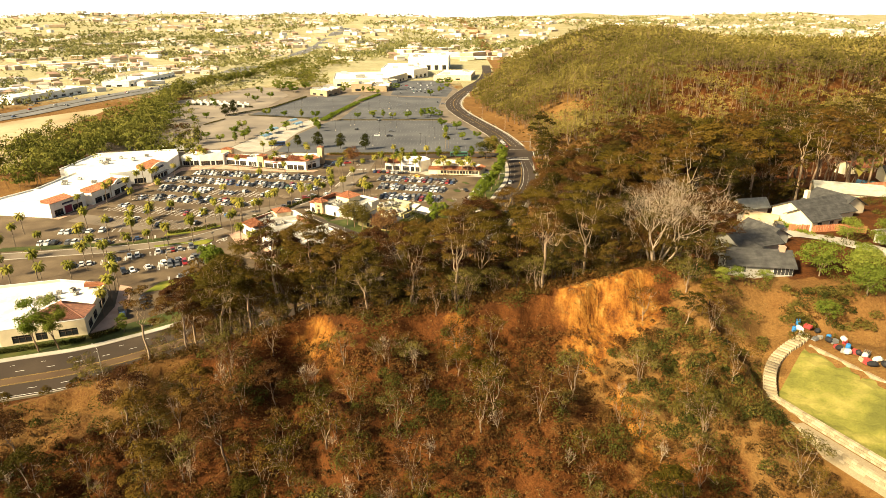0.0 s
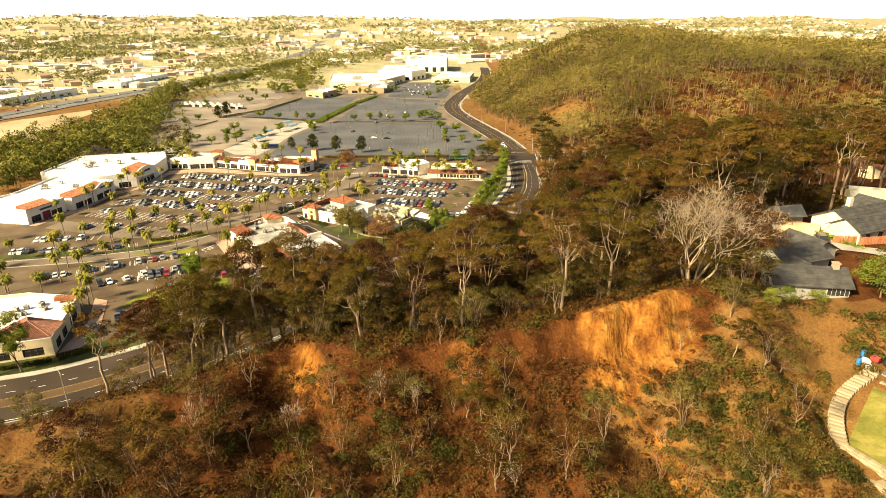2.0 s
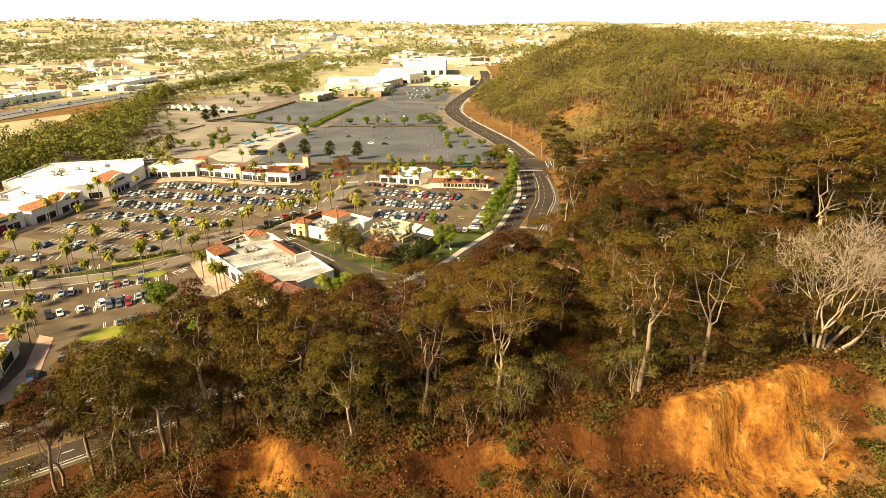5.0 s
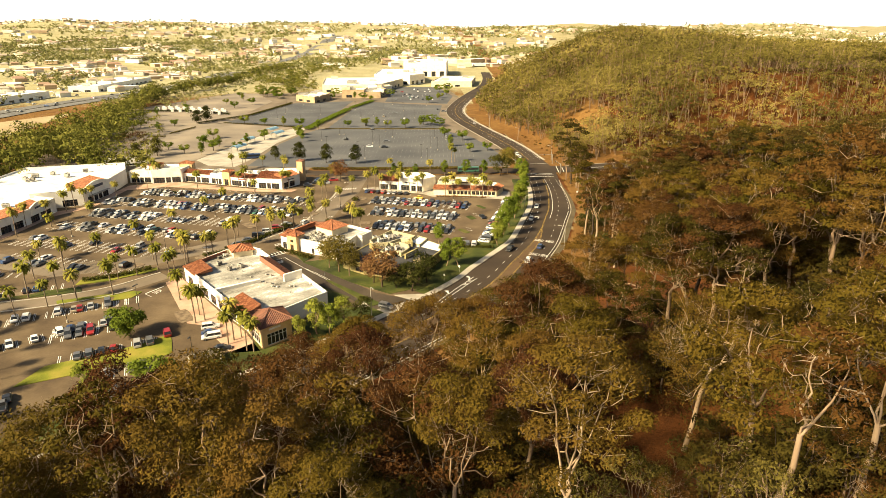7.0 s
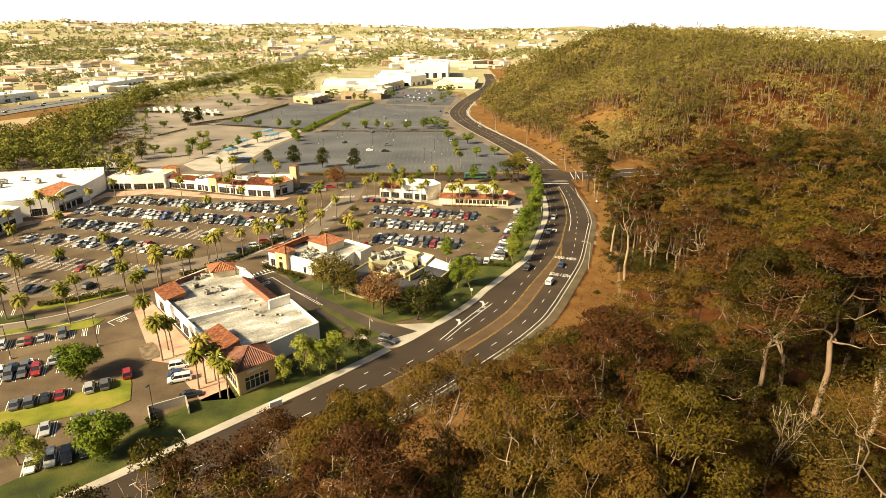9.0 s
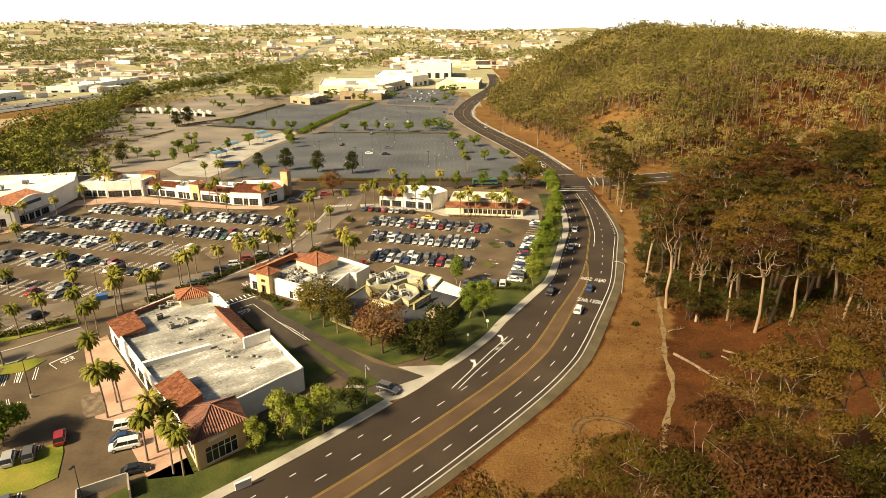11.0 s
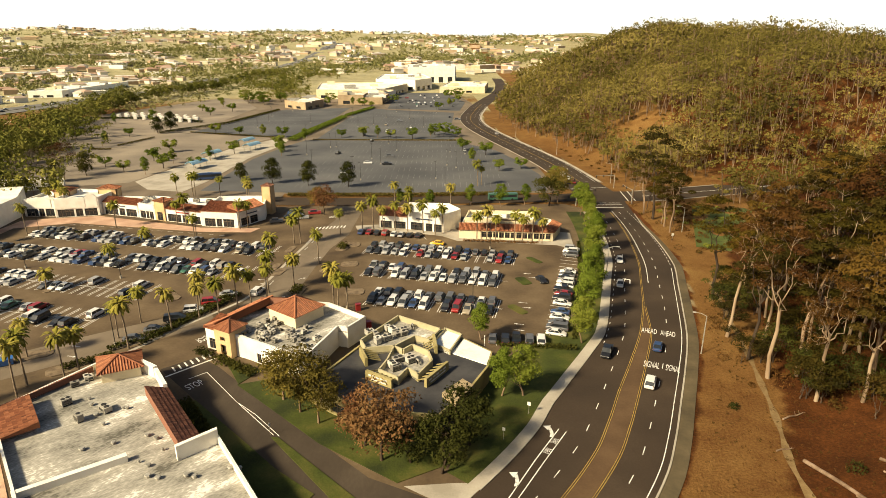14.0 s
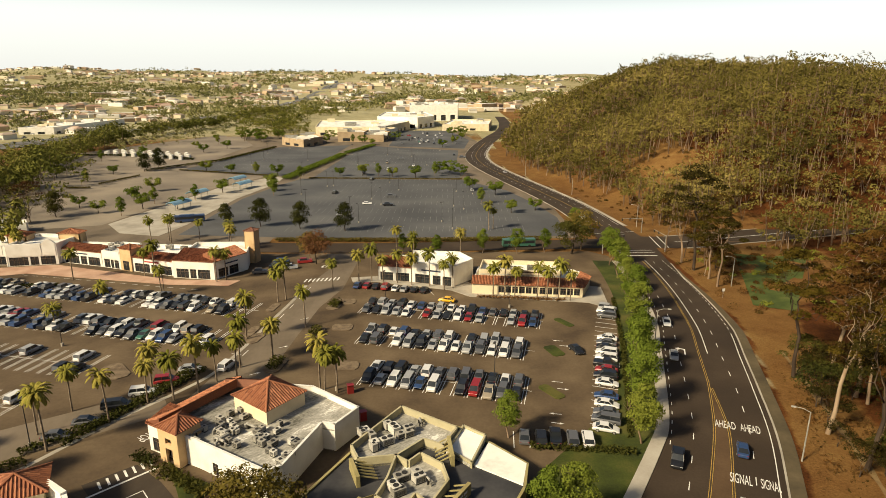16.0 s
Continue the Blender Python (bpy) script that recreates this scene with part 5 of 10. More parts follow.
# sign walls with sloping trellis beams behind them
for a, b, inward in (((-14.5, 81.1), (-9.6, 77.6), 3.0), ((-3.3, 77.7), (0.9, 83.8), 2.6), ((-16.4, 90.0), (-14.9, 85.6), 3.2), ((-1.0, 90.0), (-1.4, 95.4), 2.6)):
    M, L = edge_frame(a, b, 3.4)
    g = Geo()
    g.box(0, 0, 0, L, 0.55, 2.1, M)
    sw = part("sign_wall", g, OLIVE, C, "olive stucco sign wall")
    if a[1] < 80 or a[0] < -14.45 and a[1] < 82:
        for bar in [(0.8 + k * (L - 1.6) / 5, 1.35 + 0.1 * (k % 2), 0.8 + (k + 0.7) * (L - 1.6) / 5, 1.65) for k in range(5)] + [(1.2, 0.75, L - 1.2, 0.95)]:
            g = Geo()
            g.box(bar[0], -0.06, bar[1], bar[2], -0.02, bar[3], M)
            part("sign_bar", g, WHITE_TRIM, sw, "white sign bar")
    for k in range(6):
        u = 0.4 + k * (L - 0.8) / 5
        g = Geo()
        g.add([tuple(M @ Vector(v)) for v in ((u - 0.08, 0.5, 1.75), (u + 0.08, 0.5, 1.75), (u + 0.08, inward, 0.75), (u - 0.08, inward, 0.75), (u - 0.08, 0.5, 1.95), (u + 0.08, 0.5, 1.95), (u + 0.08, inward, 0.95), (u - 0.08, inward, 0.95))],
              [(0, 3, 2, 1), (4, 5, 6, 7), (0, 1, 5, 4), (1, 2, 6, 5), (2, 3, 7, 6), (3, 0, 4, 7)])
        part("trellis_beam", g, OLIVE, C)
g = Geo()
g.prism([(-0.7, 74.7), (1.6, 71.6), (5.0, 77.0), (3.2, 79.2)], 2.6, 4.6)
part("porch_roof", g, TIMBER, C, "weathered timber porch roof")
units(11, (-13, 92.5, 0.85, 0.5, 10, 8), 4.1, 31, 0.95)
units(6, (-9.2, 82.5, 0.75, 0.45, 6, 5), 4.1, 32, 1.0)

# the two pads by the street
S1 = building("shop_building", "white stucco shop with a clay tile roof over the entrance",
              [(-18.5, 188.8), (-8.4, 186.4), (-8.0, 199), (-14.5, 200.5)], 4.6, STUCCO, ROOF_WHITE, 0.6, fronts={0: [(0.6, 4.6, 0.1, 2.7), (5.4, 9.6, 0.1, 2.7)]})
tile_strip(S1, (-18.7, 188.9), (-8.5, 186.4), 5.5, 4.75, 6.3)
S2 = building("shop_building", "white stucco shop with a tall parapet", [(-8.3, 186.2), (3.9, 181.5), (10.2, 189), (6.5, 197), (-7.9, 199)], 6.4, STUCCO, ROOF_WHITE, 1.2,
              fronts={0: [(1.0, 5.5, 0.1, 2.9), (6.5, 9.0, 0.1, 2.9), (9.6, 12.4, 0.1, 2.9)]})
sign_bar(S2, (-8.3, 186.2), (3.9, 181.5), 4.0, 3, 6, 0.45, NAVY)
R = building("restaurant_building", "cream stucco restaurant with clay tile eaves and many windows",
             [(8.8, 175.6), (39.2, 171), (43.8, 180.6), (40.5, 187), (12, 191)], 3.3, CREAM, ROOF_WHITE, 0.4,
             fronts={0: [(7.5 + 1.9 * k, 9.1 + 1.9 * k, 0.7, 2.6) for k in range(12)]}, frame_mat=BROWN_FRAME)
tile_strip(R, (8.6, 175.5), (39.6, 170.9), 3.6, 3.35, 4.5)
tile_strip(R, (39.5, 171), (43.9, 180.6), 3.0, 3.35, 4.4)
up = [(11, 179.4), (34, 176.0), (36, 186), (13, 189)]
for k in range(4):
    part("parapet", wall_mesh(up[k], up[(k + 1) % 4], 2.9, 6.2, 0.3, []), CREAM, R)
g = Geo()
g.prism(up, 4.5, 4.9)
part("upper_roof", g, ROOF_WHITE, R)
sign_bar(R, up[0], up[1], 5.5, 10, 9, 0.4, BROWN_FRAME)
units(6, (14, 180.5, 0.98, -0.14, 18, 6), 4.9, 41, 1.0)

# the shop strip
X = "white stucco shop unit with glazed front in the strip"
U = building("shop_building", "white corner shop with clay tile roof in the strip", [(-67.8, 190.1), (-60.8, 200.6), (-63, 214), (-81, 214), (-81.2, 192.8)], 5.6, STUCCO, ROOF_WHITE, 1.0,
             fronts={0: [(1.5, 5.0, 0.3, 3.0), (5.6, 9.0, 0.3, 3.0)], 4: [(1.2, 5.2, 0.1, 3.0), (5.7, 7.7, 0.1, 3.0), (8.2, 12.2, 0.1, 3.0)]})
tile_strip(U, (-81.2, 192.9), (-67.9, 190.2), 7, 5.75, 7.6)
tile_strip(U, (-67.7, 190.4), (-60.9, 200.6), 5, 5.75, 7.4)
sign_bar(U, (-67.8, 190.1), (-60.8, 200.6), 3.9, 4, 5, 0.4, NAVY)
for name, a, b, back, h, tile, arch in (("u2", (-96.2, 199.6), (-81.4, 194.0), 215, 4.8, True, False), ("u4", (-108, 204.6), (-100.8, 201.5), 216, 5.4, False, False), ("u5", (-123.5, 210.2), (-108.3, 204.8), 219, 4.8, True, False), ("u6", (-138.8, 205.6), (-124.0, 208.3), 222, 7.0, False, False), ("u7", (-151, 207.5), (-139.3, 207.4), 222, 6.2, False, False)):
    L = math.dist(a, b)
    fr = [(0.8, L * 0.42, 0.1, 2.9), (L * 0.46, L * 0.62, 0.1, 2.9), (L * 0.66, L - 0.8, 0.1, 2.9)]
    u = building("shop_building", X, [a, b, (b[0] + 1.5, back - 2), (a[0] + 1.5, back)], h, STUCCO, ROOF_WHITE, 0.9, fronts={0: fr})
    if tile:
        tile_strip(u, a, b, 3.2, h + 0.12, h + 1.5)
    sign_bar(u, a, b, h - 1.3, L * 0.3, L * 0.35, 0.4, {"u2": RED_AWN, "u4": GREEN_SIGN, "u6": CREAM}.get(name, NAVY))
    if name == "u6":
        arch_panel(u, a, b, 10.8, L - 0.4, 3.2, 7.2, 1.3)
        arch_panel(u, a, b, 0.4, 10.4, 3.2, 7.2, 0.0)
    elif name == "u7":
        arch_panel(u, a, b, 1.5, L - 1.5, 3.2, 6.4, 0.8)
    elif name == "u4":
        arch_panel(u, a, b, 0.3, L - 0.3, 3.2, 5.6, 0.0)
units(8, (-122, 212.5, 0.98, -0.2, 50, 5), 4.4, 51, 1.1)
P = building("entrance_portal", "tan stucco arched entrance portal in the strip", [(-100.6, 201.2), (-96.4, 199.2), (-94.6, 203.4), (-98.8, 205.4)], 7.2, TAN, ROOF_WHITE, 0.5, fronts={0: [(1.0, 3.6, 0.1, 3.2)]})
tile_hip(P, [(-100.6, 201.2), (-96.4, 199.2), (-94.6, 203.4), (-98.8, 205.4)], 7.3, 0.9)
T = building("sign_tower", "tan stucco sign tower with a small tile cap", [(-63.4, 208.2), (-60.0, 207.4), (-59.2, 210.8), (-62.6, 211.6)], 10.8, TAN, ROOF_WHITE, 0.4)
tile_hip(T, [(-63.4, 208.2), (-60.0, 207.4), (-59.2, 210.8), (-62.6, 211.6)], 10.85, 0.8, TILE_DARK, 0.25)
for a, b in (((-143, 214), (-137, 219)), ((-128, 217), (-121, 221))):
    g = building("roof_pavilion", "small tiled pavilion on the strip roof", [(a[0], a[1]), (b[0], a[1]), (b[0], b[1]), (a[0], b[1])], 8.2, TAN, ROOF_WHITE, 0.4)
    tile_hip(g, [(a[0], a[1]), (b[0], a[1]), (b[0], b[1]), (a[0], b[1])], 8.2, 1.2)
W1 = building("department_store", "large white stucco store with a curved sign parapet", [(-152.8, 164.5), (-150.6, 185), (-152.2, 207), (-160, 224), (-207, 212.5), (-207, 169), (-172, 156)], 7.6, STUCCO, ROOF_WHITE, 0.7,
              fronts={0: [(2.5, 6.5, 0.1, 3.0), (7.2, 10.0, 0.1, 3.0), (10.7, 13.4, 0.1, 3.0), (14.1, 18.5, 0.1, 3.0)], 6: [(3, 8, 0.1, 3.2), (12, 18, 0.1, 3.2)]})
tile_strip(W1, (-153.6, 166.2), (-151.6, 184.2), 8, 7.65, 9.4)
arch_panel(W1, (-152.8, 164.5), (-150.6, 185), 2.0, 19.0, 3.4, 7.8, 1.6)
sign_bar(W1, (-152.8, 164.5), (-150.6, 185), 6.1, 6.5, 8.5, 1.2, NAVY, 0.2)
g = Geo()
Mb, Lb = edge_frame((-152.8, 164.5), (-150.6, 185), 0)
g.box(3.0, -1.6, 3.3, 18.0, -0.13, 3.6, Mb)
part("canopy", g, METAL, W1, "grey flat canopy over the doors")
units(7, (-200, 178, 0.97, 0.2, 40, 28), 7.3, 61, 1.5)
W2 = building("shop_building", "white stucco shops with small tile roofs", [(-164, 119), (-160.8, 134.5), (-159.8, 153.5), (-196, 166), (-198, 128)], 6.4, STUCCO, ROOF_WHITE, 0.8, fronts={0: [(2, 7, 0.1, 3), (8, 13, 0.1, 3)], 1: [(1.5, 7, 0.1, 3), (8, 15, 0.1, 3)]})
tile_strip(W2, (-164, 119), (-161, 133.5), 6, 6.5, 7.9)
arch_panel(W2, (-160.8, 134.5), (-159.8, 153.5), 2.5, 13.0, 3.3, 6.6, 1.4)
sign_bar(W2, (-160.8, 134.5), (-159.8, 153.5), 5.4, 5.0, 5.5, 0.8, NAVY, 0.2)
tile_strip(W2, (-161.8, 137), (-161.2, 146), 5, 6.5, 7.9)
W3 = building("shop_building", "white shop with a dark red shop front", [(-172.5, 97), (-166.6, 117.5), (-197, 126), (-206, 104)], 7.0, STUCCO, ROOF_WHITE, 0.8, fronts={0: [(2, 7, 0.1, 3.2), (13, 19, 0.1, 3)]})
sign_bar(W3, (-172.5, 97), (-166.6, 117.5), 0.1, 8, 4.4, 3.6, MAGENTA)
sign_bar(W3, (-172.5, 97), (-166.6, 117.5), 4.6, 7, 7, 0.9, NAVY)
tile_strip(W3, (-172.5, 97), (-168.5, 110.5), 5, 7.05, 8.4)
units(5, (-192, 135, 0.97, 0.2, 22, 16), 5.6, 62, 1.3)

# shop by the near stretch of road
D = building("shop_building", "cream and white shop with a dark tile corner roof", [(-96.2, -21), (-103, 6.2), (-120, 9.5), (-141, 4), (-141, -18), (-117.5, -27.8)], 5.4, CREAM, ROOF_WHITE, 0.9,
             fronts={5: [(3, 8, 0.6, 3), (9, 12, 0.6, 3), (15, 20, 0.6, 3)], 0: [(3, 7, 0.3, 3), (9, 13, 0.3, 3), (17, 24, 0.3, 3)]})
tile_hip(D, [(-98.0, -11.5), (-110, -8.4), (-114.5, -22.5), (-97.0, -20.3)], 5.6, 2.3, TILE_DARK)
tile_strip(D, (-102.4, 4), (-103, 6.4), 6, 5.5, 6.4)
sign_bar(D, (-96.2, -21), (-103, 6.2), 3.4, 17, 8, 0.9, WHITE_TRIM)
units(9, (-120, -6, 0.97, 0.0, 16, 9), 4.5, 71, 1.0)

# ---------------------------------------------------------------- houses on the bluff
SIDING = mat("pale_siding", [(0.2, (0.27, 0.26, 0.23)), (0.8, (0.37, 0.355, 0.31))], 0.5, 5.0, 0.8, 0.1)


def gable(parent, x, y, z, w, d, h, rise, rz, wall_mat, roof_mat, over=0.6):
    """A wing of a house: four walls, gable ends and a thick pitched roof; the ridge runs along local x."""
    M = pose(x, y, z, 0, 0, rz)
    g = Geo()
    g.box(-w / 2, -d / 2, -1.0, w / 2, d / 2, h, M)
    for sx in (-1, 1):
        g.add([tuple(M @ Vector(v)) for v in ((sx * w / 2, -d / 2, h), (sx * w / 2, d / 2, h), (sx * w / 2, 0, h + rise))], [(0, 1, 2)])
    part("wall", g, wall_mat, parent)
    for s in (-1, 1):
        g = Geo()
        y1, k = s * (d / 2 + over), rise / (d / 2)
        lo = h - over * k
        vs = [(-w / 2 - over, 0, h + rise), (w / 2 + over, 0, h + rise), (w / 2 + over, y1, lo), (-w / 2 - over, y1, lo)]
        vs += [(a, b, c + 0.16) for a, b, c in vs]
        g.add([tuple(M @ Vector(v)) for v in vs], [(0, 1, 2, 3), (7, 6, 5, 4), (0, 4, 5, 1), (1, 5, 6, 2), (2, 6, 7, 3), (3, 7, 4, 0)])
        roof = part("roof", g, roof_mat, parent)
        n = int((d / 2 + over) / 0.9)
        for j in range(n):
            f = (j + 0.5) / n
            yy, zz = y1 * f, h + rise + (lo - h - rise) * f + 0.165
            g = Geo()
            g.box(-w / 2 - over, min(yy, yy + s * 0.05), zz - 0.02, w / 2 + over, max(yy, yy + s * 0.05), zz + 0.025, M)
            part("shingle_course", g, roof_mat, roof)


def house_windows(parent, M, spots):
    for u, v, w, h, axis_y in spots:
        g = Geo()
        if axis_y:
            g.box(u, -w / 2, v, u + 0.05, w / 2, v + h, M)
        else:
            g.box(u - w / 2, -0.05, v, u + w / 2, 0.0, v + h, M)
        fr = part("window", g, WHITE_TRIM, parent)
        g = Geo()
        n = max(1, int(w / 0.7))
        for k in range(n):
            a = -w / 2 + 0.06 + k * (w - 0.06) / n
            if axis_y:
                g.box(u - 0.01, a, v + 0.06, u + 0.06, a + (w - 0.06) / n - 0.06, v + h - 0.06, M)
            else:
                g.box(u + a, -0.06, v + 0.06, u + a + (w - 0.06) / n - 0.06, 0.01, v + h - 0.06, M)
        part("pane", g, GLASS, fr)


def hz(x, y):
    return H(x, y)


z1 = hz(74, -74)
h1 = thing("house", "pale house with grey shingle gable roofs on the bluff", "house")
gable(h1, 74.0, -73.5, z1, 12, 7.6, 2.6, 2.0, -12, SIDING, SHINGLE)
gable(h1, 77.5, -63.0, z1, 11, 8, 2.9, 2.0, 18, SIDING, SHINGLE)
gable(h1, 83.5, -58, z1, 8, 7, 2.9, 1.9, 108, SIDING, SHINGLE)
gable(h1, 75.5, -67.5, z1, 7, 5.5, 2.6, 1.4, 100, SIDING, SHINGLE)
g = Geo()
g.box(-0.5, -0.5, 0, 0.5, 0.5, 2.0, pose(78.4, -74.6, z1 + 3.4, 0, 0, -12))
g.box(-0.6, -0.6, 2.0, 0.6, 0.6, 2.2, pose(78.4, -74.6, z1 + 3.4, 0, 0, -12))
part("chimney", g, PAVER, h1, "pale red brick chimney")
Mw = pose(74.0, -73.5, z1, 0, 0, -12) @ Matrix.Translation((0, -3.85, 0))
house_windows(h1, Mw, [(4.2, 0.7, 3.6, 1.7, False), (-3.5, 0.9, 1.6, 1.3, False)])
house_windows(h1, pose(74.0, -73.5, z1, 0, 0, -12) @ Matrix.Translation((-6.06, 0, 0)), [(0, 0.9, 1.6, 1.3, True)])
z2 = hz(104, -44)
h2 = thing("house", "cream house with a dark shingle hip and gable roof", "house")
gable(h2, 104, -43.5, z2, 16, 10, 3.0, 2.6, 20, CREAM, SHINGLE)
gable(h2, 101, -48.5, z2, 9, 7, 2.8, 2.0, 20, CREAM, SHINGLE)
gable(h2, 113, -38, z2, 10, 9, 3.0, 2.4, 110, CREAM, SHINGLE)
house_windows(h2, pose(101, -48.5, z2, 0, 0, 20) @ Matrix.Translation((0, -3.55, 0)), [(-2, 0.9, 1.5, 1.3, False), (2, 0.9, 1.5, 1.3, False)])
g = Geo()
g.box(-0.5, -0.5, 0, 0.5, 0.5, 2.0, pose(104, -40, z2 + 4.6, 0, 0, 20))
part("chimney", g, CREAM, h2)
z3 = hz(135, -12)
h3 = thing("house", "low house with a pale greenish shingle roof", "house")
ROOF_PALE = mat("pale_roof_shingle", [(0.2, (0.28, 0.27, 0.22)), (0.8, (0.40, 0.38, 0.31))], 0.8, 5.0, 0.9, 0.2)
gable(h3, 133, -14, z3, 17, 10, 2.8, 1.8, -25, CREAM, ROOF_PALE)
gable(h3, 145, -22, z3, 14, 9, 2.8, 1.8, 60, CREAM, ROOF_PALE)
z4 = hz(112, -62)
h4 = thing("shed", "small white shed with a pale roof", "shed")
gable(h4, 109, -66, hz(109, -66), 7, 5, 2.4, 1.0, 15, SIDING, ROOF_PALE)
for x, y, w, d, rz, rm in ((96, -29, 8, 4, 10, ROOF_PALE), (122, 40, 15, 9, 30, TILE), (175, 15, 16, 10, -20, SHINGLE), (190, 60, 15, 10, 15, TILE), (160, -60, 15, 10, 5, SHINGLE), (185, -30, 16, 9, 50, ROOF_PALE)):
    hh = thing("house", "pale suburban house among trees", "house")
    gable(hh, x, y, hz(x, y), w, d, 2.9, 1.8, rz, CREAM, rm)
g = Geo()
arc = [(2.4 * math.cos(u * math.pi / 12), 2.9 * math.sin(u * math.pi / 12)) for u in range(13)]
n = len(arc)
g.add([(-4, u, v) for u, v in arc] + [(4, u, v) for u, v in arc], [(k, k + 1, n + k + 1, n + k) for k in range(n - 1)] + [tuple(range(n))[::-1], tuple(range(n, 2 * n))])
tk = solo("barrel_shed", g, [mat("tan_canvas", [(0.2, (0.42, 0.29, 0.17)), (0.8, (0.52, 0.38, 0.24))], 0.5, 4, 0.9, 0.1)], "tan round-roofed canvas shed by the house", "shed")
tk.matrix_world = pose(92.5, -41.5, hz(92.5, -41.5) - 0.1, 0, 0, -40)
BIN = mat("green_bin_plastic", [(0.2, (0.01, 0.07, 0.03)), (0.8, (0.02, 0.10, 0.045))], 1, 6, 0.5, 0)
for x, y in ((94.7, -46.9), (95.1, -48.2), (95.5, -49.5)):
    bn = thing("wheelie_bin", "dark green plastic wheelie bin by the hedge", "bin", (x, y, hz(x, y)), 20, group="wheelie bins")
    g = Geo()
    g.box(-0.3, -0.35, 0.05, 0.3, 0.35, 1.0, taper=-0.05)
    part("body", g, BIN, bn)
    g = Geo()
    g.box(-0.38, -0.42, 1.0, 0.38, 0.42, 1.08, taper=0.04)
    part("lid", g, BIN, bn)
drv = Geo()
dp = spline([(84, -50), (90, -52), (95, -56), (99, -66), (106, -80)], 1.5)
dt = np.gradient(dp, axis=0)
dn = np.stack([dt[:, 1], -dt[:, 0]], 1) / np.linalg.norm(dt, axis=1)[:, None]
for k in range(len(dp)):
    for o in (-2.6, 0, 2.6):
        p = dp[k] + dn[k] * o
        drv.v.append((p[0], p[1], max(hz(*p), hz(*dp[k])) + 0.12))
for k in range(len(dp) - 1):
    for o in (0, 1):
        drv.f.append((3 * k + o, 3 * k + o + 1, 3 * k + o + 4, 3 * k + o + 3))
        drv.m.append(0)
solo("house_drive", drv, [CONCRETE], "pale concrete drive beside the house", "driveway", "structure")
wood_fence = mat("red_wood_fence", [(0.2, (0.22, 0.08, 0.04)), (0.8, (0.34, 0.14, 0.07))], 0.8, 5, 0.85, 0.2, source="object")
fence = thing("fence", "reddish wooden board fence", "fence")
for a, b in (((94, -51), (108, -58)), ((143, 10), (156, -2)), ((84, -36), (96, -30))):
    L = math.dist(a, b)
    n = int(L / 0.5)
    for k in range(n):
        x, y = a[0] + (b[0] - a[0]) * k / n, a[1] + (b[1] - a[1]) * k / n
        g = Geo()
        g.box(0, -0.03, 0, 0.46, 0.03, 1.8 + 0.05 * (k % 3))
        ob = part("board", g, wood_fence, fence)
        ob.matrix_basis = pose(x, y, hz(x, y) - 0.1, 0, 0, math.degrees(math.atan2(b[1] - a[1], b[0] - a[0])))
pool_mat = mat("pool_water", [(0.2, (0.05, 0.22, 0.25)), (0.8, (0.08, 0.3, 0.33))], 0.5, 3.0, 0.08, 0.05, spec=0.5)
slab("swimming_pool", [(156, 14), (164, 6), (168, 10), (160, 19)], hz(162, 12) + 0.15, pool_mat, "blue-green swimming pool", "swimming pool", base=hz(162, 12) - 1)
slab("house_drive", [(84.5, -62), (92, -45), (88, -38), (91, -36), (97, -44), (99.5, -52), (95, -57), (88, -64)], hz(91, -50) + 0.5, CONCRETE, "pale concrete house driveway", "driveway", base=hz(91, -50) - 2)

# terrace: walls, stairs, lawn and stored goods
STONE = mat("pale_block_wall", [(0.2, (0.21, 0.165, 0.10)), (0.5, (0.31, 0.25, 0.16)), (0.85, (0.42, 0.35, 0.24))], 0.6, 4.0, 0.9, 0.3, source="object", mixfine=0.5)


def ter_pt(w, q):
    """A point of the terrace: w across from the low wall, q along it."""
    return 62.3 + 0.92 * w + 0.4 * q, -106 + 0.4 * w - 0.92 * q


wall_t = thing("retaining_wall", "pale block retaining wall of the terrace", "retaining wall")
for row in range(3):
    for k in range(52):
        q = -0.5 + k * 0.72 + 0.36 * (row % 2)
        x, y = ter_pt(0.1 + 0.12 * row, q)
        ob = part("block", bpy.data.meshes.get("wall_block") or Geo_box(Matrix(), 0.01, 0.70, 0, 0.4, -0.25, 0.25).done("wall_block", [STONE]), None, wall_t)
        ob.matrix_basis = pose(x, y, 30.7 + 0.42 * row, 0, 0, math.degrees(math.atan2(-0.92, 0.4)))
    for k in range(50):
        q = -0.5 + k * 0.72 + 0.36 * (row % 2)
        x, y = ter_pt(-1.9 + 0.1 * row, q)
        ob = part("block", bpy.data.meshes["wall_block"], None, wall_t)
        ob.matrix_basis = pose(x, y, 29.4 + 0.42 * row, 0, 0, math.degrees(math.atan2(-0.92, 0.4)))
for k in range(34):
    x, y = ter_pt(11.9, -3.6 + k * 0.72)
    for row in range(2):
        ob = part("block", bpy.data.meshes["wall_block"], None, wall_t)
        ob.matrix_basis = pose(x, y, 35.9 + 0.42 * row, 0, 0, math.degrees(math.atan2(-0.92, 0.4)))
slab("terrace_path", [ter_pt(-1.7, -0.5), ter_pt(-0.15, -0.5), ter_pt(-0.15, 37), ter_pt(-1.7, 37)][::-1], 30.55, STONE, "pale gravel path between the terrace walls", "path", base=28)
stairs = thing("garden_stairs", "pale stone garden stairs up the slope", "stairs")
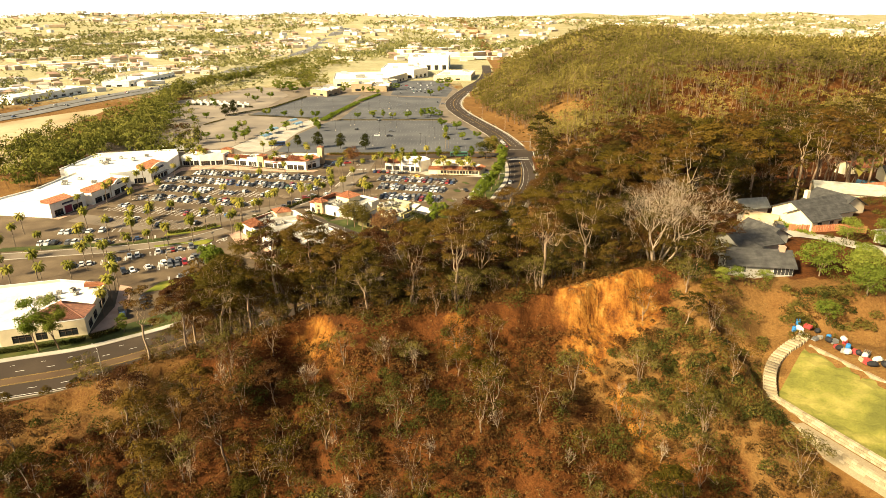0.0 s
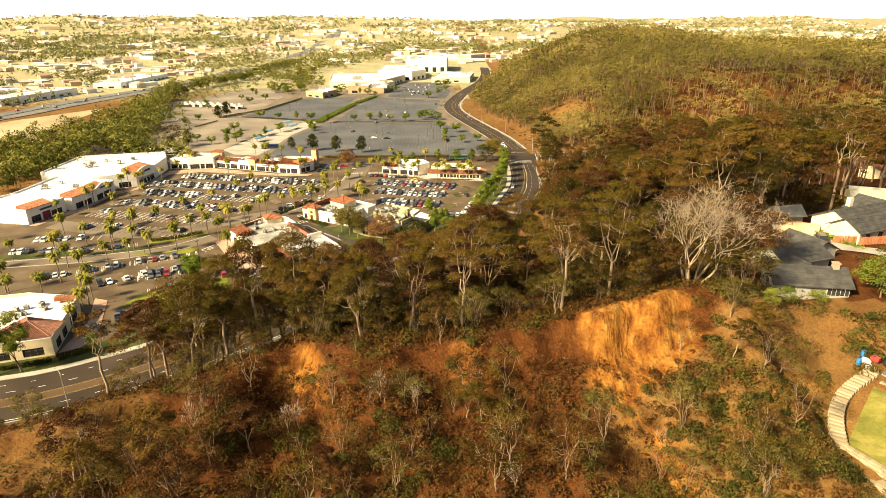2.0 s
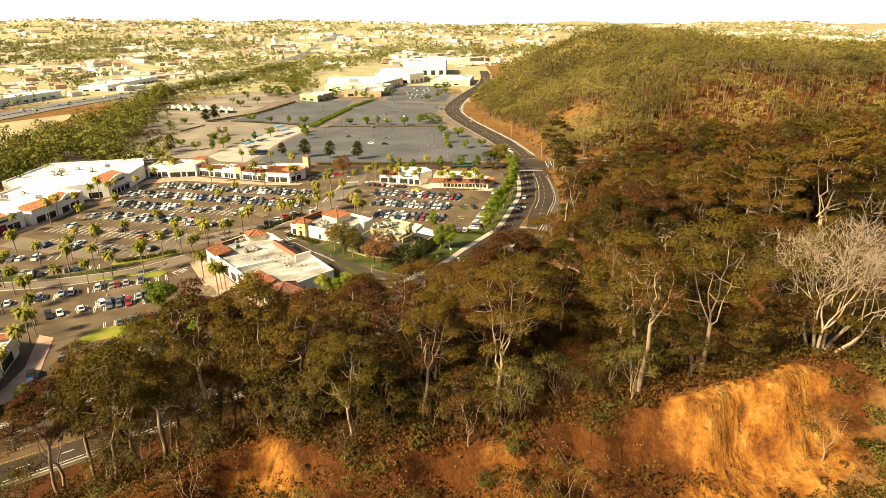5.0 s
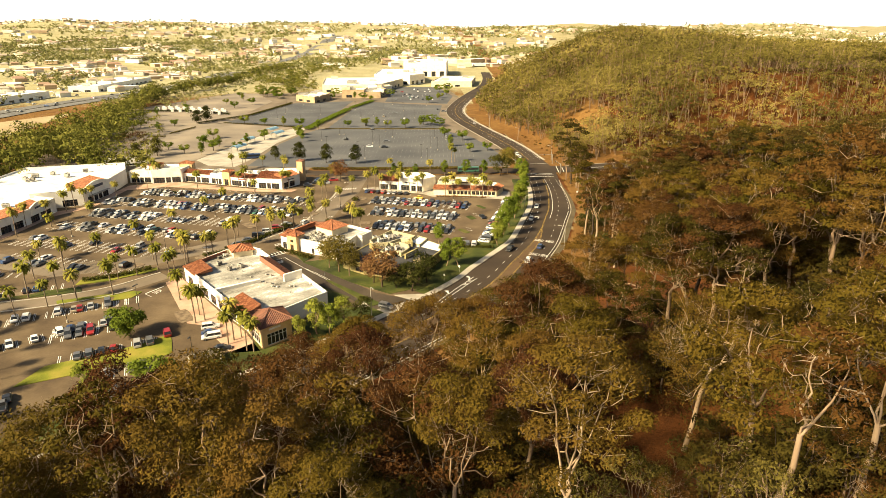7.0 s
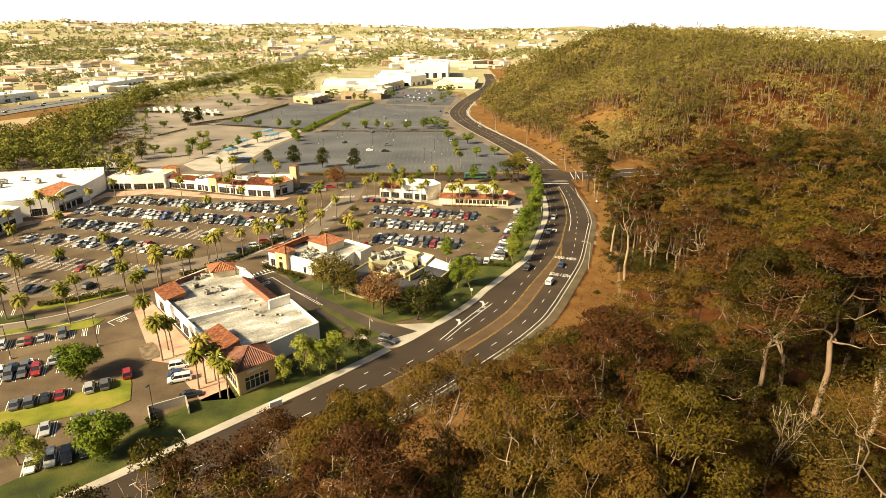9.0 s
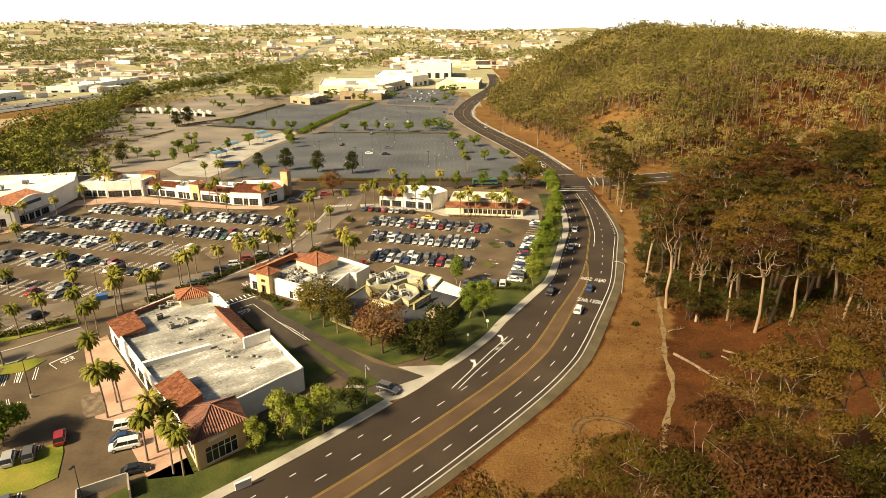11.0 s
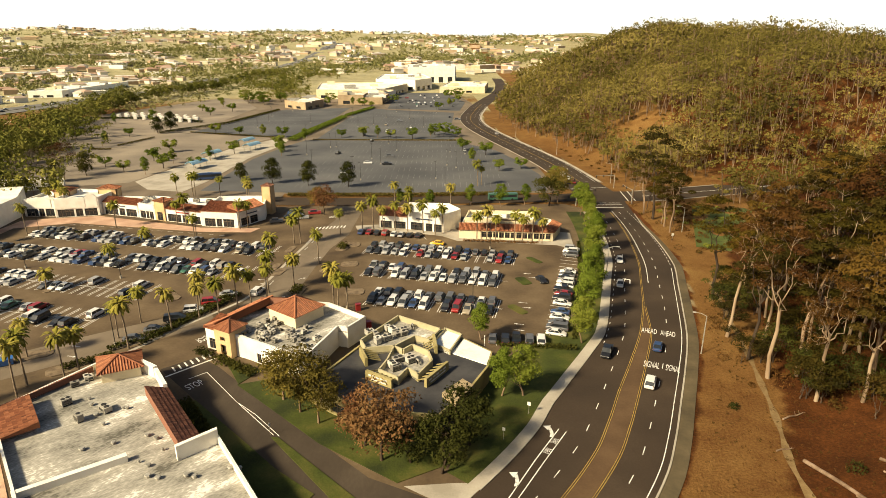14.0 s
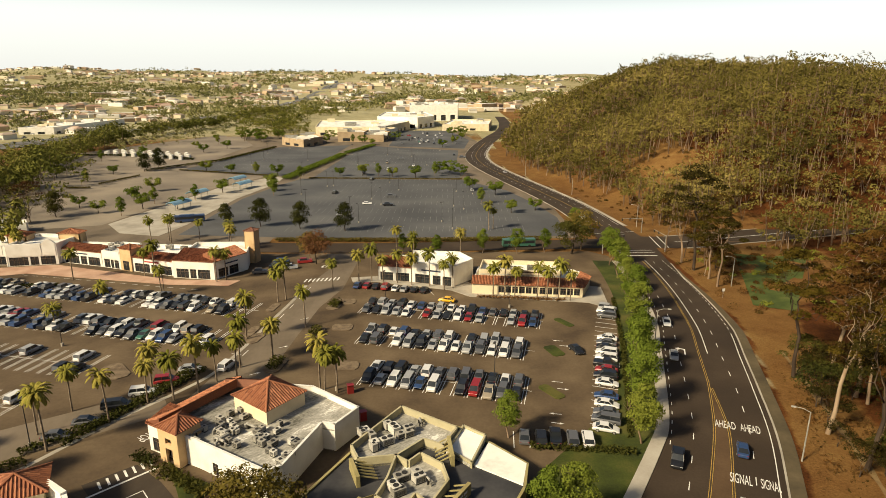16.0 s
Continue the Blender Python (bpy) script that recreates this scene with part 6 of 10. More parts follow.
for k in range(26):
    u = k / 25
    x, y = 62.0 + 9.6 * u - 1.6 * math.sin(math.pi * u), -105.6 + 9.6 * u + 1.4 * math.sin(math.pi * u)
    g = Geo()
    g.box(-0.95, -0.24, -0.8, 0.95, 0.24, 0.16)
    ob = part("step", bpy.data.meshes.get("stair_step") or g.done("stair_step", [STONE]), None, stairs)
    ob.matrix_basis = pose(x, y, 31.6 + 5.4 * u, 0, 0, -45 + 32 * (0.5 - u))
g = Geo()
for i in range(24):
    for j in range(12):
        x, y = ter_pt(0.9 + j, -4.0 + 0.0 * j + i * 1.5)
g = Geo()
NI, NJ = 26, 12
for i in range(NI):
    for j in range(NJ):
        w = 0.8 + j * 10.9 / (NJ - 1)
        q = -0.2 - 0.33 * w + i * 1.5
        x, y = ter_pt(w, q)
        g.v.append((x, y, 31.35 + 4.75 * float(sstep(0.5, 11.5, np.array(w))) + 0.12 * math.sin(i * 1.7 + j * 2.3)))
for i in range(NI - 1):
    for j in range(NJ - 1):
        a = i * NJ + j
        g.f.append((a, a + NJ, a + NJ + 1, a + 1))
        g.m.append(0)
solo("terrace_lawn", g, [mat("yellow_green_lawn", [(0.2, (0.085, 0.085, 0.016)), (0.5, (0.135, 0.128, 0.024)), (0.85, (0.22, 0.185, 0.05))], 0.25, 3.0, 0.95, 0.6)], "yellow-green terrace lawn in patches", "lawn", "structure")
GOODS = [("blue_barrel", (0.03, 0.2, 0.5)), ("white_sack", (0.65, 0.62, 0.55)), ("red_crate", (0.4, 0.05, 0.05)), ("grey_crate", (0.25, 0.25, 0.24)), ("dark_tarp", (0.02, 0.02, 0.022)), ("tan_crate", (0.45, 0.36, 0.24))]
GM = [mat(n, [(0.2, tuple(0.8 * v for v in c)), (0.8, c)], 1.0, 5.0, 0.7, 0.1) for n, c in GOODS]
r = random.Random(12)
for k in range(44):
    i = r.randrange(6) if k > 6 else (0, 0, 1, 2, 1, 4, 5)[k]
    x, y = ter_pt(13.2 + r.uniform(0, 4.5), -8.5 + k * 0.5)
    g = Geo()
    s = r.uniform(0.35, 0.8)
    if i == 0:
        g.tube([(0, 0, 0), (0, 0, 0.1), (0, 0, 0.9), (0, 0, 1.0)], [0.33, 0.38, 0.38, 0.33], 10)
    elif i in (1, 4):
        g.tube([(-s, 0, 0.35), (-s * 0.4, 0, 0.5), (s * 0.5, 0.1, 0.45), (s, 0, 0.3)], [0.25, 0.5, 0.48, 0.2], 7)
    else:
        g.box(-s, -s * 0.7, 0, s, s * 0.7, 0.12)
        for c in range(4):
            g.box(-s, -s * 0.7 + c * s * 0.36, 0.12, s, -s * 0.7 + c * s * 0.36 + 0.06, s)
    ob = solo(("barrel", "sack", "crate", "crate", "tarpaulin", "crate")[i], g, [GM[i]], ("blue plastic barrel in the yard", "lumpy white sack in the yard", "dark red slatted crate in the yard", "grey slatted crate in the yard", "crumpled dark tarpaulin in the yard", "tan slatted crate in the yard")[i], ("barrel", "sack", "crate", "crate", "tarpaulin", "crate")[i], group="stored goods")
    ob.matrix_world = pose(x, y, hz(x, y), 0, 0, r.uniform(0, 180))

# ---------------------------------------------------------------- the mall and far buildings
for poly, h, m, lab in (
    ([(-134, 594), (-109.7, 570), (-98, 604), (-118, 650)], 7, TAN_DULL, "tan flat-roofed store far across the lots"),
    ([(-86, 622), (-60, 621), (-58, 652), (-85, 654)], 9.5, TAN_DULL, "brown entrance block of the mall"),
    ([(-59.5, 622), (-41, 621.5), (-36, 668), (-57.5, 668)], 7, TAN_DULL, "tan flat-roofed store at the mall"),
    ([(-118, 688), (-94, 684), (-45, 690), (-18, 784), (-30, 812), (-130, 802)], 10, CREAM, "cream flat-roofed mall wing"),
    ([(-84, 656), (-40, 672), (-30, 700), (-92, 682)], 8, STUCCO, "low white roof between the mall wings"),
    ([(-60, 815), (-8, 790), (14, 830), (4, 925), (-56, 935)], 14, STUCCO, "white flat-roofed mall block"),
    ([(-20, 950), (52, 950), (60, 1060), (-22, 1070)], 23, STUCCO, "tall white department store of the mall"),
    ([(22, 760), (78, 757), (92, 850), (40, 860)], 8, CREAM, "cream store beside the mall"),
    ([(-440, 700), (-405, 705), (-400, 860), (-450, 850)], 8, STUCCO, "long white store beyond the freeway"),
    ([(-560, 560), (-500, 640), (-520, 655), (-585, 575)], 7, STUCCO, "white store beyond the freeway"),
    ([(-450, 520), (-430, 640), (-462, 650), (-485, 530)], 8, STUCCO, "long white store beyond the freeway"),
    ([(-190, 246), (-160, 252), (-164, 258), (-196, 252)], 4, STUCCO, "low white wall building behind the store"),
):
    b_ = thing("mall_building", lab, "building")
    zb = min(hz(x, y) for x, y in poly)
    n = len(poly)
    for k in range(n):
        a, c = poly[k], poly[(k + 1) % n]
        L = math.dist(a, c)
        step = 14.0
        holes = [(q + 2, q + 9, 0.5, 0.38 * h) for q in np.arange(3, L - 12, step)] if L > 20 else []
        part("wall", wall_mesh(a, c, zb - 2, zb + h, 0.5, [(u0, u1, v0 + 2, v1 + 2) for u0, u1, v0, v1 in holes]), m, b_)
        for u0, u1, v0, v1 in holes:
            M, _l = edge_frame(a, c, zb)
            part("window", Geo_box(M, u0, u1, v0, v1, 0.2, 0.3), GLASS, b_)
    g = Geo()
    g.prism([tuple(np.array(p) * 0.995 + np.mean(poly, 0) * 0.005) for p in poly], zb + h - 1.4, zb + h - 1.0)
    part("flat_roof", g, ROOF_WHITE, b_)
    rb = random.Random(int(h * 10 + n))
    cx, cy = np.mean(poly, 0)
    for _ in range(7 if h > 6 else 0):
        p = np.array(poly[rb.randrange(n)]) * (q := rb.uniform(0.1, 0.75)) + np.array([cx, cy]) * (1 - q)
        g = Geo()
        g.box(-rb.uniform(2, 7), -rb.uniform(2, 5), -1.0, rb.uniform(2, 7), rb.uniform(2, 5), rb.uniform(0.8, 3.0), pose(p[0], p[1], zb + h - 0.2, 0, 0, 10))
        part("roof_box", g, rb.choice((STUCCO, CREAM, METAL)), b_)


# ---------------------------------------------------------------- vegetation
def foliage(name, stops, source="object", fine=1.2, mixfine=0.4, scale=0.3):
    m = mat(name, stops, scale, fine, 0.75, 0.0, source=source, mixfine=mixfine, spec=0.05)
    nt = m.node_tree
    b = nt.nodes["Principled BSDF"]
    t = nt.nodes.new("ShaderNodeBsdfTranslucent")
    mix = nt.nodes.new("ShaderNodeMixShader")
    mix.inputs[0].default_value = 0.12
    col = b.inputs["Base Color"].links[0].from_socket
    nt.links.new(col, t.inputs["Color"])
    out = nt.nodes["Material Output"]
    nt.links.new(b.outputs[0], mix.inputs[1])
    nt.links.new(t.outputs[0], mix.inputs[2])
    nt.links.new(mix.outputs[0], out.inputs["Surface"])
    return m


EUC_STOPS = [(0.05, (0.016, 0.013, 0.003)), (0.22, (0.042, 0.033, 0.004)), (0.42, (0.074, 0.050, 0.007)), (0.56, (0.098, 0.056, 0.011)), (0.68, (0.070, 0.034, 0.008)), (0.85, (0.050, 0.020, 0.007)), (1.0, (0.030, 0.010, 0.005))]
EUC = foliage("eucalyptus_leaves", EUC_STOPS, fine=0.35, mixfine=0.25)
# darker copy of the gum leaves: shade of the dense wood in the colour
EUC_DK = foliage("shade_dark_eucalyptus_leaves", [(0.1, (0.017, 0.015, 0.004)), (0.4, (0.034, 0.027, 0.005)), (0.7, (0.050, 0.035, 0.007)), (1.0, (0.058, 0.027, 0.008))], fine=0.45, mixfine=0.4)
EUC_GROVE = foliage("eucalyptus_grove", EUC_STOPS, "noise", 0.5, 0.3, 0.10)
# grove leaves darkened likewise, for the shaded gaps between crowns
EUC_VALLEY = foliage("shade_dark_eucalyptus_grove", [(0.2, (0.020, 0.017, 0.004)), (0.42, (0.043, 0.033, 0.006)), (0.62, (0.064, 0.042, 0.008)), (0.85, (0.058, 0.025, 0.007))], "noise", 0.5, 0.3, 0.10)
# gum leaves lightened and yellowed: golden haze over the hill as base colour
EUC_HAZED = foliage("hazed_eucalyptus_woods", [(0.2, (0.066, 0.056, 0.013)), (0.42, (0.115, 0.096, 0.023)), (0.58, (0.172, 0.138, 0.036)), (0.8, (0.245, 0.19, 0.060))], "noise", 0.12, 0.35, 0.018)
GREEN = foliage("green_tree_leaves", [(0.15, (0.075, 0.105, 0.012)), (0.5, (0.12, 0.155, 0.02)), (0.9, (0.18, 0.19, 0.03))])
DKGREEN = foliage("dark_green_leaves", [(0.15, (0.024, 0.027, 0.006)), (0.5, (0.042, 0.044, 0.009)), (0.9, (0.07, 0.064, 0.013))])
RUST = foliage("rust_leaves", [(0.15, (0.10, 0.045, 0.02)), (0.5, (0.15, 0.07, 0.03)), (0.9, (0.17, 0.10, 0.04))])
OLIVE_L = foliage("olive_leaves", [(0.15, (0.052, 0.044, 0.010)), (0.5, (0.085, 0.068, 0.015)), (0.9, (0.12, 0.094, 0.024))])
SHRUB = foliage("dry_shrubs", [(0.0, (0.024, 0.022, 0.005)), (0.35, (0.055, 0.036, 0.009)), (0.65, (0.10, 0.046, 0.013)), (1.0, (0.15, 0.080, 0.026))], "noise", 0.8, 0.4, 0.12)
# far leaves far paler than real foliage, with aerial haze mixed into the colour
SUBURB_HAZED = foliage("suburb_trees", [(0.0, (0.070, 0.078, 0.026)), (0.4, (0.14, 0.142, 0.05)), (0.7, (0.24, 0.22, 0.085)), (1.0, (0.34, 0.30, 0.13))], "noise", 0.05, 0.5, 0.006)
PALM_L = foliage("palm_fronds", [(0.15, (0.11, 0.11, 0.016)), (0.5, (0.19, 0.18, 0.03)), (0.9, (0.30, 0.24, 0.055))])
BARK_PALE = mat("cream_bark", [(0.15, (0.19, 0.13, 0.08)), (0.5, (0.255, 0.18, 0.115)), (0.85, (0.35, 0.265, 0.18))], 0.6, 3.0, 0.9, 0.3, stretch=(1, 1, 0.25))
BARK = mat("pale_bark", [(0.15, (0.09, 0.055, 0.034)), (0.5, (0.20, 0.135, 0.085)), (0.85, (0.30, 0.215, 0.15))], 0.6, 3.0, 0.9, 0.3, stretch=(1, 1, 0.25))
BARK_DK = mat("dark_bark", [(0.15, (0.022, 0.014, 0.009)), (0.5, (0.045, 0.030, 0.020)), (0.85, (0.10, 0.07, 0.045))], 0.6, 3.0, 0.9, 0.3, stretch=(1, 1, 0.25))
BARK_DEAD = mat("bleached_dead_wood", [(0.15, (0.20, 0.14, 0.09)), (0.5, (0.32, 0.24, 0.165)), (0.85, (0.46, 0.38, 0.29))], 0.6, 3.0, 0.9, 0.2)
PALM_T = mat("palm_trunk", [(0.15, (0.10, 0.075, 0.05)), (0.5, (0.19, 0.145, 0.10)), (0.85, (0.27, 0.21, 0.15))], 0.6, 4.0, 0.9, 0.4, stretch=(1, 1, 2))


def quads(name, V, material, extra=None):
    """A mesh of loose faces from an array (n, corners, 3)."""
    V = np.asarray(V, np.float32)
    n, k = V.shape[:2]
    me = bpy.data.meshes.new(name)
    me.vertices.add(k * n)
    me.vertices.foreach_set("co", V.reshape(-1))
    me.loops.add(k * n)
    me.loops.foreach_set("vertex_index", np.arange(k * n, dtype=np.int32))
    me.polygons.add(n)
    me.polygons.foreach_set("loop_start", np.arange(0, k * n, k, dtype=np.int32))
    me.update(calc_edges=True)
    me.materials.append(material)
    return me


def sprays(rs, centres, size, aspect=0.42, droop=0.3, jitter=0.35):
    """Leaf sprays: one narrow triangle at each centre, turned at random and drooping."""
    n = len(centres)
    a = rs.normal(size=(n, 3))
    a[:, 2] = a[:, 2] * 0.6 - droop
    a /= np.linalg.norm(a, axis=1)[:, None]
    b = np.cross(a, rs.normal(size=(n, 3)))
    b /= np.linalg.norm(b, axis=1)[:, None] + 1e-9
    s = size * (1 + jitter * rs.uniform(-1, 1, n))[:, None]
    a, b = a * s * 0.5, b * s * 0.5 * aspect
    c = np.asarray(centres)
    return np.stack([c - a + b, c - a * 0.7 - b, c + a], 1)


def puffs(rs, centres, radii, per, flat=0.55, size=0.3, aspect=0.45, under=0.25, rough=0.6):
    """Rounded tufts of leaf sprays: the sprays lie along the tuft's skin, so that it is lit from above like a cushion."""
    c = np.repeat(np.asarray(centres, float), per, 0)
    r = np.repeat(np.asarray(radii, float), per)[:, None]
    n = len(c)
    d = rs.normal(size=(n, 3))
    d /= np.linalg.norm(d, axis=1)[:, None]
    low = (d[:, 2] < -under)
    d[low, 2] *= -0.7
    p = c + d * (0.58 + 0.46 * rs.rand(n)[:, None] ** 0.6) * r * np.array([1, 1, flat])
    nr = d * np.array([1, 1, 1 / flat]) / np.linalg.norm(d * np.array([1, 1, 1 / flat]), axis=1)[:, None] + rough * rs.normal(size=(n, 3)) * 0.6
    nr /= np.linalg.norm(nr, axis=1)[:, None] + 1e-9
    a = np.cross(nr, rs.normal(size=(n, 3)))
    a /= np.linalg.norm(a, axis=1)[:, None] + 1e-9
    b = np.cross(nr, a)
    k = size * rs.uniform(0.6, 1.4, n)[:, None]
    a, b = a * k * 0.5, b * k * 0.5 * aspect
    return np.stack([p - a + b, p - a * 0.6 - b, p + a], 1)


def limbs(geo, rs, p, d, length, r, depth, ends, kids=(2, 3), spread=0.55, shrink=0.68, up=0.25, sides=6):
    pts, rad, q, dd = [Vector(p)], [r], Vector(p), Vector(d).normalized()
    n = (2, 2, 3, 4, 4, 4)[depth]
    for i in range(n):
        dd = (dd + Vector(rs.normal(size=3)) * 0.13 + Vector((0, 0, up * 0.12))).normalized()
        q = q + dd * length / n
        pts.append(q.copy())
        rad.append(r * (1 - 0.42 * (i + 1) / n))
    geo.tube(pts, rad, max(3, min(sides, 2 + depth)), cap=False)
    if depth <= 0:
        ends.append((q.copy(), dd.copy()))
        return
    k = rs.randint(kids[0], kids[1] + 1)
    a0 = rs.uniform(0, 6.28)
    for i in range(k):
        side = dd.orthogonal().normalized()
        side.rotate(Matrix.Rotation(a0 + i * 6.28 / k + rs.uniform(-0.5, 0.5), 3, dd))
        nd = (dd + side * spread * rs.uniform(0.7, 1.35) + Vector((0, 0, up))).normalized()
        start = pts[-1] if i else pts[-1]
        if rs.rand() < 0.35:
            start = pts[-2]
        limbs(geo, rs, start, nd, length * shrink * rs.uniform(0.8, 1.2), rad[-1] * (0.78 if i == 0 else 0.62), depth - 1, ends, kids, spread, shrink, up, sides - 1)


TREES = {}


def bend(rs, a, b, n, sag, wob):
    """A bough from a to b that leaves level and turns upward, slightly crooked."""
    out = []
    for i in range(n + 1):
        u = i / n
        p = a.lerp(b, u)
        p.z -= sag * math.sin(math.pi * u) * (1 - 0.4 * u)
        if 0 < i < n:
            p += Vector(rs.normal(size=3)) * wob
        out.append(p)
    return out


def gum_parts(seed, h, rc, fork=0.42, pads=20, per=120, size=0.3, bare=0.0, lean=0.05, sides=7, twigs=4, low=0.3, pad=0.38):
    """Limbs and leaves of a gum tree: a bole, a few ascending limbs, and cushions of leaves on forked branches that make up a domed crown."""
    rs = np.random.RandomState(seed)
    g = Geo()
    r0 = h * 0.0106 + 0.04
    dx, dy = rs.normal(size=2) * lean * h
    f = Vector((dx * fork, dy * fork, h * fork))
    bole = [Vector((0, 0, -0.7)), Vector((dx * 0.1, dy * 0.1, h * fork * 0.35)) + Vector((*rs.normal(size=2) * 0.012 * h, 0)), Vector((dx * 0.25, dy * 0.25, h * fork * 0.7)) + Vector((*rs.normal(size=2) * 0.012 * h, 0)), f]
    g.tube(bole, [r0 * 1.25, r0, r0 * 0.9, r0 * 0.82], sides, cap=False)
    top = Vector((dx, dy, 0))
    n = rs.randint(3, 6)
    a0 = rs.uniform(0, 6.28)
    nodes = [(f, r0 * 0.5)]
    for k in range(n):
        a = a0 + k * 6.283 / n + rs.uniform(-0.4, 0.4)
        q = rc * rs.uniform(0.25, 0.6)
        e = Vector((top.x + math.cos(a) * q, top.y + math.sin(a) * q, h * rs.uniform(0.70, 0.84)))
        rk = r0 * rs.uniform(0.36, 0.54)
        bough = bend(rs, f - Vector((0, 0, 0.3)), e, 5 if sides > 5 else 3, 0.04 * h, 0.016 * h)
        nb = len(bough) - 1
        g.tube(bough, [rk * (1 - 0.62 * i / nb) for i in range(nb + 1)], max(3, sides - 2), cap=False)
        nodes += [(bough[i], rk * (0.8 - 0.5 * i / nb)) for i in range(2, nb + 1)]
    C, R_ = [], []
    for k in range(pads):
        a = k * 2.39996 + a0 + rs.uniform(-0.5, 0.5)
        if rs.rand() < low:
            q, z = rc * rs.uniform(0.6, 1.05), h * rs.uniform(0.52, 0.76)
        else:
            q = rc * math.sqrt((k + 0.5) / pads) * rs.uniform(0.85, 1.12)
            z = h * (0.96 - 0.24 * (q / rc) ** 2 + rs.uniform(-0.05, 0.03))
        r = rc * pad * rs.uniform(0.7, 1.25)
        c = Vector((top.x + math.cos(a) * q, top.y + math.sin(a) * q, z - r * 0.3))
        o, ro = min(nodes, key=lambda nd: (nd[0] - c).length + 2.5 * max(0.0, nd[0].z - c.z))
        br = bend(rs, o, c - Vector((0, 0, r * 0.25)), 4 if sides > 5 else 2, 0.02 * h, 0.012 * h)
        elbow = br[-2]
        g.tube(br, [ro + (0.025 - ro) * i / (len(br) - 1) for i in range(len(br))], 3 if sides < 6 else 4, cap=False)
        for _ in range(twigs):
            d2 = Vector((*rs.normal(size=2) * 0.75, rs.uniform(0.15, 0.9)))
            g.tube([elbow.lerp(c, rs.uniform(0.3, 1)), c + d2 * r * rs.uniform(0.6, 0.85)], [0.028, 0.012], 3, cap=False)
        if rs.rand() >= bare:
            C.append(tuple(c + Vector((0, 0, r * 0.12))))
            R_.append(r)
    return g, puffs(rs, C, R_, per, 0.58, size, 0.5, 0.2, 0.7) if per else None


def gum(seed, h, rc, bark, leaf=None, **kw):
    g, V = gum_parts(seed, h, rc, **kw)
    return g.done("gum_trunk", [bark], True), None if V is None else quads("gum_crown", V, leaf or EUC)


def bare_gum(seed, h, spread, bole, kids, depth, twigs):
    """A leafless tree of forked limbs that end in fine twigs."""
    rs = np.random.RandomState(seed)
    g, ends = Geo(), []
    limbs(g, rs, (0, 0, -0.6), (rs.normal() * 0.08, rs.normal() * 0.08, 1), h * bole, h * 0.0125 + 0.05, depth, ends, kids, spread, 0.7, 0.2, 6)
    for e, dd in ends:
        for _ in range(twigs):
            d2 = (dd + Vector(rs.normal(size=3)) * 0.5).normalized()
            g.tube([e, e + d2 * h * rs.uniform(0.04, 0.1)], [0.022, 0.01], 3, cap=False)
    k = h / max(v[2] for v in g.v)
    g.v = [(x * 0.9, y * 0.9, z * k) for x, y, z in g.v]
    return g.done("bare_trunk", [BARK_DEAD], True), None


def plant(name, meshes, at, rz, s, label, category="tree", group="", parts=("trunk", "crown"), lean=0.0):
    root = thing(name, label, category, group=group)
    root.matrix_world = pose(at[0], at[1], at[2], lean, 0, rz) @ Matrix.Diagonal((s, s, s, 1))
    for nm, me in zip(parts, meshes):
        if me is not None:
            part(nm, me, None, root)
    return root


GUMS = [gum(100 + k, 16 + 1.3 * (k % 4), 3.9 + 0.45 * (k % 3), BARK if k % 3 else BARK_DK, fork=(0.46, 0.34, 0.40)[k % 3], pads=20 + 2 * (k % 4), per=165, size=0.43, bare=0.04, twigs=2, low=0.34, pad=0.36) for k in range(9)]
GUMD = [gum(120 + k, 17 + 1.4 * (k % 4), 3.6 + 0.4 * (k % 3), (BARK_PALE, BARK, BARK_DK)[k % 3], EUC if k % 2 else EUC_DK, fork=0.5, pads=15, per=160, size=0.46, bare=0.05, twigs=2, low=0.22, pad=0.36) for k in range(6)]
FINE = [gum(100 + k, 16 + 1.2 * (k % 4), 3.8 + 0.5 * (k % 3), (BARK, BARK_PALE, BARK)[k % 3], fork=(0.46, 0.34, 0.40)[k % 3], pads=21 + 2 * (k % 4), per=430, size=0.25, bare=0.05, twigs=5, low=0.33, pad=0.35) for k in range(8)]
SLENDER = [gum(140 + k, 19, 2.9, BARK_PALE, fork=0.5, pads=12, per=160, size=0.34, bare=0.15, lean=0.03) for k in range(3)]
BARE = [bare_gum(160 + k, 14, 0.5, 0.24, (2, 3), 4, 3) for k in range(3)]


def bare_spreading(seed):
    """A bare tree of several stems that fan out from its foot into fine twigs."""
    rs = np.random.RandomState(seed)
    g, tw, ends = Geo(), Geo(), []
    for k in range(7):
        a, tilt = k * 0.9 + rs.uniform(-0.2, 0.2), (0.12, 0.4, 0.6, 0.3, 0.75, 0.5, 0.25)[k]
        limbs(g, rs, (math.cos(a) * 0.3, math.sin(a) * 0.3, -0.4), (math.cos(a) * tilt, math.sin(a) * tilt, 1), rs.uniform(5.0, 6.3), 0.26, 5, ends, (2, 3), 0.40, 0.70, 0.20, 6)
    for e, dd in ends:
        for _ in range(2):
            d2 = (dd + Vector(rs.normal(size=3)) * 0.55).normalized()
            q = e + d2 * rs.uniform(0.9, 1.8)
            tw.tube([e, q], [0.024, 0.01], 3, cap=False)
    return g.done("bare_trunk", [BARK_DEAD], True), tw.done("bare_twigs", [BARK_DEAD], True)

rs = np.random.RandomState(5)


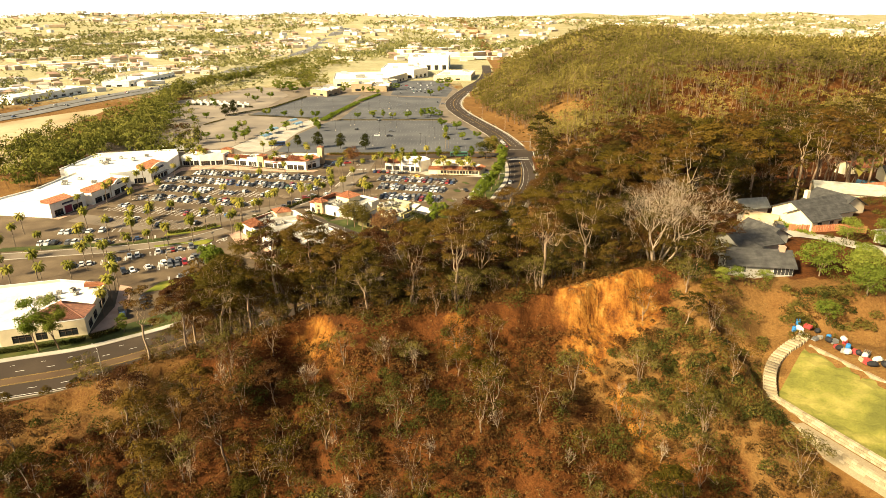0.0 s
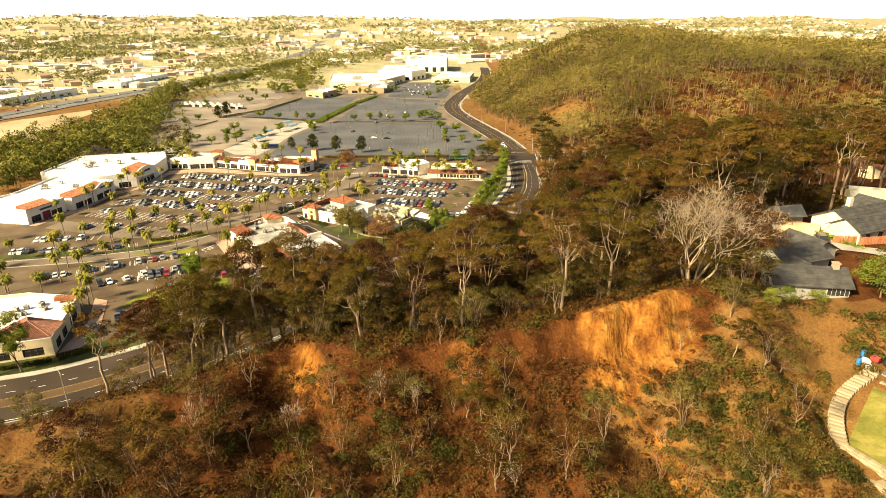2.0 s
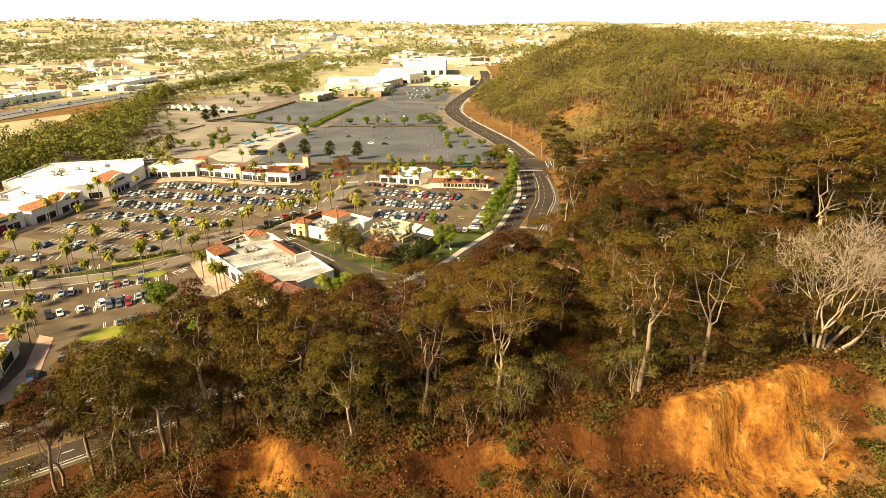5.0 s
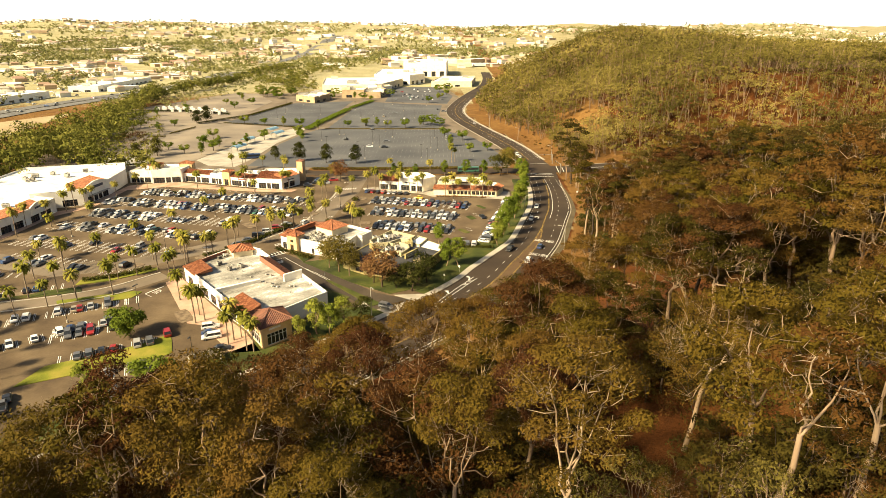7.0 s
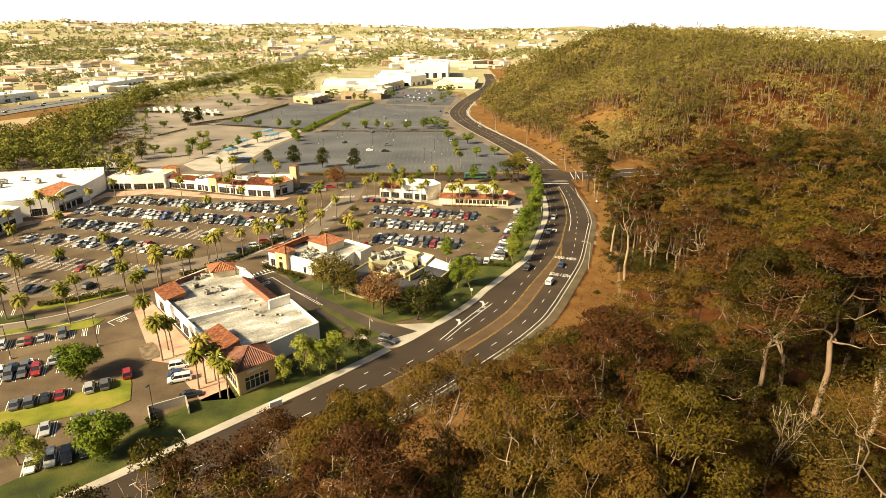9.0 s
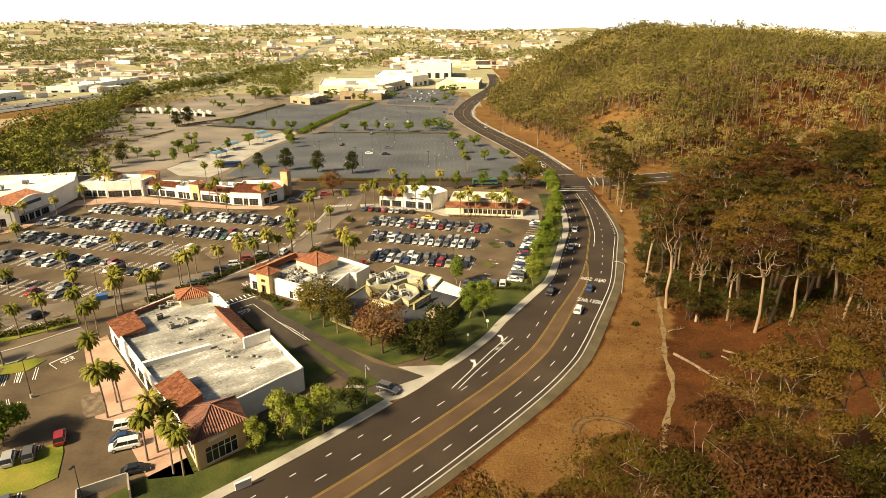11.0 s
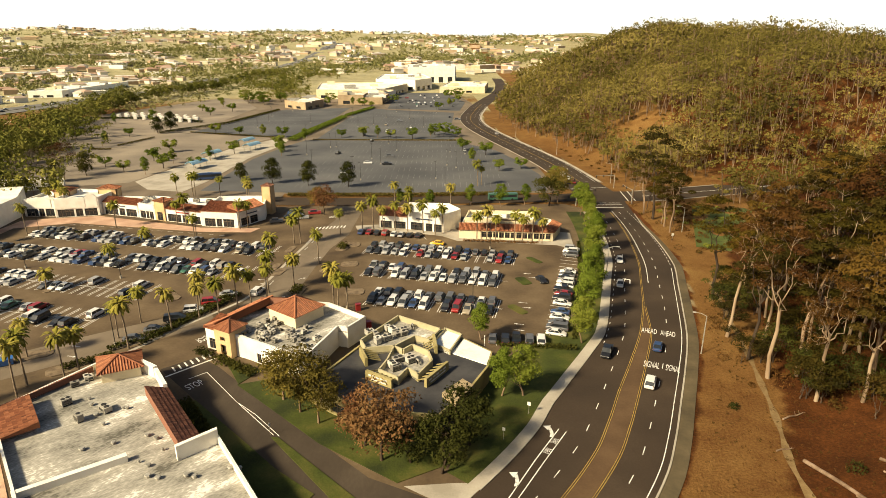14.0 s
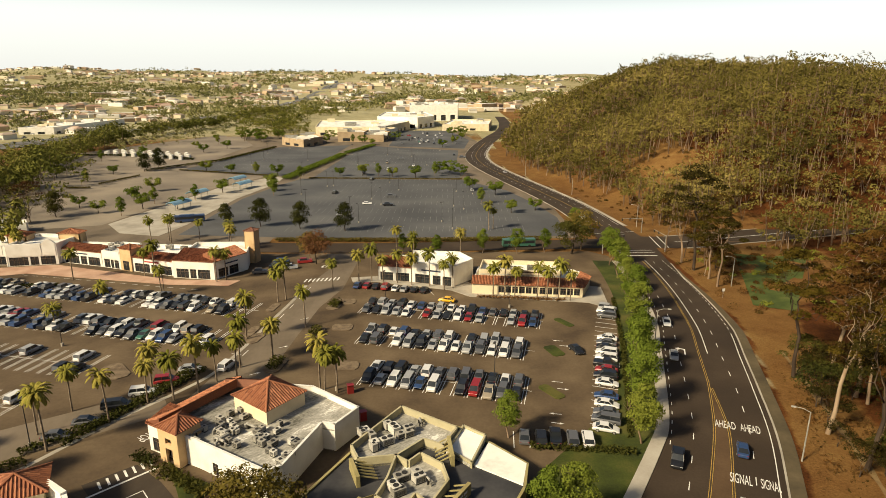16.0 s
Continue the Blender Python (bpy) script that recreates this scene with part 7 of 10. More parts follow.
def forest_here(x, y, d):
    """Where the gums stand on the bluff."""
    clear = np.interp(y,  [-60, -32, -24, -14, -5, 15, 45, 57, 70, 79, 90, 110, 140, 160, 205], [14, 14, 22, 48, 70, 70, 58, 48, 36, 25, 18, 17, 17, 15, 10])
    yes = np.interp(x, EDGE_X, EDGE_Y) + 3
    house = (x > 66) & (y < -46) | (x > 88) & (y < -24) | (x > 116) & (y < 4)
    road2 = (np.abs(y - (232 + 0.24 * (x - 75))) < 15) & (x < 190)
    gap = (y > 128) & (d < np.interp(y, [128, 150, 180], [24, 55, 95])) & (y < 222) & (d > 16)
    glade = (np.abs((x - 52) * 0.77 + (y + 43) * 0.64) < 23) & (np.abs((y + 43) * 0.77 - (x - 52) * 0.64) < 8.5 + 2 * np.sin(x * 0.9))
    return (d > clear) & (y > yes) & ((x > -49) | (y > -20)) & ~house & ~road2 & ~gap & ~glade & (y < 222)


pts = []
cand = np.stack([rs.uniform(-120, 330, 14000), rs.uniform(-110, 222, 14000)], 1)
dd_, _s = road_offset(cand[:, 0], cand[:, 1])
cand = cand[forest_here(cand[:, 0], cand[:, 1], dd_) & (dd_ < 260)]
grid = {}
for x, y in cand:
    far_ = x > 125 or y > 165
    m = 6.4 if far_ else 5.6 if y > 50 else 6.4
    key = (int(x // 7), int(y // 7))
    if all((x - a) ** 2 + (y - b) ** 2 > m * m for i in (-1, 0, 1) for j in (-1, 0, 1) for a, b in grid.get((key[0] + i, key[1] + j), ())):
        grid.setdefault(key, []).append((x, y))
        pts.append((x, y))
TALL_AT = ((67.8, 76.4, 1.0), (75.4, 63.2, 1.1), (82.4, 91, 1.0), (84.5, 65, 1.0), (93.2, 87.3, 1.05), (93, 74.1, 1.0), (78, 112, 0.9), (95, 122, 1.0), (100, 97, 1.1))


def aisle(x, y):
    """How far a place lies from the open aisle that runs up from the bluff's edge past the white-trunked gum."""
    u = np.clip(((x - 19) * 14 + (y + 74) * 32) / 1220.0, 0, 1)
    return np.hypot(x - 19 - 14 * u, y + 74 - 32 * u)


pts = [p for p in pts if math.hypot(p[0] - 32, p[1] + 55) > 10.5 and aisle(*p) > 7 and math.hypot(p[0] - 52, p[1] + 74) > 9 and all(math.hypot(p[0] - a + 3, p[1] - b + 5) > 6.5 for a, b, _ in TALL_AT)]
WAY = np.array([(-5, -60), (20, -55), (45, -45), (25, -25), (45, -10), (62, 15), (75, 45), (72, 85), (80, 125)], float)
pts.sort(key=lambda p: min(math.hypot(p[0] - a, p[1] - b) for a, b in WAY))
near, rest = pts[:250], pts[250:]
FINE_R = sorted(math.hypot((x - 10) * 0.8, (y + 52) * 1.1) for x, y in near)[75]
for k, (x, y) in enumerate(near):
    v = rs.rand()
    core = math.hypot((x - 10) * 0.8, (y + 52) * 1.1) < FINE_R
    slope_pick = SLENDER if v < 0.12 else BARE if v > 0.94 else FINE if core else GUMD if y > 40 and v < 0.75 else GUMS
    i = rs.randint(len(slope_pick))
    s = rs.uniform(0.88, 1.2) * (0.75 if slope_pick is BARE else 1.0) * float(np.interp(y, [-80, -60, -40, 10, 60], [0.98, 1.15, 1.22, 1.2, 1.25])) * float(np.interp(x, [5, 28], [1.0, 1.14]))
    plant("gum_tree", slope_pick[i], (x, y, H(x, y) - 0.3), rs.uniform(0, 360), s, ("bare pale gum tree on the bluff" if slope_pick is BARE else "olive-brown gum tree with pale forked limbs"), group="gum trees on the bluff", lean=rs.normal() * 3)
# marked trees
for x, y, s_ in ((-56, -40, 1.0), (-50, -47, 1.1), (-47, -38, 1.05), (-44, -45, 1.15), (-42, -78, 1.05), (-36, -76, 1.2), (-30, -75, 1.15), (-24, -70, 1.25), (-17, -70, 1.2), (-38, -68, 1.2), (-46, -60, 1.1)):
    plant("gum_tree", FINE[int(-x) % 7], (x, y, H(x, y) - 0.3), x * 20, s_, "olive-brown gum tree leaning over the road edge", group="gum trees on the bluff", lean=6)
for x, y, s_ in ((-78, -58, 0.4), (-84, -62, 0.36), (-72, -60, 0.38), (-92, -66, 0.4)):
    plant("gum_tree", GUMS[int(-x) % 9], (x, y, H(x, y) - 0.3), x * 20, s_, "small reddish gum tree by the road", group="gum trees on the bluff")
LEAN = gum(201, 25, 8.0, BARK_PALE, fork=0.56, pads=30, per=560, size=0.21, lean=0.06, low=0.2, pad=0.3)
plant("gum_tree", LEAN, (36.2, -48.8, H(36.2, -48.8) - 0.3), 30, 1.0, "leaning gum tree with a bright white trunk", group="gum trees on the bluff", lean=6)
BIGBARE = bare_spreading(203)
plant("bare_tree", BIGBARE, (53, -74.5, H(53, -74.5) - 0.3), 40, 1.12, "large bare bleached tree at the bluff edge", group="gum trees on the bluff", parts=("trunk", "crown"))
TALL = [gum(230 + k, 23, 4.2, BARK_PALE, fork=0.5, pads=20, per=210, size=0.34, lean=0.02, low=0.35) for k in range(4)]
for x, y, s in TALL_AT:
    plant("gum_tree", TALL[int(x) % 4], (x, y, H(x, y) - 0.3), x * 40, s * 1.12, "tall gum tree with a pale straight trunk", group="gum trees on the bluff")


def woods(name, P, hh, rs, per, size, label, leaf, trunk_mat=None, clr=0.32, flat=0.8, lobes=4, forks=1):
    """Many far trees: crowns of a few lobes of leaf sprays in one mesh, with their trunks in another."""
    P = np.asarray(P)
    z = height(P[:, 0], P[:, 1])
    n = len(P)
    hgt = hh * rs.uniform(0.62, 1.3, n)
    mid = np.stack([P[:, 0], P[:, 1], z + hgt * 0.68], 1)
    C = [mid + rs.normal(size=(n, 3)) * np.array([0.62, 0.62, 0.5]) * (hgt * clr)[:, None] for _ in range(lobes)]
    R_ = [hgt * clr * rs.uniform(0.42, 0.75, n) for _ in range(lobes)]
    root = thing(name, label, "woods", kind="stuff")
    part("leaves", quads(name + "_leaves", puffs(rs, np.concatenate(C), np.concatenate(R_), max(2, per // lobes), flat, size, 0.6, 0.3), leaf), None, root)
    if trunk_mat:
        V = []
        b = np.stack([P[:, 0], P[:, 1], z - 0.5], 1)
        for f_ in range(forks):
            lean = rs.normal(size=(n, 2)) * (0.05 + 0.04 * forks) * hgt[:, None]
            t = np.stack([P[:, 0] + lean[:, 0], P[:, 1] + lean[:, 1], z + hgt * rs.uniform(0.75, 0.98, n)], 1)
            for ang in (0.0, 1.57):
                o = np.array([math.cos(ang), math.sin(ang), 0])[None] * 0.014 * hgt[:, None]
                V.append(np.stack([b - o, b + o, t + o * 0.4, t - o * 0.4], 1))
        part("trunks", quads(name + "_trunks", np.concatenate(V), trunk_mat), None, root)


def grove(name, P, rs, kinds, lo, hi, label, leaf, bark):
    """Woods of whole trees, each a turned and scaled gum, joined into one mesh of limbs and one of leaves."""
    L, T = [], []
    for x, y in P:
        g_, V = kinds[rs.randint(len(kinds))]
        a, k = rs.uniform(0, 6.283), rs.uniform(lo, hi)
        R_ = np.array([[math.cos(a), math.sin(a), 0], [-math.sin(a), math.cos(a), 0], [0, 0, 1]]) * k
        o = np.array([x, y, H(x, y) - 0.3])
        L.append(V @ R_ + o)
        T.append(g_ @ R_ + o)
    root = thing(name, label, "woods", kind="stuff")
    part("leaves", quads(name + "_leaves", np.concatenate(L), leaf), None, root)
    part("trunks", quads(name + "_trunks", np.concatenate(T), bark), None, root)


def grove_kind(seed, h, rc, pads, per, size, fork=0.4):
    g_, V = gum_parts(seed, h, rc, fork, pads, per, size, 0.06, 0.06, 4, 1)
    v = np.array(g_.v)
    return np.stack([v[list(f)] for f in g_.f if len(f) == 4]), V


KINDS = [grove_kind(300 + k, 18, 4.2 + 0.4 * (k % 3), 12, 62, 0.62, (0.42, 0.3, 0.5)[k % 3]) for k in range(6)]
FAR_KINDS = [grove_kind(310 + k, 17, 4.6, 8, 42, 0.95) for k in range(5)]
in_sight = [p for p in rest if p[1] > 50 and p[0] < 150]
out_sight = [p for p in rest if p[1] > 50 and p[0] >= 150]
grove("bluff_woods", [p for p in rest if p[1] <= 50], rs, KINDS, 0.95, 1.4, "olive-brown gum woods on the bluff", EUC_GROVE, BARK)
grove("valley_woods", in_sight, rs, KINDS, 0.95, 1.5, "dark olive gum woods above the road", EUC_VALLEY, BARK)
grove("valley_woods", out_sight, rs, FAR_KINDS, 0.7, 1.15, "dark olive gum woods up the valley", EUC_VALLEY, BARK)
# added dark saplings that cover the bright ground and deepen the gaps' shade
P = np.stack([rs.uniform(-20, 125, 3000), rs.uniform(-80, 50, 3000)], 1)
P = P[forest_here(P[:, 0], P[:, 1], road_offset(P[:, 0], P[:, 1])[0]) & (aisle(P[:, 0], P[:, 1]) > 6)][:440]
grove("understorey_trees", P, rs, [grove_kind(330 + k, 8.5, 3.2, 10, 95, 0.40, 0.15) for k in range(4)], 0.6, 1.3, "added low gum saplings, coloured dark as shade beneath the bluff woods", EUC_VALLEY, BARK_DK)
# the wooded hill
cand = np.stack([rs.uniform(40, 900, 26000), rs.uniform(215, 1100, 26000)], 1)
dd_, _s = road_offset(cand[:, 0], cand[:, 1])
bald = (np.hypot((cand[:, 0] - 122) / 21, (cand[:, 1] - 322) / 19) < 1) | (np.hypot((cand[:, 0] - 270) / 7, (cand[:, 1] - 390) / 18) < 1)
road2 = (np.abs(cand[:, 1] - (232 + 0.24 * (cand[:, 0] - 75))) < 14) & (cand[:, 0] < 200)
keep = (dd_ > 24) & ~bald & ~road2 & ((cand[:, 1] > 252) | (cand[:, 0] > 120)) & (np.hypot(cand[:, 0], cand[:, 1]) < 1050)
cand = cand[keep]
dist = np.hypot(cand[:, 0], cand[:, 1])
nearh = cand[dist < 480][:3200]
midh = cand[(dist >= 480) & (dist < 720)][:4600]
farh_ = cand[dist >= 720][:4200]
woods("hill_woods", nearh, 15, rs, 126, 1.08, "dense gum woods on the hillside", EUC_HAZED, BARK, 0.33, 0.7, 6, 2)
woods("hill_woods", midh, 15, rs, 36, 2.0, "dense gum woods up the hillside", EUC_HAZED, BARK, 0.32, 0.75, 4, 2)
woods("hill_woods", farh_, 15, rs, 18, 2.8, "dense gum woods on the far hill", EUC_HAZED, BARK, 0.33, 0.9)
# mesa woods on the right, past the houses
cand = np.stack([rs.uniform(95, 750, 6000), rs.uniform(-120, 260, 6000)], 1)
dd_, _s = road_offset(cand[:, 0], cand[:, 1])
cand = cand[(dd_ > 255) | ((cand[:, 0] > 150) & (cand[:, 1] < 20) & (rs.rand(len(cand)) < 0.4))]
woods("mesa_woods", cand, 13, rs, 24, 2.4, "brown-green woods on the mesa", EUC_HAZED, BARK, 0.34, 0.8)

# creek woods, scrub and suburb trees on the left
cp = []
for a, b, w, n in (((-240, 170), (-225, 300), 26, 90), ((-225, 300), (-262, 420), 34, 120), ((-262, 420), (-300, 640), 11, 110), ((-300, 640), (-262, 860), 11, 90), ((-262, 860), (-250, 1150), 16, 80), ((-215, 760), (-150, 1120), 40, 90), ((-150, 640), (-170, 820), 24, 50), ((-275, 215), (-245, 330), 40, 80), ((-190, 236), (-150, 236), 7, 26), ((-215, 150), (-225, 232), 8, 30)):
    u = rs.rand(n)
    cp.append(np.stack([a[0] + (b[0] - a[0]) * u + rs.normal(size=n) * w * 0.5, a[1] + (b[1] - a[1]) * u + rs.normal(size=n) * w * 0.5], 1))
woods("creek_woods", np.concatenate(cp), 12, rs, 132, 1.6, "dense olive-green woods along the creek", foliage("creek_leaves", [(0.2, (0.045, 0.050, 0.010)), (0.45, (0.105, 0.108, 0.020)), (0.7, (0.19, 0.175, 0.04))], "noise", 0.3, 0.4, 0.05), BARK, 0.46, 0.8, 6)


def scatter(n, x0, x1, y0, y1, ok=None):
    P = np.stack([rs.uniform(x0, x1, n), rs.uniform(y0, y1, n)], 1)
    return P if ok is None else P[ok(P[:, 0], P[:, 1])]


def suburb_ok(x, y):
    fw = np.interp(y, FWAY[:, 1], FWAY[:, 0])
    mall = (x > -290) & (x < 95) & (y < 1150)
    hill_ = (x > 60) & (y < 1050)
    return (np.abs(x - fw) > 34) & ((x < fw) | (y > 1150)) & ~mall & ~hill_ & (np.hypot(x, y) > 420)


def wooded(x, y):
    return suburb_ok(x, y) & (fbm(x, y * 0.6, 130) > -0.12)


def built_up(x, y):
    return suburb_ok(x, y) & (fbm(x, y * 0.6, 130) < 0.12)


S1p = scatter(15000, -1500, 300, 380, 1900, wooded)
S2p = scatter(12000, -2600, 2400, 1150, 4300, wooded)
woods("suburb_trees", S1p, 8, rs, 16, 3.2, "scattered suburban trees beyond the freeway", SUBURB_HAZED, None, 0.5, 0.8)
woods("suburb_trees", S2p, 11, rs, 12, 6.0, "far suburban trees on the hills", SUBURB_HAZED, None, 0.55, 0.7)
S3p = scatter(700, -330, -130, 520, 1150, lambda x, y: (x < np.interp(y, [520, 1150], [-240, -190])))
woods("verge_trees", S3p, 6, rs, 24, 1.8, "low green scrub along the freeway", SUBURB_HAZED, None, 0.5, 0.6)


# ---- shrubs on the canyon slopes and under the trees
def shrubs(P, size, rs, per, spray, leaf, label, name="shrubs", hi=0.8):
    z = height(P[:, 0], P[:, 1])
    n = len(P)
    r = size * rs.uniform(0.45, 1.35, n)
    base = np.stack([P[:, 0], P[:, 1], z + r * 0.1], 1)
    solo(name, quads(name, puffs(rs, base, r, per, hi, spray, 0.5, 0.05, 0.8), leaf), None, label, "shrubs", "stuff")


ye_ = lambda x: np.interp(x, EDGE_X, EDGE_Y)


def dry_bank(x, y):
    """The open bank of dry grass below the house."""
    return (np.abs(x - 65) < 8 + 1.5 * np.sin(y)) & (y > -95) & (y < -84)


def off_ter(x, y):
    """Clear of the terrace, its stairs and walls."""
    w = (x - 62.3) * 0.92 + (y + 106) * 0.4
    q = (x - 62.3) * 0.4 - (y + 106) * 0.92
    return (w < -3) | (q - 0.8 * w < -21)


P = scatter(3600, -110, 85, -185, -70, lambda x, y: ((x > -46) | (y < -104)) & (y < ye_(x) - 3 - 9 * np.exp(-(((x - 40) / 16) ** 2))) & ~dry_bank(x, y) & off_ter(x, y))
shrubs(P, 1.3, rs, 50, 0.4, SHRUB, "dry brown and olive shrubs on the canyon slope")
P = scatter(4700, -70, 84, -150, -78, lambda x, y: ((x > -44) | (y < -102)) & (y < ye_(x) - 1 - 8 * np.exp(-(((x - 43) / 13) ** 2))) & ~dry_bank(x, y) & off_ter(x, y))
shrubs(P, 1.0, rs, 30, 0.42, foliage("russet_brush", [(0.15, (0.030, 0.020, 0.007)), (0.4, (0.075, 0.036, 0.011)), (0.65, (0.115, 0.050, 0.014)), (0.9, (0.135, 0.078, 0.026))], "noise", 0.6, 0.4, 0.09), "russet and olive brush on the canyon slope", "canyon_brush", 1.1)
P = scatter(330, -100, 80, -150, -72, lambda x, y: (y < ye_(x) + 2) & ~((np.abs(x - 40) < 9) & (y > ye_(x) - 13)) & off_ter(x, y))
shrubs(P, 2.3, rs, 210, 0.38, DKGREEN, "dark green bushes on the canyon slope", "green_bushes", 1.1)
P = scatter(3400, -60, 150, -84, 215, lambda x, y: forest_here(x, y, road_offset(x, y)[0] + 2))
shrubs(P, 1.5, rs, 40, 0.5, SHRUB, "dry undergrowth beneath the gums", "undergrowth")
# added brush in dark leaf colour, in place of deep shade under crowns
P = scatter(2300, -46, 78, -84, -12, lambda x, y: forest_here(x, y, road_offset(x, y)[0]))
shrubs(P[(P[:, 0] > -20) & (aisle(P[:, 0], P[:, 1]) > 7)], 1.9, rs, 80, 0.40, EUC_DK, "added brush, coloured dark as shade beneath the bluff gums", "dark_brush", 1.0)
P = scatter(150, 22, 72, -68, -24, lambda x, y: ~forest_here(x, y, np.full(len(x), 99.0)) & (x < 68))
shrubs(P[:46], 1.5, rs, 170, 0.34, DKGREEN, "dark green bushes in the glade", "glade_bushes", 1.0)
P = scatter(26, 58, 90, -100, -82)
shrubs(P, 2.2, rs, 130, 0.45, OLIVE_L, "garden shrubs below the house", "garden_shrubs", 0.9)
P = scatter(420, 56, 160, -100, 20, lambda x, y: (np.hypot(x - 76, y + 68) > 13) & (np.hypot(x - 106, y + 43) > 14) & (np.hypot(x - 92, y + 52) > 7) & (np.hypot(x - 138, y + 16) > 15) & (y > ye_(x) - 4))
P2 = scatter(820, 42, 84, -112, -78, lambda x, y: (y < ye_(x) - 1) & ((x > 50) | (y < ye_(x) - 13)) & ~dry_bank(x, y) & off_ter(x, y))[:330]
shrubs(P2[:len(P2) * 2 // 3], 1.2, rs, 90, 0.4, OLIVE_L, "olive shrubs on the dry slope below the house", "slope_shrubs", 1.0)
shrubs(P2[len(P2) * 2 // 3:], 1.4, rs, 130, 0.4, DKGREEN, "dark green shrubs on the dry slope below the house", "slope_shrubs", 1.0)
P2 = scatter(520, 60, 130, 30, 160, lambda x, y: forest_here(x, y, road_offset(x, y)[0] - 11))
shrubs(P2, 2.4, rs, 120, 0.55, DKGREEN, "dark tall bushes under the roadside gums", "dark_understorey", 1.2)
gg = [[(84 + 9 * u + 20 * v + 14 * u * v, 164 - 5 * u + 50 * v) for u in np.linspace(0, 1, 9)] for v in np.linspace(0, 1, 14)]
hv = [(x, y, H(x, y) + 0.1) for row in gg for x, y in row]
solo("hollow_lawn", mesh("hollow_lawn", hv, [(j * 9 + i, j * 9 + i + 1, (j + 1) * 9 + i + 1, (j + 1) * 9 + i) for j in range(13) for i in range(8)], mat("hollow_grass", [(0.2, (0.035, 0.05, 0.01)), (0.5, (0.055, 0.075, 0.014)), (0.85, (0.09, 0.10, 0.025))], 0.2, 3, 0.95, 0.5), True), None, "dark green grass in the hollow by the junction", "lawn", "structure")
P2 = scatter(420, 76, 150, 158, 222, lambda x, y: (road_offset(x, y)[0] > 17) & (np.abs(y - (232 + 0.24 * (x - 75))) > 14))
shrubs(P2[:60], 1.5, rs, 90, 0.5, GREEN, "fresh green scrub in the hollow by the junction", "hollow_scrub", 0.7)
shrubs(P2[150:330], 1.4, rs, 80, 0.5, SHRUB, "brown scrub in the hollow by the junction", "hollow_scrub", 0.8)
P2 = scatter(240, 80, 175, 258, 350, lambda x, y: (road_offset(x, y)[0] > 12) & (np.abs(y - (232 + 0.24 * (x - 75))) > 15))
shrubs(P2, 1.3, rs, 70, 0.5, SHRUB, "dark dry shrubs at the foot of the hill", "foot_scrub", 0.8)
shrubs(P[:200], 1.6, rs, 110, 0.42, OLIVE_L, "olive garden bushes round the houses", "garden_shrubs", 0.9)
shrubs(P[200:], 1.9, rs, 120, 0.42, DKGREEN, "dark green garden bushes round the houses", "garden_shrubs", 1.0)
P = np.array([(52.0, 75.2), (62.4, 36.2), (63.4, 33.1), (80, 57.7), (60.5, 55.5), (79, 55), (66, 38), (47, 15), (55, 20)])
shrubs(P, 1.5, rs, 150, 0.4, DKGREEN, "dark round bushes on the dry ground", "dry_ground_bushes", 1.0)
P = scatter(2600, 18, 70, 8, 165, lambda x, y: (road_offset(x, y)[0] > 14) & (road_offset(x, y)[0] < 42))
shrubs(P, 0.28, rs, 9, 0.25, SHRUB, "sparse dry grass tufts", "grass_tufts", 0.6)
P = scatter(5200, -75, 80, -135, -76, lambda x, y: (y < ye_(x) + 1) & off_ter(x, y))
shrubs(P, 0.42, rs, 14, 0.24, foliage("dry_grass", [(0.0, (0.10, 0.055, 0.02)), (0.5, (0.16, 0.095, 0.034)), (1.0, (0.22, 0.14, 0.055))], "island", 0.3, 0.4), "tawny dry grass on the slope", "slope_grass", 0.7)
SMALL = [gum(180 + k, 8.5, 2.9, BARK, OLIVE_L if k % 2 else EUC, fork=0.2, pads=12, per=95, size=0.28, bare=0.1, pad=0.4, twigs=3, low=0.45) for k in range(4)]
BARESH = [bare_gum(190 + k, 5.5, 0.65, 0.2, (3, 4), 3, 2) for k in range(3)]
P = scatter(420, -95, 60, -150, -84, lambda x, y: (y < ye_(x) - 4) & ((x > -52) | (y < -112)) & ((x < 22) | (x > 46) | (y < -100)))
for k, (x, y) in enumerate(P[:190]):
    bare_ = k % 5 == 0
    plant("bare_shrub" if bare_ else "small_tree", (BARESH if bare_ else SMALL)[k % 3], (x, y, H(x, y) - 0.2), rs.uniform(0, 360), rs.uniform(0.6, 1.15), "bleached bare shrub on the slope" if bare_ else "small olive tree on the canyon slope", "shrub" if bare_ else "tree", "canyon trees")


P = scatter(2800, -60, 62, -90, -60, lambda x, y: (y > ye_(x) + 0.5) & (y < ye_(x) + 15) & (road_offset(x, y)[0] > 22))
for k, (x, y) in enumerate(P[:75]):
    plant("small_tree", SMALL[k % 4], (x, y, H(x, y) - 0.2), k * 47, rs.uniform(0.55, 1.0), "small olive tree on the bluff edge", "tree", "trees on the bluff edge")
shrubs(P[75:1100], 1.4, rs, 50, 0.42, SHRUB, "dry brushwood along the bluff edge", "edge_brush", 1.0)
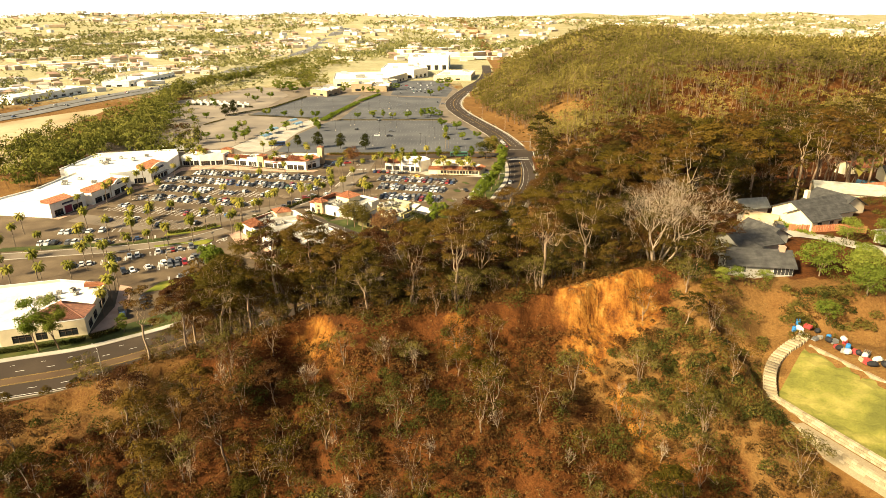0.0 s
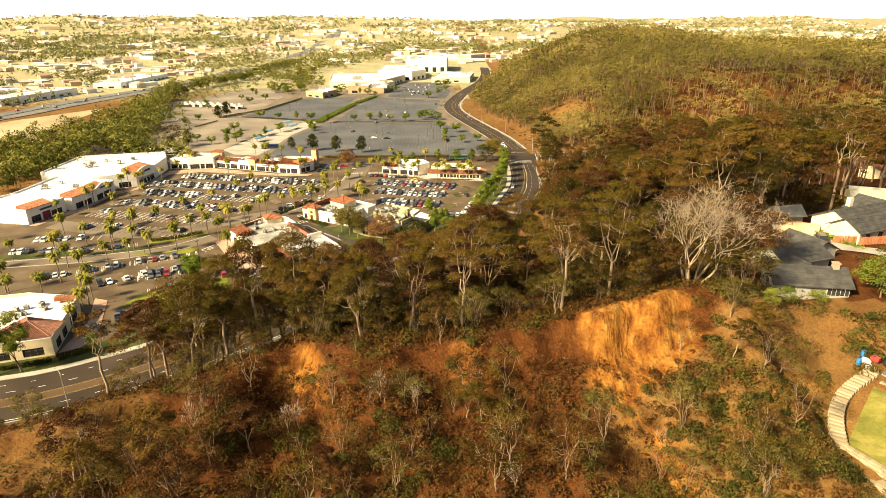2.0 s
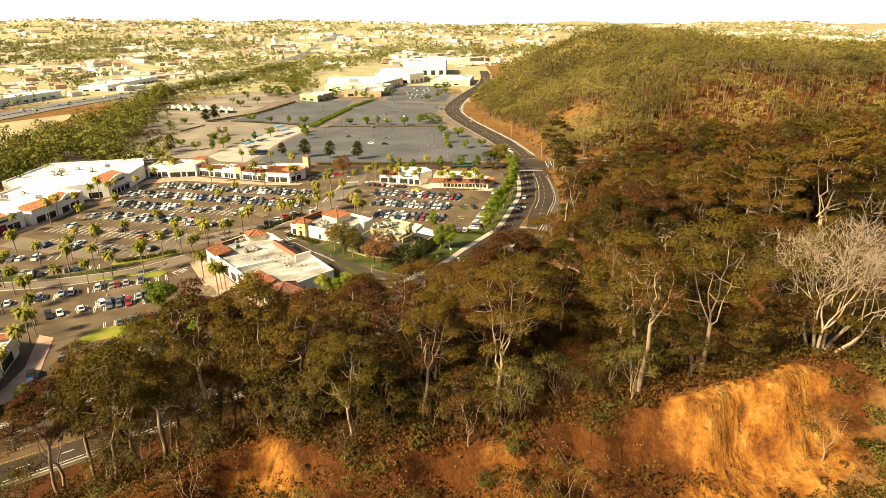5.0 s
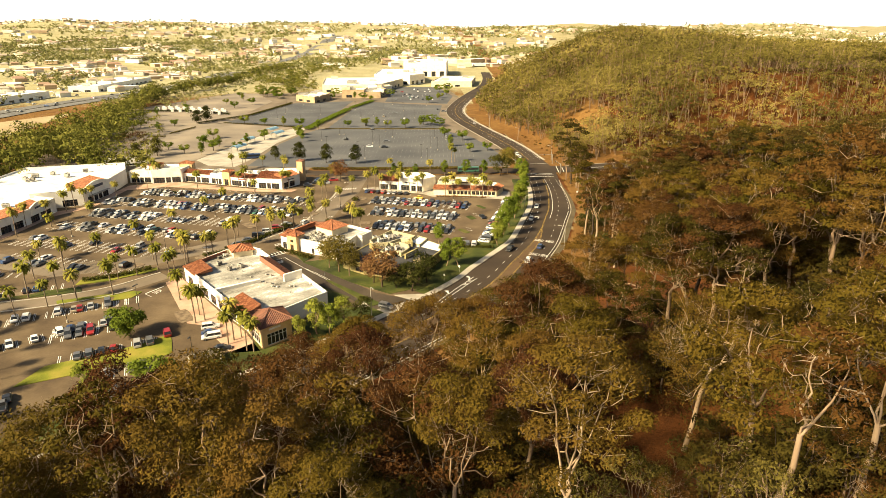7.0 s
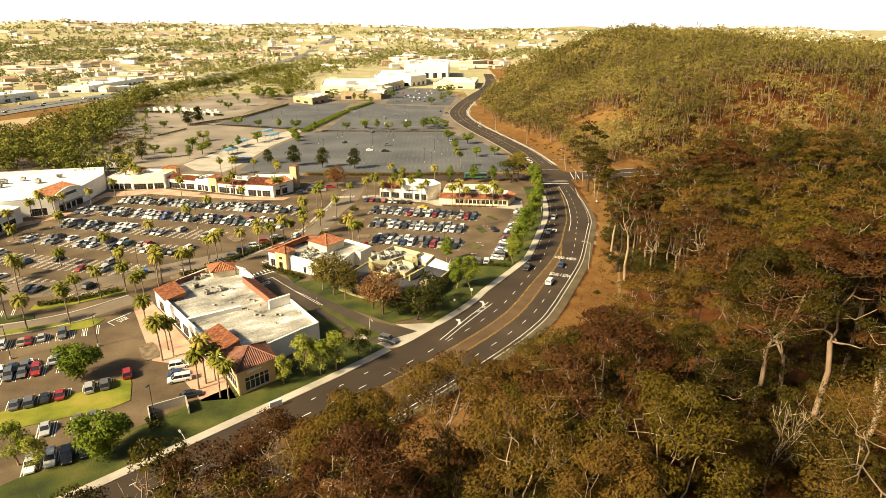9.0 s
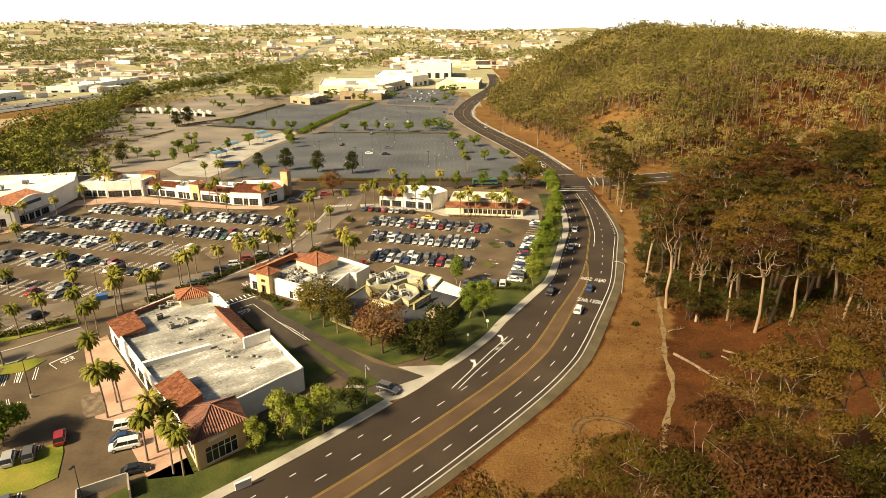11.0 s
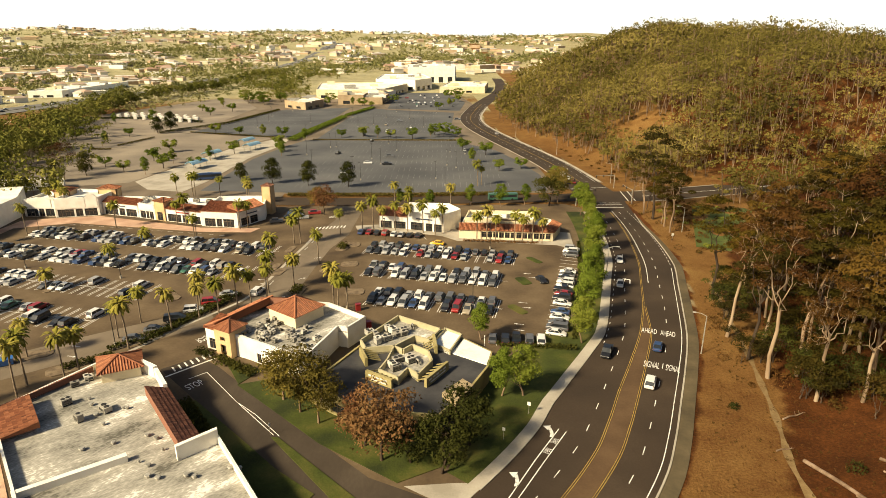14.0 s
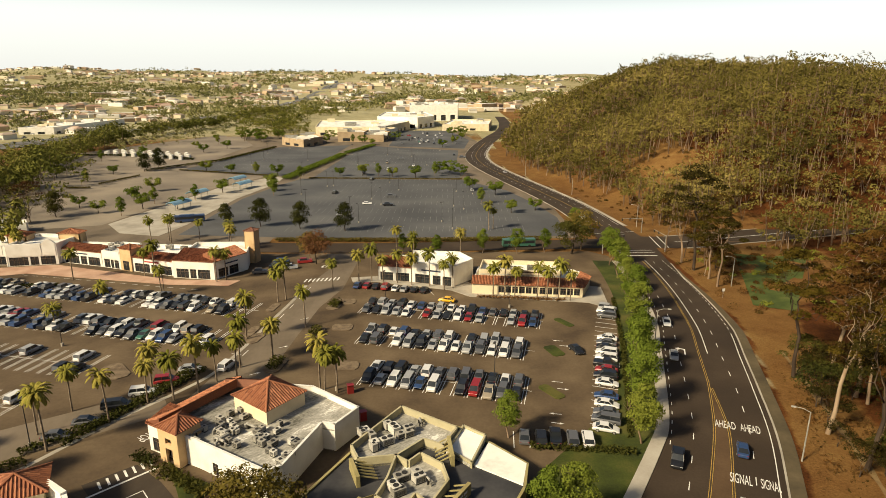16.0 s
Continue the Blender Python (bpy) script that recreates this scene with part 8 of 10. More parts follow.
for k, (x, y, sc) in enumerate([(-30, -103, 0.8), (-38, -110, 0.85), (-24, -112, 0.75), (-33, -120, 0.8), (-20, -98, 0.6), (-44, -101, 0.7), (-17, -122, 0.75), (-48, -118, 0.7), (-56, -110, 0.6), (38, -128, 0.8), (33, -133, 0.75), (45, -131, 0.6), (-8, -108, 0.5), (14, -96, 0.45), (52, -93, 0.42), (57, -91, 0.45)]):
    plant("gum_tree", GUMS[k % 6], (x, y, H(x, y) - 0.3), k * 71, sc, "olive-brown gum tree on the canyon slope", group="canyon trees", lean=rs.normal() * 4)


for k in range(8):
    y = 186 + k * 4.0
    x = float(np.interp(y, ROAD[:, 1], ROAD[:, 0])) + 15 + rs.uniform(-2, 7)
    if abs(y - 232) > 14:
        plant("young_gum_tree", GUMS[k % 9], (x, y, H(x, y) - 0.3), k * 61, rs.uniform(0.5, 0.78), "slim olive gum tree by the junction", group="gums by the junction", lean=rs.normal() * 4)
for k in range(14):
    x = 92 + k * 8.0
    y = 232 + 0.24 * (x - 75) + 17 + rs.uniform(0, 9)
    plant("young_gum_tree", GUMS[(k * 2) % 9], (x, y, H(x, y) - 0.3), k * 61, rs.uniform(0.5, 0.85), "slim olive gum tree above the side road", group="gums by the junction", lean=rs.normal() * 4)


LOWDK = [gum(210 + k, 8.0, 3.4, BARK_DK, DKGREEN if k % 2 else EUC_DK, fork=0.15, pads=12, per=100, size=0.42, pad=0.45, twigs=1, low=0.5) for k in range(3)]
P2 = scatter(900, 50, 110, 52, 162, lambda x, y: forest_here(x, y, road_offset(x, y)[0]) & ~forest_here(x, y, road_offset(x, y)[0] - 16) & (np.min([np.hypot(x - a + 4, y - b + 6) for a, b, _ in TALL_AT], 0) > 6.5))
for k, (x, y) in enumerate(P2[:46]):
    plant("low_tree", LOWDK[k % 3], (x, y, H(x, y) - 0.2), k * 83, rs.uniform(0.6, 1.15), "low dark bushy tree at the wood's edge", "tree", "trees at the wood's edge")


# ---- street and garden trees
def broadleaf(seed, h, cr, ch, leaf, n=1500, bark=None, spray=0.42, cone=0.0):
    r_ = np.random.RandomState(seed)
    g, ends = Geo(), []
    limbs(g, r_, (0, 0, -0.2), (0.02, 0.03, 1), h * 0.3, 0.16 + h * 0.006, 2, ends, (3, 4), 0.55, 0.75, 0.5, 6)
    lobes = 30
    d = r_.normal(size=(lobes, 3))
    d /= np.linalg.norm(d, axis=1)[:, None]
    c = d * (0.5 + 0.42 * r_.rand(lobes) ** 0.6)[:, None] * np.array([cr, cr, ch])
    tt = (c[:, 2] + ch) / (2 * ch)
    c[:, :2] *= (1 - cone * tt)[:, None]
    c[:, 2] += h - ch
    R_ = min(cr, ch) * r_.uniform(0.32, 0.54, lobes)
    return g.done("tree_trunk", [bark or BARK], True), quads("tree_crown", puffs(r_, c, R_, int(n * 1.35 / lobes), 0.85, spray * 0.85, 0.6, 0.4, 0.8), leaf)


STREET = [broadleaf(300 + k, 12.6, 3.1, 5.0, GREEN, 3800, cone=0.4, spray=0.46) for k in range(3)]
for k, (x, y) in enumerate([(30.8, 100.5), (34.5, 112), (38.6, 123.5), (42.5, 135), (46.5, 147.5), (49.6, 160), (52.5, 174), (54.6, 188), (56.2, 202), (8.9, 103), (10.6, 80.3), (14.6, 80.2)]):
    plant("street_tree", STREET[k % 3], (x, y, 0.1), k * 77, (0.94 + 0.1 * (k % 3)) * (0.8 if k > 8 else 1.0), "leafy bright green street tree on a lawn", group="street trees")
BIGG = broadleaf(320, 9.5, 4.0, 4.2, GREEN, 5600, spray=0.62)
for x, y, s in ((-76, 33, 1.0), (-58, 5.8, 1.05)):
    plant("lawn_tree", BIGG, (x, y, 0.1), x, s, "broad dense green tree on the lawn", group="lawn trees")
YEL = broadleaf(321, 8.0, 2.4, 3.2, foliage("yellow_green_leaves", [(0.1, (0.12, 0.15, 0.018)), (0.6, (0.18, 0.2, 0.03)), (0.95, (0.25, 0.24, 0.045))]), 1600, cone=0.3)
for x, y, s in ((-72.4, 3.7, 1.1), (-26.4, 32, 1.3), (-23.0, 32.3, 1.1), (-19.8, 34.2, 1.25), (-30.5, 28.6, 0.9), (-85.9, -20, 0.8), (-64, 10, 0.7), (60, 214, 1.1), (-68, 2, 0.9)):
    plant("lawn_tree", YEL, (x, y, 0.1), x * 9, s, "thin yellow-green tree on the lawn", group="lawn trees")
COL = broadleaf(322, 17.5, 3.6, 6.4, GREEN, 4200, cone=0.2, spray=0.5)
for x, y in ((-105.1, -30.8), (-100.1, -29.5)):
    plant("lawn_tree", COL, (x, y, 0.1), x * 7, 1.0, "tall green tree before the shop", group="lawn trees")
RED_T, OLV, DRK = broadleaf(323, 8.5, 3.6, 3.3, RUST, 2300, BARK_DK), broadleaf(324, 8.0, 3.4, 3.0, foliage("autumn_olive_leaves", [(0.15, (0.085, 0.068, 0.014)), (0.5, (0.13, 0.098, 0.02)), (0.9, (0.18, 0.12, 0.03))]), 2300, BARK), broadleaf(325, 6.5, 2.9, 2.7, DKGREEN, 1600, BARK_DK)
for me, x, y, s, lab in ((RED_T, -10.6, 62.7, 1.1, "rust-brown tree before the restaurant"), (RED_T, -13.5, 66.5, 0.8, "rust-brown tree before the restaurant"), (OLV, -25.7, 76.5, 1.05, "olive tree with pale stems by the driveway"), (OLV, -22, 73, 0.85, "olive tree with pale stems by the driveway"), (OLV, -29.5, 80.5, 0.85, "olive tree with pale stems by the driveway"),
                         (DRK, -1.3, 59.5, 1.0, "dark round tree by the driveway mouth"), (DRK, 3.5, 66, 1.1, "dark round tree on the lawn"), (DRK, -15.3, 41, 0.7, "dark round tree by the driveway mouth"), (DRK, -6, 62, 0.8, "dark round tree on the lawn"), (RED_T, -40, 206, 0.9, "dark red tree by the street"), (OLV, -43, 211, 0.8, "olive tree by the street"), (DRK, 47, 216, 1.3, "dark tree at the junction"), (OLV, 52, 222, 1.2, "olive tree at the junction")):
    plant("lawn_tree", me, (x, y, 0.1), x * 31, s * 1.45, lab, group="lawn trees")
GARD = broadleaf(326, 7.0, 4.6, 3.0, foliage("garden_leaves", [(0.1, (0.08, 0.10, 0.015)), (0.6, (0.13, 0.16, 0.025)), (0.95, (0.2, 0.2, 0.04))]), 2400)
for x, y, s in ((73.2, -79.4, 0.36), (62, -84, 0.4), (104, -70, 0.9), (83.5, -80, 1.0), (89.5, -84, 0.95), (66, -82, 0.4), (86, -90, 0.8), (94, -92, 0.7), (101, -62, 0.7), (93, -78, 0.7), (120, -55, 0.8), (112, -72, 0.9), (78, -92, 0.5)):
    plant("garden_tree", GARD, (x, y, H(x, y) - 0.2), x * 5, s, "spreading light green garden tree", group="garden trees")
PINE = broadleaf(327, 11, 4.0, 5.2, DKGREEN, 3600, BARK_DK, 0.5, cone=0.55)
for x, y, s in ((-35.9, 252, 1.05), (-54.2, 255, 1.05), (-71.4, 260, 1.1), (-87.5, 266, 0.8), (-165, 280, 1.1), (-186.5, 420, 1.1), (-182, 432, 1.3), (-172, 266, 1.0)):
    plant("pine_tree", PINE, (x, y, 0), x * 3, s, "dark conical pine by the car park", group="pines")
LOTT = broadleaf(328, 5.4, 2.7, 1.9, GREEN, 1300, BARK_DK, 0.5)
far_lot = [(-202, 377), (-201, 408), (-148, 317), (-138, 282), (-151, 288), (-135, 297), (-135, 310), (-166, 301), (-228, 393), (-241, 474), (-204, 566), (-150, 345), (-215, 480), (-230, 520), (-185, 530), (-195, 600), (-210, 640), (-175, 560), (24, 306), (36, 285), (22, 345), (-78, 383), (-56, 398), (-42, 400), (-32, 397.5), (-23, 395), (-8.5, 391.5), (4, 396), (48, 290), (-96, 402), (-110, 405), (-128, 412), (-146, 418), (-120, 600), (-50, 592), (15, 570), (26, 600), (-86, 345), (-90, 360), (-82, 330), (-119, 296.5), (-111, 339), (-118, 318), (30, 620), (38, 650), (-70, 610), (-96, 615), (34, 330)]
for k, (x, y) in enumerate(far_lot):
    plant("lot_tree", LOTT if k % 3 else STREET[k % 2], (x, y, 0), k * 50, (0.9 + 0.3 * (k % 3)) * (1.0 if k % 3 else 0.8), "small olive tree in the far car park", group="car park trees")
for k, (x, y) in enumerate([(0, 216), (16, 218), (28, 216), (-12, 218), (38, 218), (57, 232 + 20)]):
    plant("lot_tree", STREET[k % 3], (x, y, 0), k * 50, 0.62 + 0.1 * (k % 3), "green tree along the cross street", group="street trees")
BIGTREE = gum(330, 17, 5.5, BARK, pads=18, per=120, size=0.42)
for x, y, s in ((-176, 279, 1.0), (-186, 286, 0.9), (-170, 270, 0.7)):
    plant("gum_tree", BIGTREE, (x, y, 0), x, s, "tall gum tree behind the shop strip", group="gums behind the strip")


# ---- palms
def palm(seed, h):
    r_ = np.random.RandomState(seed)
    g = Geo()
    bend = r_.normal(size=2) * 0.25
    g.tube([(bend[0] * u * u, bend[1] * u * u, -0.3 + (h + 0.3) * u) for u in (0, 0.05, 0.3, 0.6, 0.85, 1.0)], [0.27, 0.2, 0.17, 0.155, 0.15, 0.2], 7)
    V = []
    for k in range(66):
        az, el = k * 2.4 + r_.uniform(-0.2, 0.2), r_.uniform(-0.75, 1.15)
        L = r_.uniform(2.2, 3.0)
        d = np.array([math.cos(az) * math.cos(el), math.sin(az) * math.cos(el), math.sin(el)])
        side = np.array([-math.sin(az), math.cos(az), 0])
        p = np.array([bend[0], bend[1], h])
        pts_, w_ = [p], [0.05]
        dirn = d.copy()
        for j in range(4):
            dirn = dirn + np.array([0, 0, -0.22 * (j + 0.4)])
            dirn /= np.linalg.norm(dirn)
            p = p + dirn * L / 4
            pts_.append(p)
            w_.append((0.13, 0.26, 0.27, 0.1)[j])
        for j in range(4):
            for sg in (-1, 1):
                lift = np.array([0, 0, -0.35])
                V.append([pts_[j], pts_[j + 1], pts_[j + 1] + sg * side * w_[j + 1] + lift * w_[j + 1], pts_[j] + sg * side * w_[j] + lift * w_[j]])
    for k in range(10):
        az = k * 0.63
        o = np.array([math.cos(az), math.sin(az), 0])
        b = np.array([bend[0], bend[1], h - 0.1])
        V.append([b + o * 0.2, b + o * 0.2 + np.array([-o[1], o[0], 0]) * 0.2, b + o * 0.35 + np.array([0, 0, -1.2]), b + o * 0.3 + np.array([0, 0, -1.1])])
    return g.done("palm_trunk", [PALM_T], True), quads("palm_crown", np.array(V), PALM_L)


PALMS = [palm(400 + k, hh) for k, hh in enumerate((9.0, 10.0, 8.4, 9.6))]
SHORT = [palm(420, 4.6), palm(421, 5.2)]
PALM_AT = [(-142.8, 174), (-137.5, 185.5), (-110.5, 191.5), (-86.8, 193), (-90.5, 194.5), (-66.7, 188.2), (-64.4, 190), (-46.4, 145.5), (-38.2, 136.2), (-42.6, 124.6), (-52.4, 117.5), (-48.8, 120.5), (-46.7, 124.7), (-60.7, 109.9), (-58.2, 121.8), (-66.7, 101.6), (-71.1, 106.6), (-73, 88.6), (-72.2, 92.2), (-78.6, 82.9),
           (-86, 98.5), (-93, 91.1), (-24.3, 187.5), (-20.5, 187.4), (-16.9, 185.4), (-12.7, 185.4), (-8.4, 183.5), (-3.1, 182.0), (1.0, 179.2), (3.6, 180.2), (14.5, 173.4), (17.7, 173.2), (20.5, 172.4), (26.5, 170.8), (29.1, 169.9), (32.2, 169.8), (35.3, 169)]
PALM_AT2 = [(-79.2, 70.1), (-71, 55.6), (-61.1, 39.9), (-61.7, 45), (-59.2, 41.8), (-48.5, 27.2), (-47.7, 29.4), (-46.2, 31), (-42.9, 23.8), (-41, 23.2), (-117.7, 59.4), (-108, 52.2), (-110.9, 63), (-102.2, 57.3), (-92.9, 60.3), (-97.2, 73.4), (-92.2, 76), (-87.1, 80.4), (-79.2, 87), (-69.4, 114.2), (-78.3, 72.4),
            (-155.2, 138.3), (-156.8, 119), (-165.3, 108), (-160.2, 131.2), (-156, 154), (-154.9, 159), (-150.2, 166.8), (-148.1, 155.7), (-44.6, 170.3), (-42.9, 172.3), (-31.2, 181.1), (-34, 152.5), (-37.7, 133.6), (-43.8, 131), (-56.8, 116.5), (-96.5, -9.9), (-100, 2.7), (-101.9, 9.4), (-103.5, 14.7), (-108, 22), (-118, 36), (-122, 30)]
PALM_AT3 = [(-77.9, 175.7), (-146, 2), (-139, 12), (-136, 22), (-150, 24), (-128, 12), (-120, 16), (-160, 40), (-152, 52), (-166, 58), (-172, 74), (-145, 76), (-119, 40), (-112, 44), (-127, 44), (-134, 50), (-140, 62), (-131, 66), (-125, 75), (-119, 82), (-130, 88), (-24, 117), (-22, 119.5), (-25.5, 120.5), (-8, 214), (-14, 216), (8, 214), (22, 252), (24, 254), (-104, 232), (-100, 238), (-96, 230), (-88, 236), (-74, 226), (-72, 222), (-141, 214), (-146, 216), (-137, 210)]
for k, (x, y) in enumerate(PALM_AT + PALM_AT2 + PALM_AT3):
    plant("palm_tree", PALMS[k % 4], (x, y, 0.05), k * 63, 0.88 + 0.07 * (k % 4), "slim fan palm with a shaggy crown", "palm", "palms of the shopping centre")
for k, (x, y) in enumerate([(-92, 172.5), (-94.7, 153.8), (-103, 135.6), (-110.6, 119.2), (-150, 131), (-142, 147), (-8.5, 216), (-118, 103), (-126, 94)]):
    plant("palm_tree", SHORT[k % 2], (x, y, 0.1), k * 63, 1.0, "short stout palm in a planting bed", "palm", "palms of the shopping centre")


# ---- hedges
def hedge(pts_, w, h, seed, leaf=None, label="clipped dark green hedge"):
    r_ = np.random.RandomState(seed)
    c = []
    for a, b in zip(pts_, pts_[1:]):
        L = math.dist(a, b)
        n = int(L * 42 * (w + h) / 2)
        u = r_.rand(n)
        t = np.array([b[0] - a[0], b[1] - a[1]]) / L
        o, z = (r_.rand(n) - 0.5) * w, r_.rand(n) ** 0.6 * h
        c.append(np.stack([a[0] + (b[0] - a[0]) * u - t[1] * o, a[1] + (b[1] - a[1]) * u + t[0] * o, z + 0.1 + max(0.0, H(*a))], 1))
    solo("hedge", quads("hedge", sprays(r_, np.concatenate(c), 0.46, 0.7, 0.0), leaf or DKGREEN), None, label, "hedge")


hedge([(-70.5, 100.5), (-62, 110), (-52.5, 131.5)], 1.6, 0.9, 1)
hedge([(-51.5, 99.5), (-47.5, 96.7)], 2.2, 1.1, 2)
hedge([(-46.5, 95.5), (-41.5, 92.5), (-37, 89)], 2.6, 1.2, 3)
hedge([(-108, 71.8), (-99, 75.2), (-90, 82)], 2.4, 1.0, 4)
hedge([(-47.5, 80), (-39, 68.8)], 2.2, 1.2, 5)
hedge([(-95, -24.5), (-99, -26), (-118, -32)], 2.0, 1.0, 6)
hedge([(-88, -18), (-94, -24)], 2.4, 1.0, 7, OLIVE_L, "loose olive hedge by the walkway")
hedge([(94.5, -45), (99, -66)], 2.0, 1.6, 8, GREEN, "tall clipped green hedge by the drive")
hedge([(10, 172.6), (34, 168.8)], 1.2, 0.6, 9, RUST, "low rusty hedge before the windows")
hedge([(-76, 93), (-68, 98.5)], 2.2, 1.0, 10)
hedge([(29, 97.5), (24, 98.5), (12, 100)], 1.6, 0.9, 11)
hedge([(29.5, 102), (40, 138), (47.5, 170)], 1.0, 0.5, 12)
hedge([(-60, 236), (0, 234), (40, 236)], 3, 1.2, 13, OLIVE_L, "loose olive hedge along the street")
hedge([(-29.2, 164.8), (-28.4, 169.6)], 2.4, 1.3, 14)
hedge([(-31.4, 146.3), (-30.6, 151)], 2.4, 1.3, 15)
hedge([(-37, 129.2), (-36.2, 134.4)], 2.6, 1.3, 16)
hedge([(-65, 102.8), (-57.5, 117), (-50.5, 130)], 1.5, 0.9, 19)
hedge([(-52, 13), (-54.5, 16.5)], 2, 1.3, 17)
hedge([(-134, 184), (-112, 186)], 1.6, 0.7, 18)
# the far lots: planted medians and dividing hedges
hedge([(-87, 384), (-82, 421), (-67, 510)], 6, 2.0, 31, GREEN, "bushy green median between the far car parks")
hedge([(-66, 520), (-48, 585)], 5, 1.8, 32, GREEN, "bushy green median between the far car parks")
hedge([(-74, 388.5), (20, 383)], 1.2, 0.7, 33, OLIVE_L, "low hedge between the far car parks")
hedge([(-190, 367), (-181, 400)], 1.4, 1.0, 34, OLIVE_L, "low dividing hedge in the dirt lot")
hedge([(-201, 354), (-188, 354)], 1.6, 1.0, 35, OLIVE_L, "low dividing hedge in the dirt lot")
hedge([(-186, 420), (-154, 471), (-134, 568)], 2.0, 1.6, 36, DKGREEN, "dark hedge along the far car park")
hedge([(-279, 506), (-218, 505), (-176, 480)], 2.4, 1.6, 37, DKGREEN, "dark hedge across the dirt lot")
hedge([(-166, 425), (-100, 399)], 1.2, 0.8, 38, OLIVE_L, "low hedge along the far car park")
SPREAD = broadleaf(340, 7.5, 6.5, 2.6, GREEN, 2200, BARK_DK, 0.6)
for x, y, s_ in ((13, 402, 1.2), (7, 409, 1.0), (20, 398, 0.9), (-96, 640, 1.3), (-60, 607, 1.0), (-30, 640, 1.1), (30, 690, 1.2), (42, 700, 1.3), (-180, 640, 1.3), (-170, 650, 1.4), (-160, 620, 1.2), (-190, 660, 1.5), (-150, 655, 1.2)):
    plant("spreading_tree", SPREAD, (x, y, 0), x * 7, s_, "broad spreading green tree in the far car park", group="car park trees")


# ---------------------------------------------------------------- cars
def paint(name, c):
    m = bpy.data.materials.new(name)
    m.use_nodes = True
    b = m.node_tree.nodes["Principled BSDF"]
    b.inputs["Base Color"].default_value = (*c, 1)
    b.inputs["Roughness"].default_value, b.inputs["Coat Weight"].default_value = 0.35, 0.6
    b.inputs["Metallic"].default_value = 0.1
    return m


PAINTS = [("white", (0.72, 0.71, 0.69)), ("silver", (0.36, 0.36, 0.36)), ("black", (0.015, 0.015, 0.017)), ("grey", (0.11, 0.11, 0.115)), ("blue", (0.03, 0.06, 0.15)), ("red", (0.28, 0.02, 0.02)), ("tan", (0.32, 0.27, 0.2)), ("yellow", (0.75, 0.42, 0.02)), ("green", (0.05, 0.14, 0.10))]
CAR_GLASS = paint("car_glass", (0.015, 0.018, 0.022))
TYRE = mat("tyre_rubber", [(0.2, (0.012, 0.012, 0.012)), (0.8, (0.025, 0.025, 0.025))], 2, 8, 0.85, 0.0)
LAMP_W = paint("headlight_lens", (0.6, 0.6, 0.58))
LAMP_R = paint("taillight_lens", (0.25, 0.01, 0.01))
PAINT_MATS = {n: paint(n + "_car_paint", c) for n, c in PAINTS}


def loft(geo, stations, mi=0):
    """A closed skin through stations (x, [(y, z) half section from bottom to top middle])."""
    rings = []
    for x, half in stations:
        ring = [(x, y, z) for y, z in half] + [(x, -y, z) for y, z in reversed(half)]
        rings.append(ring)
    n = len(rings[0])
    vs = [v for r_ in rings for v in r_]
    fs = [(i * n + k, i * n + (k + 1) % n, (i + 1) * n + (k + 1) % n, (i + 1) * n + k) for i in range(len(rings) - 1) for k in range(n)]
    fs = [f[::-1] for f in fs]
    fs += [tuple(range(n)), tuple((len(rings) - 1) * n + k for k in reversed(range(n)))]
    geo.add(vs, fs, mi)


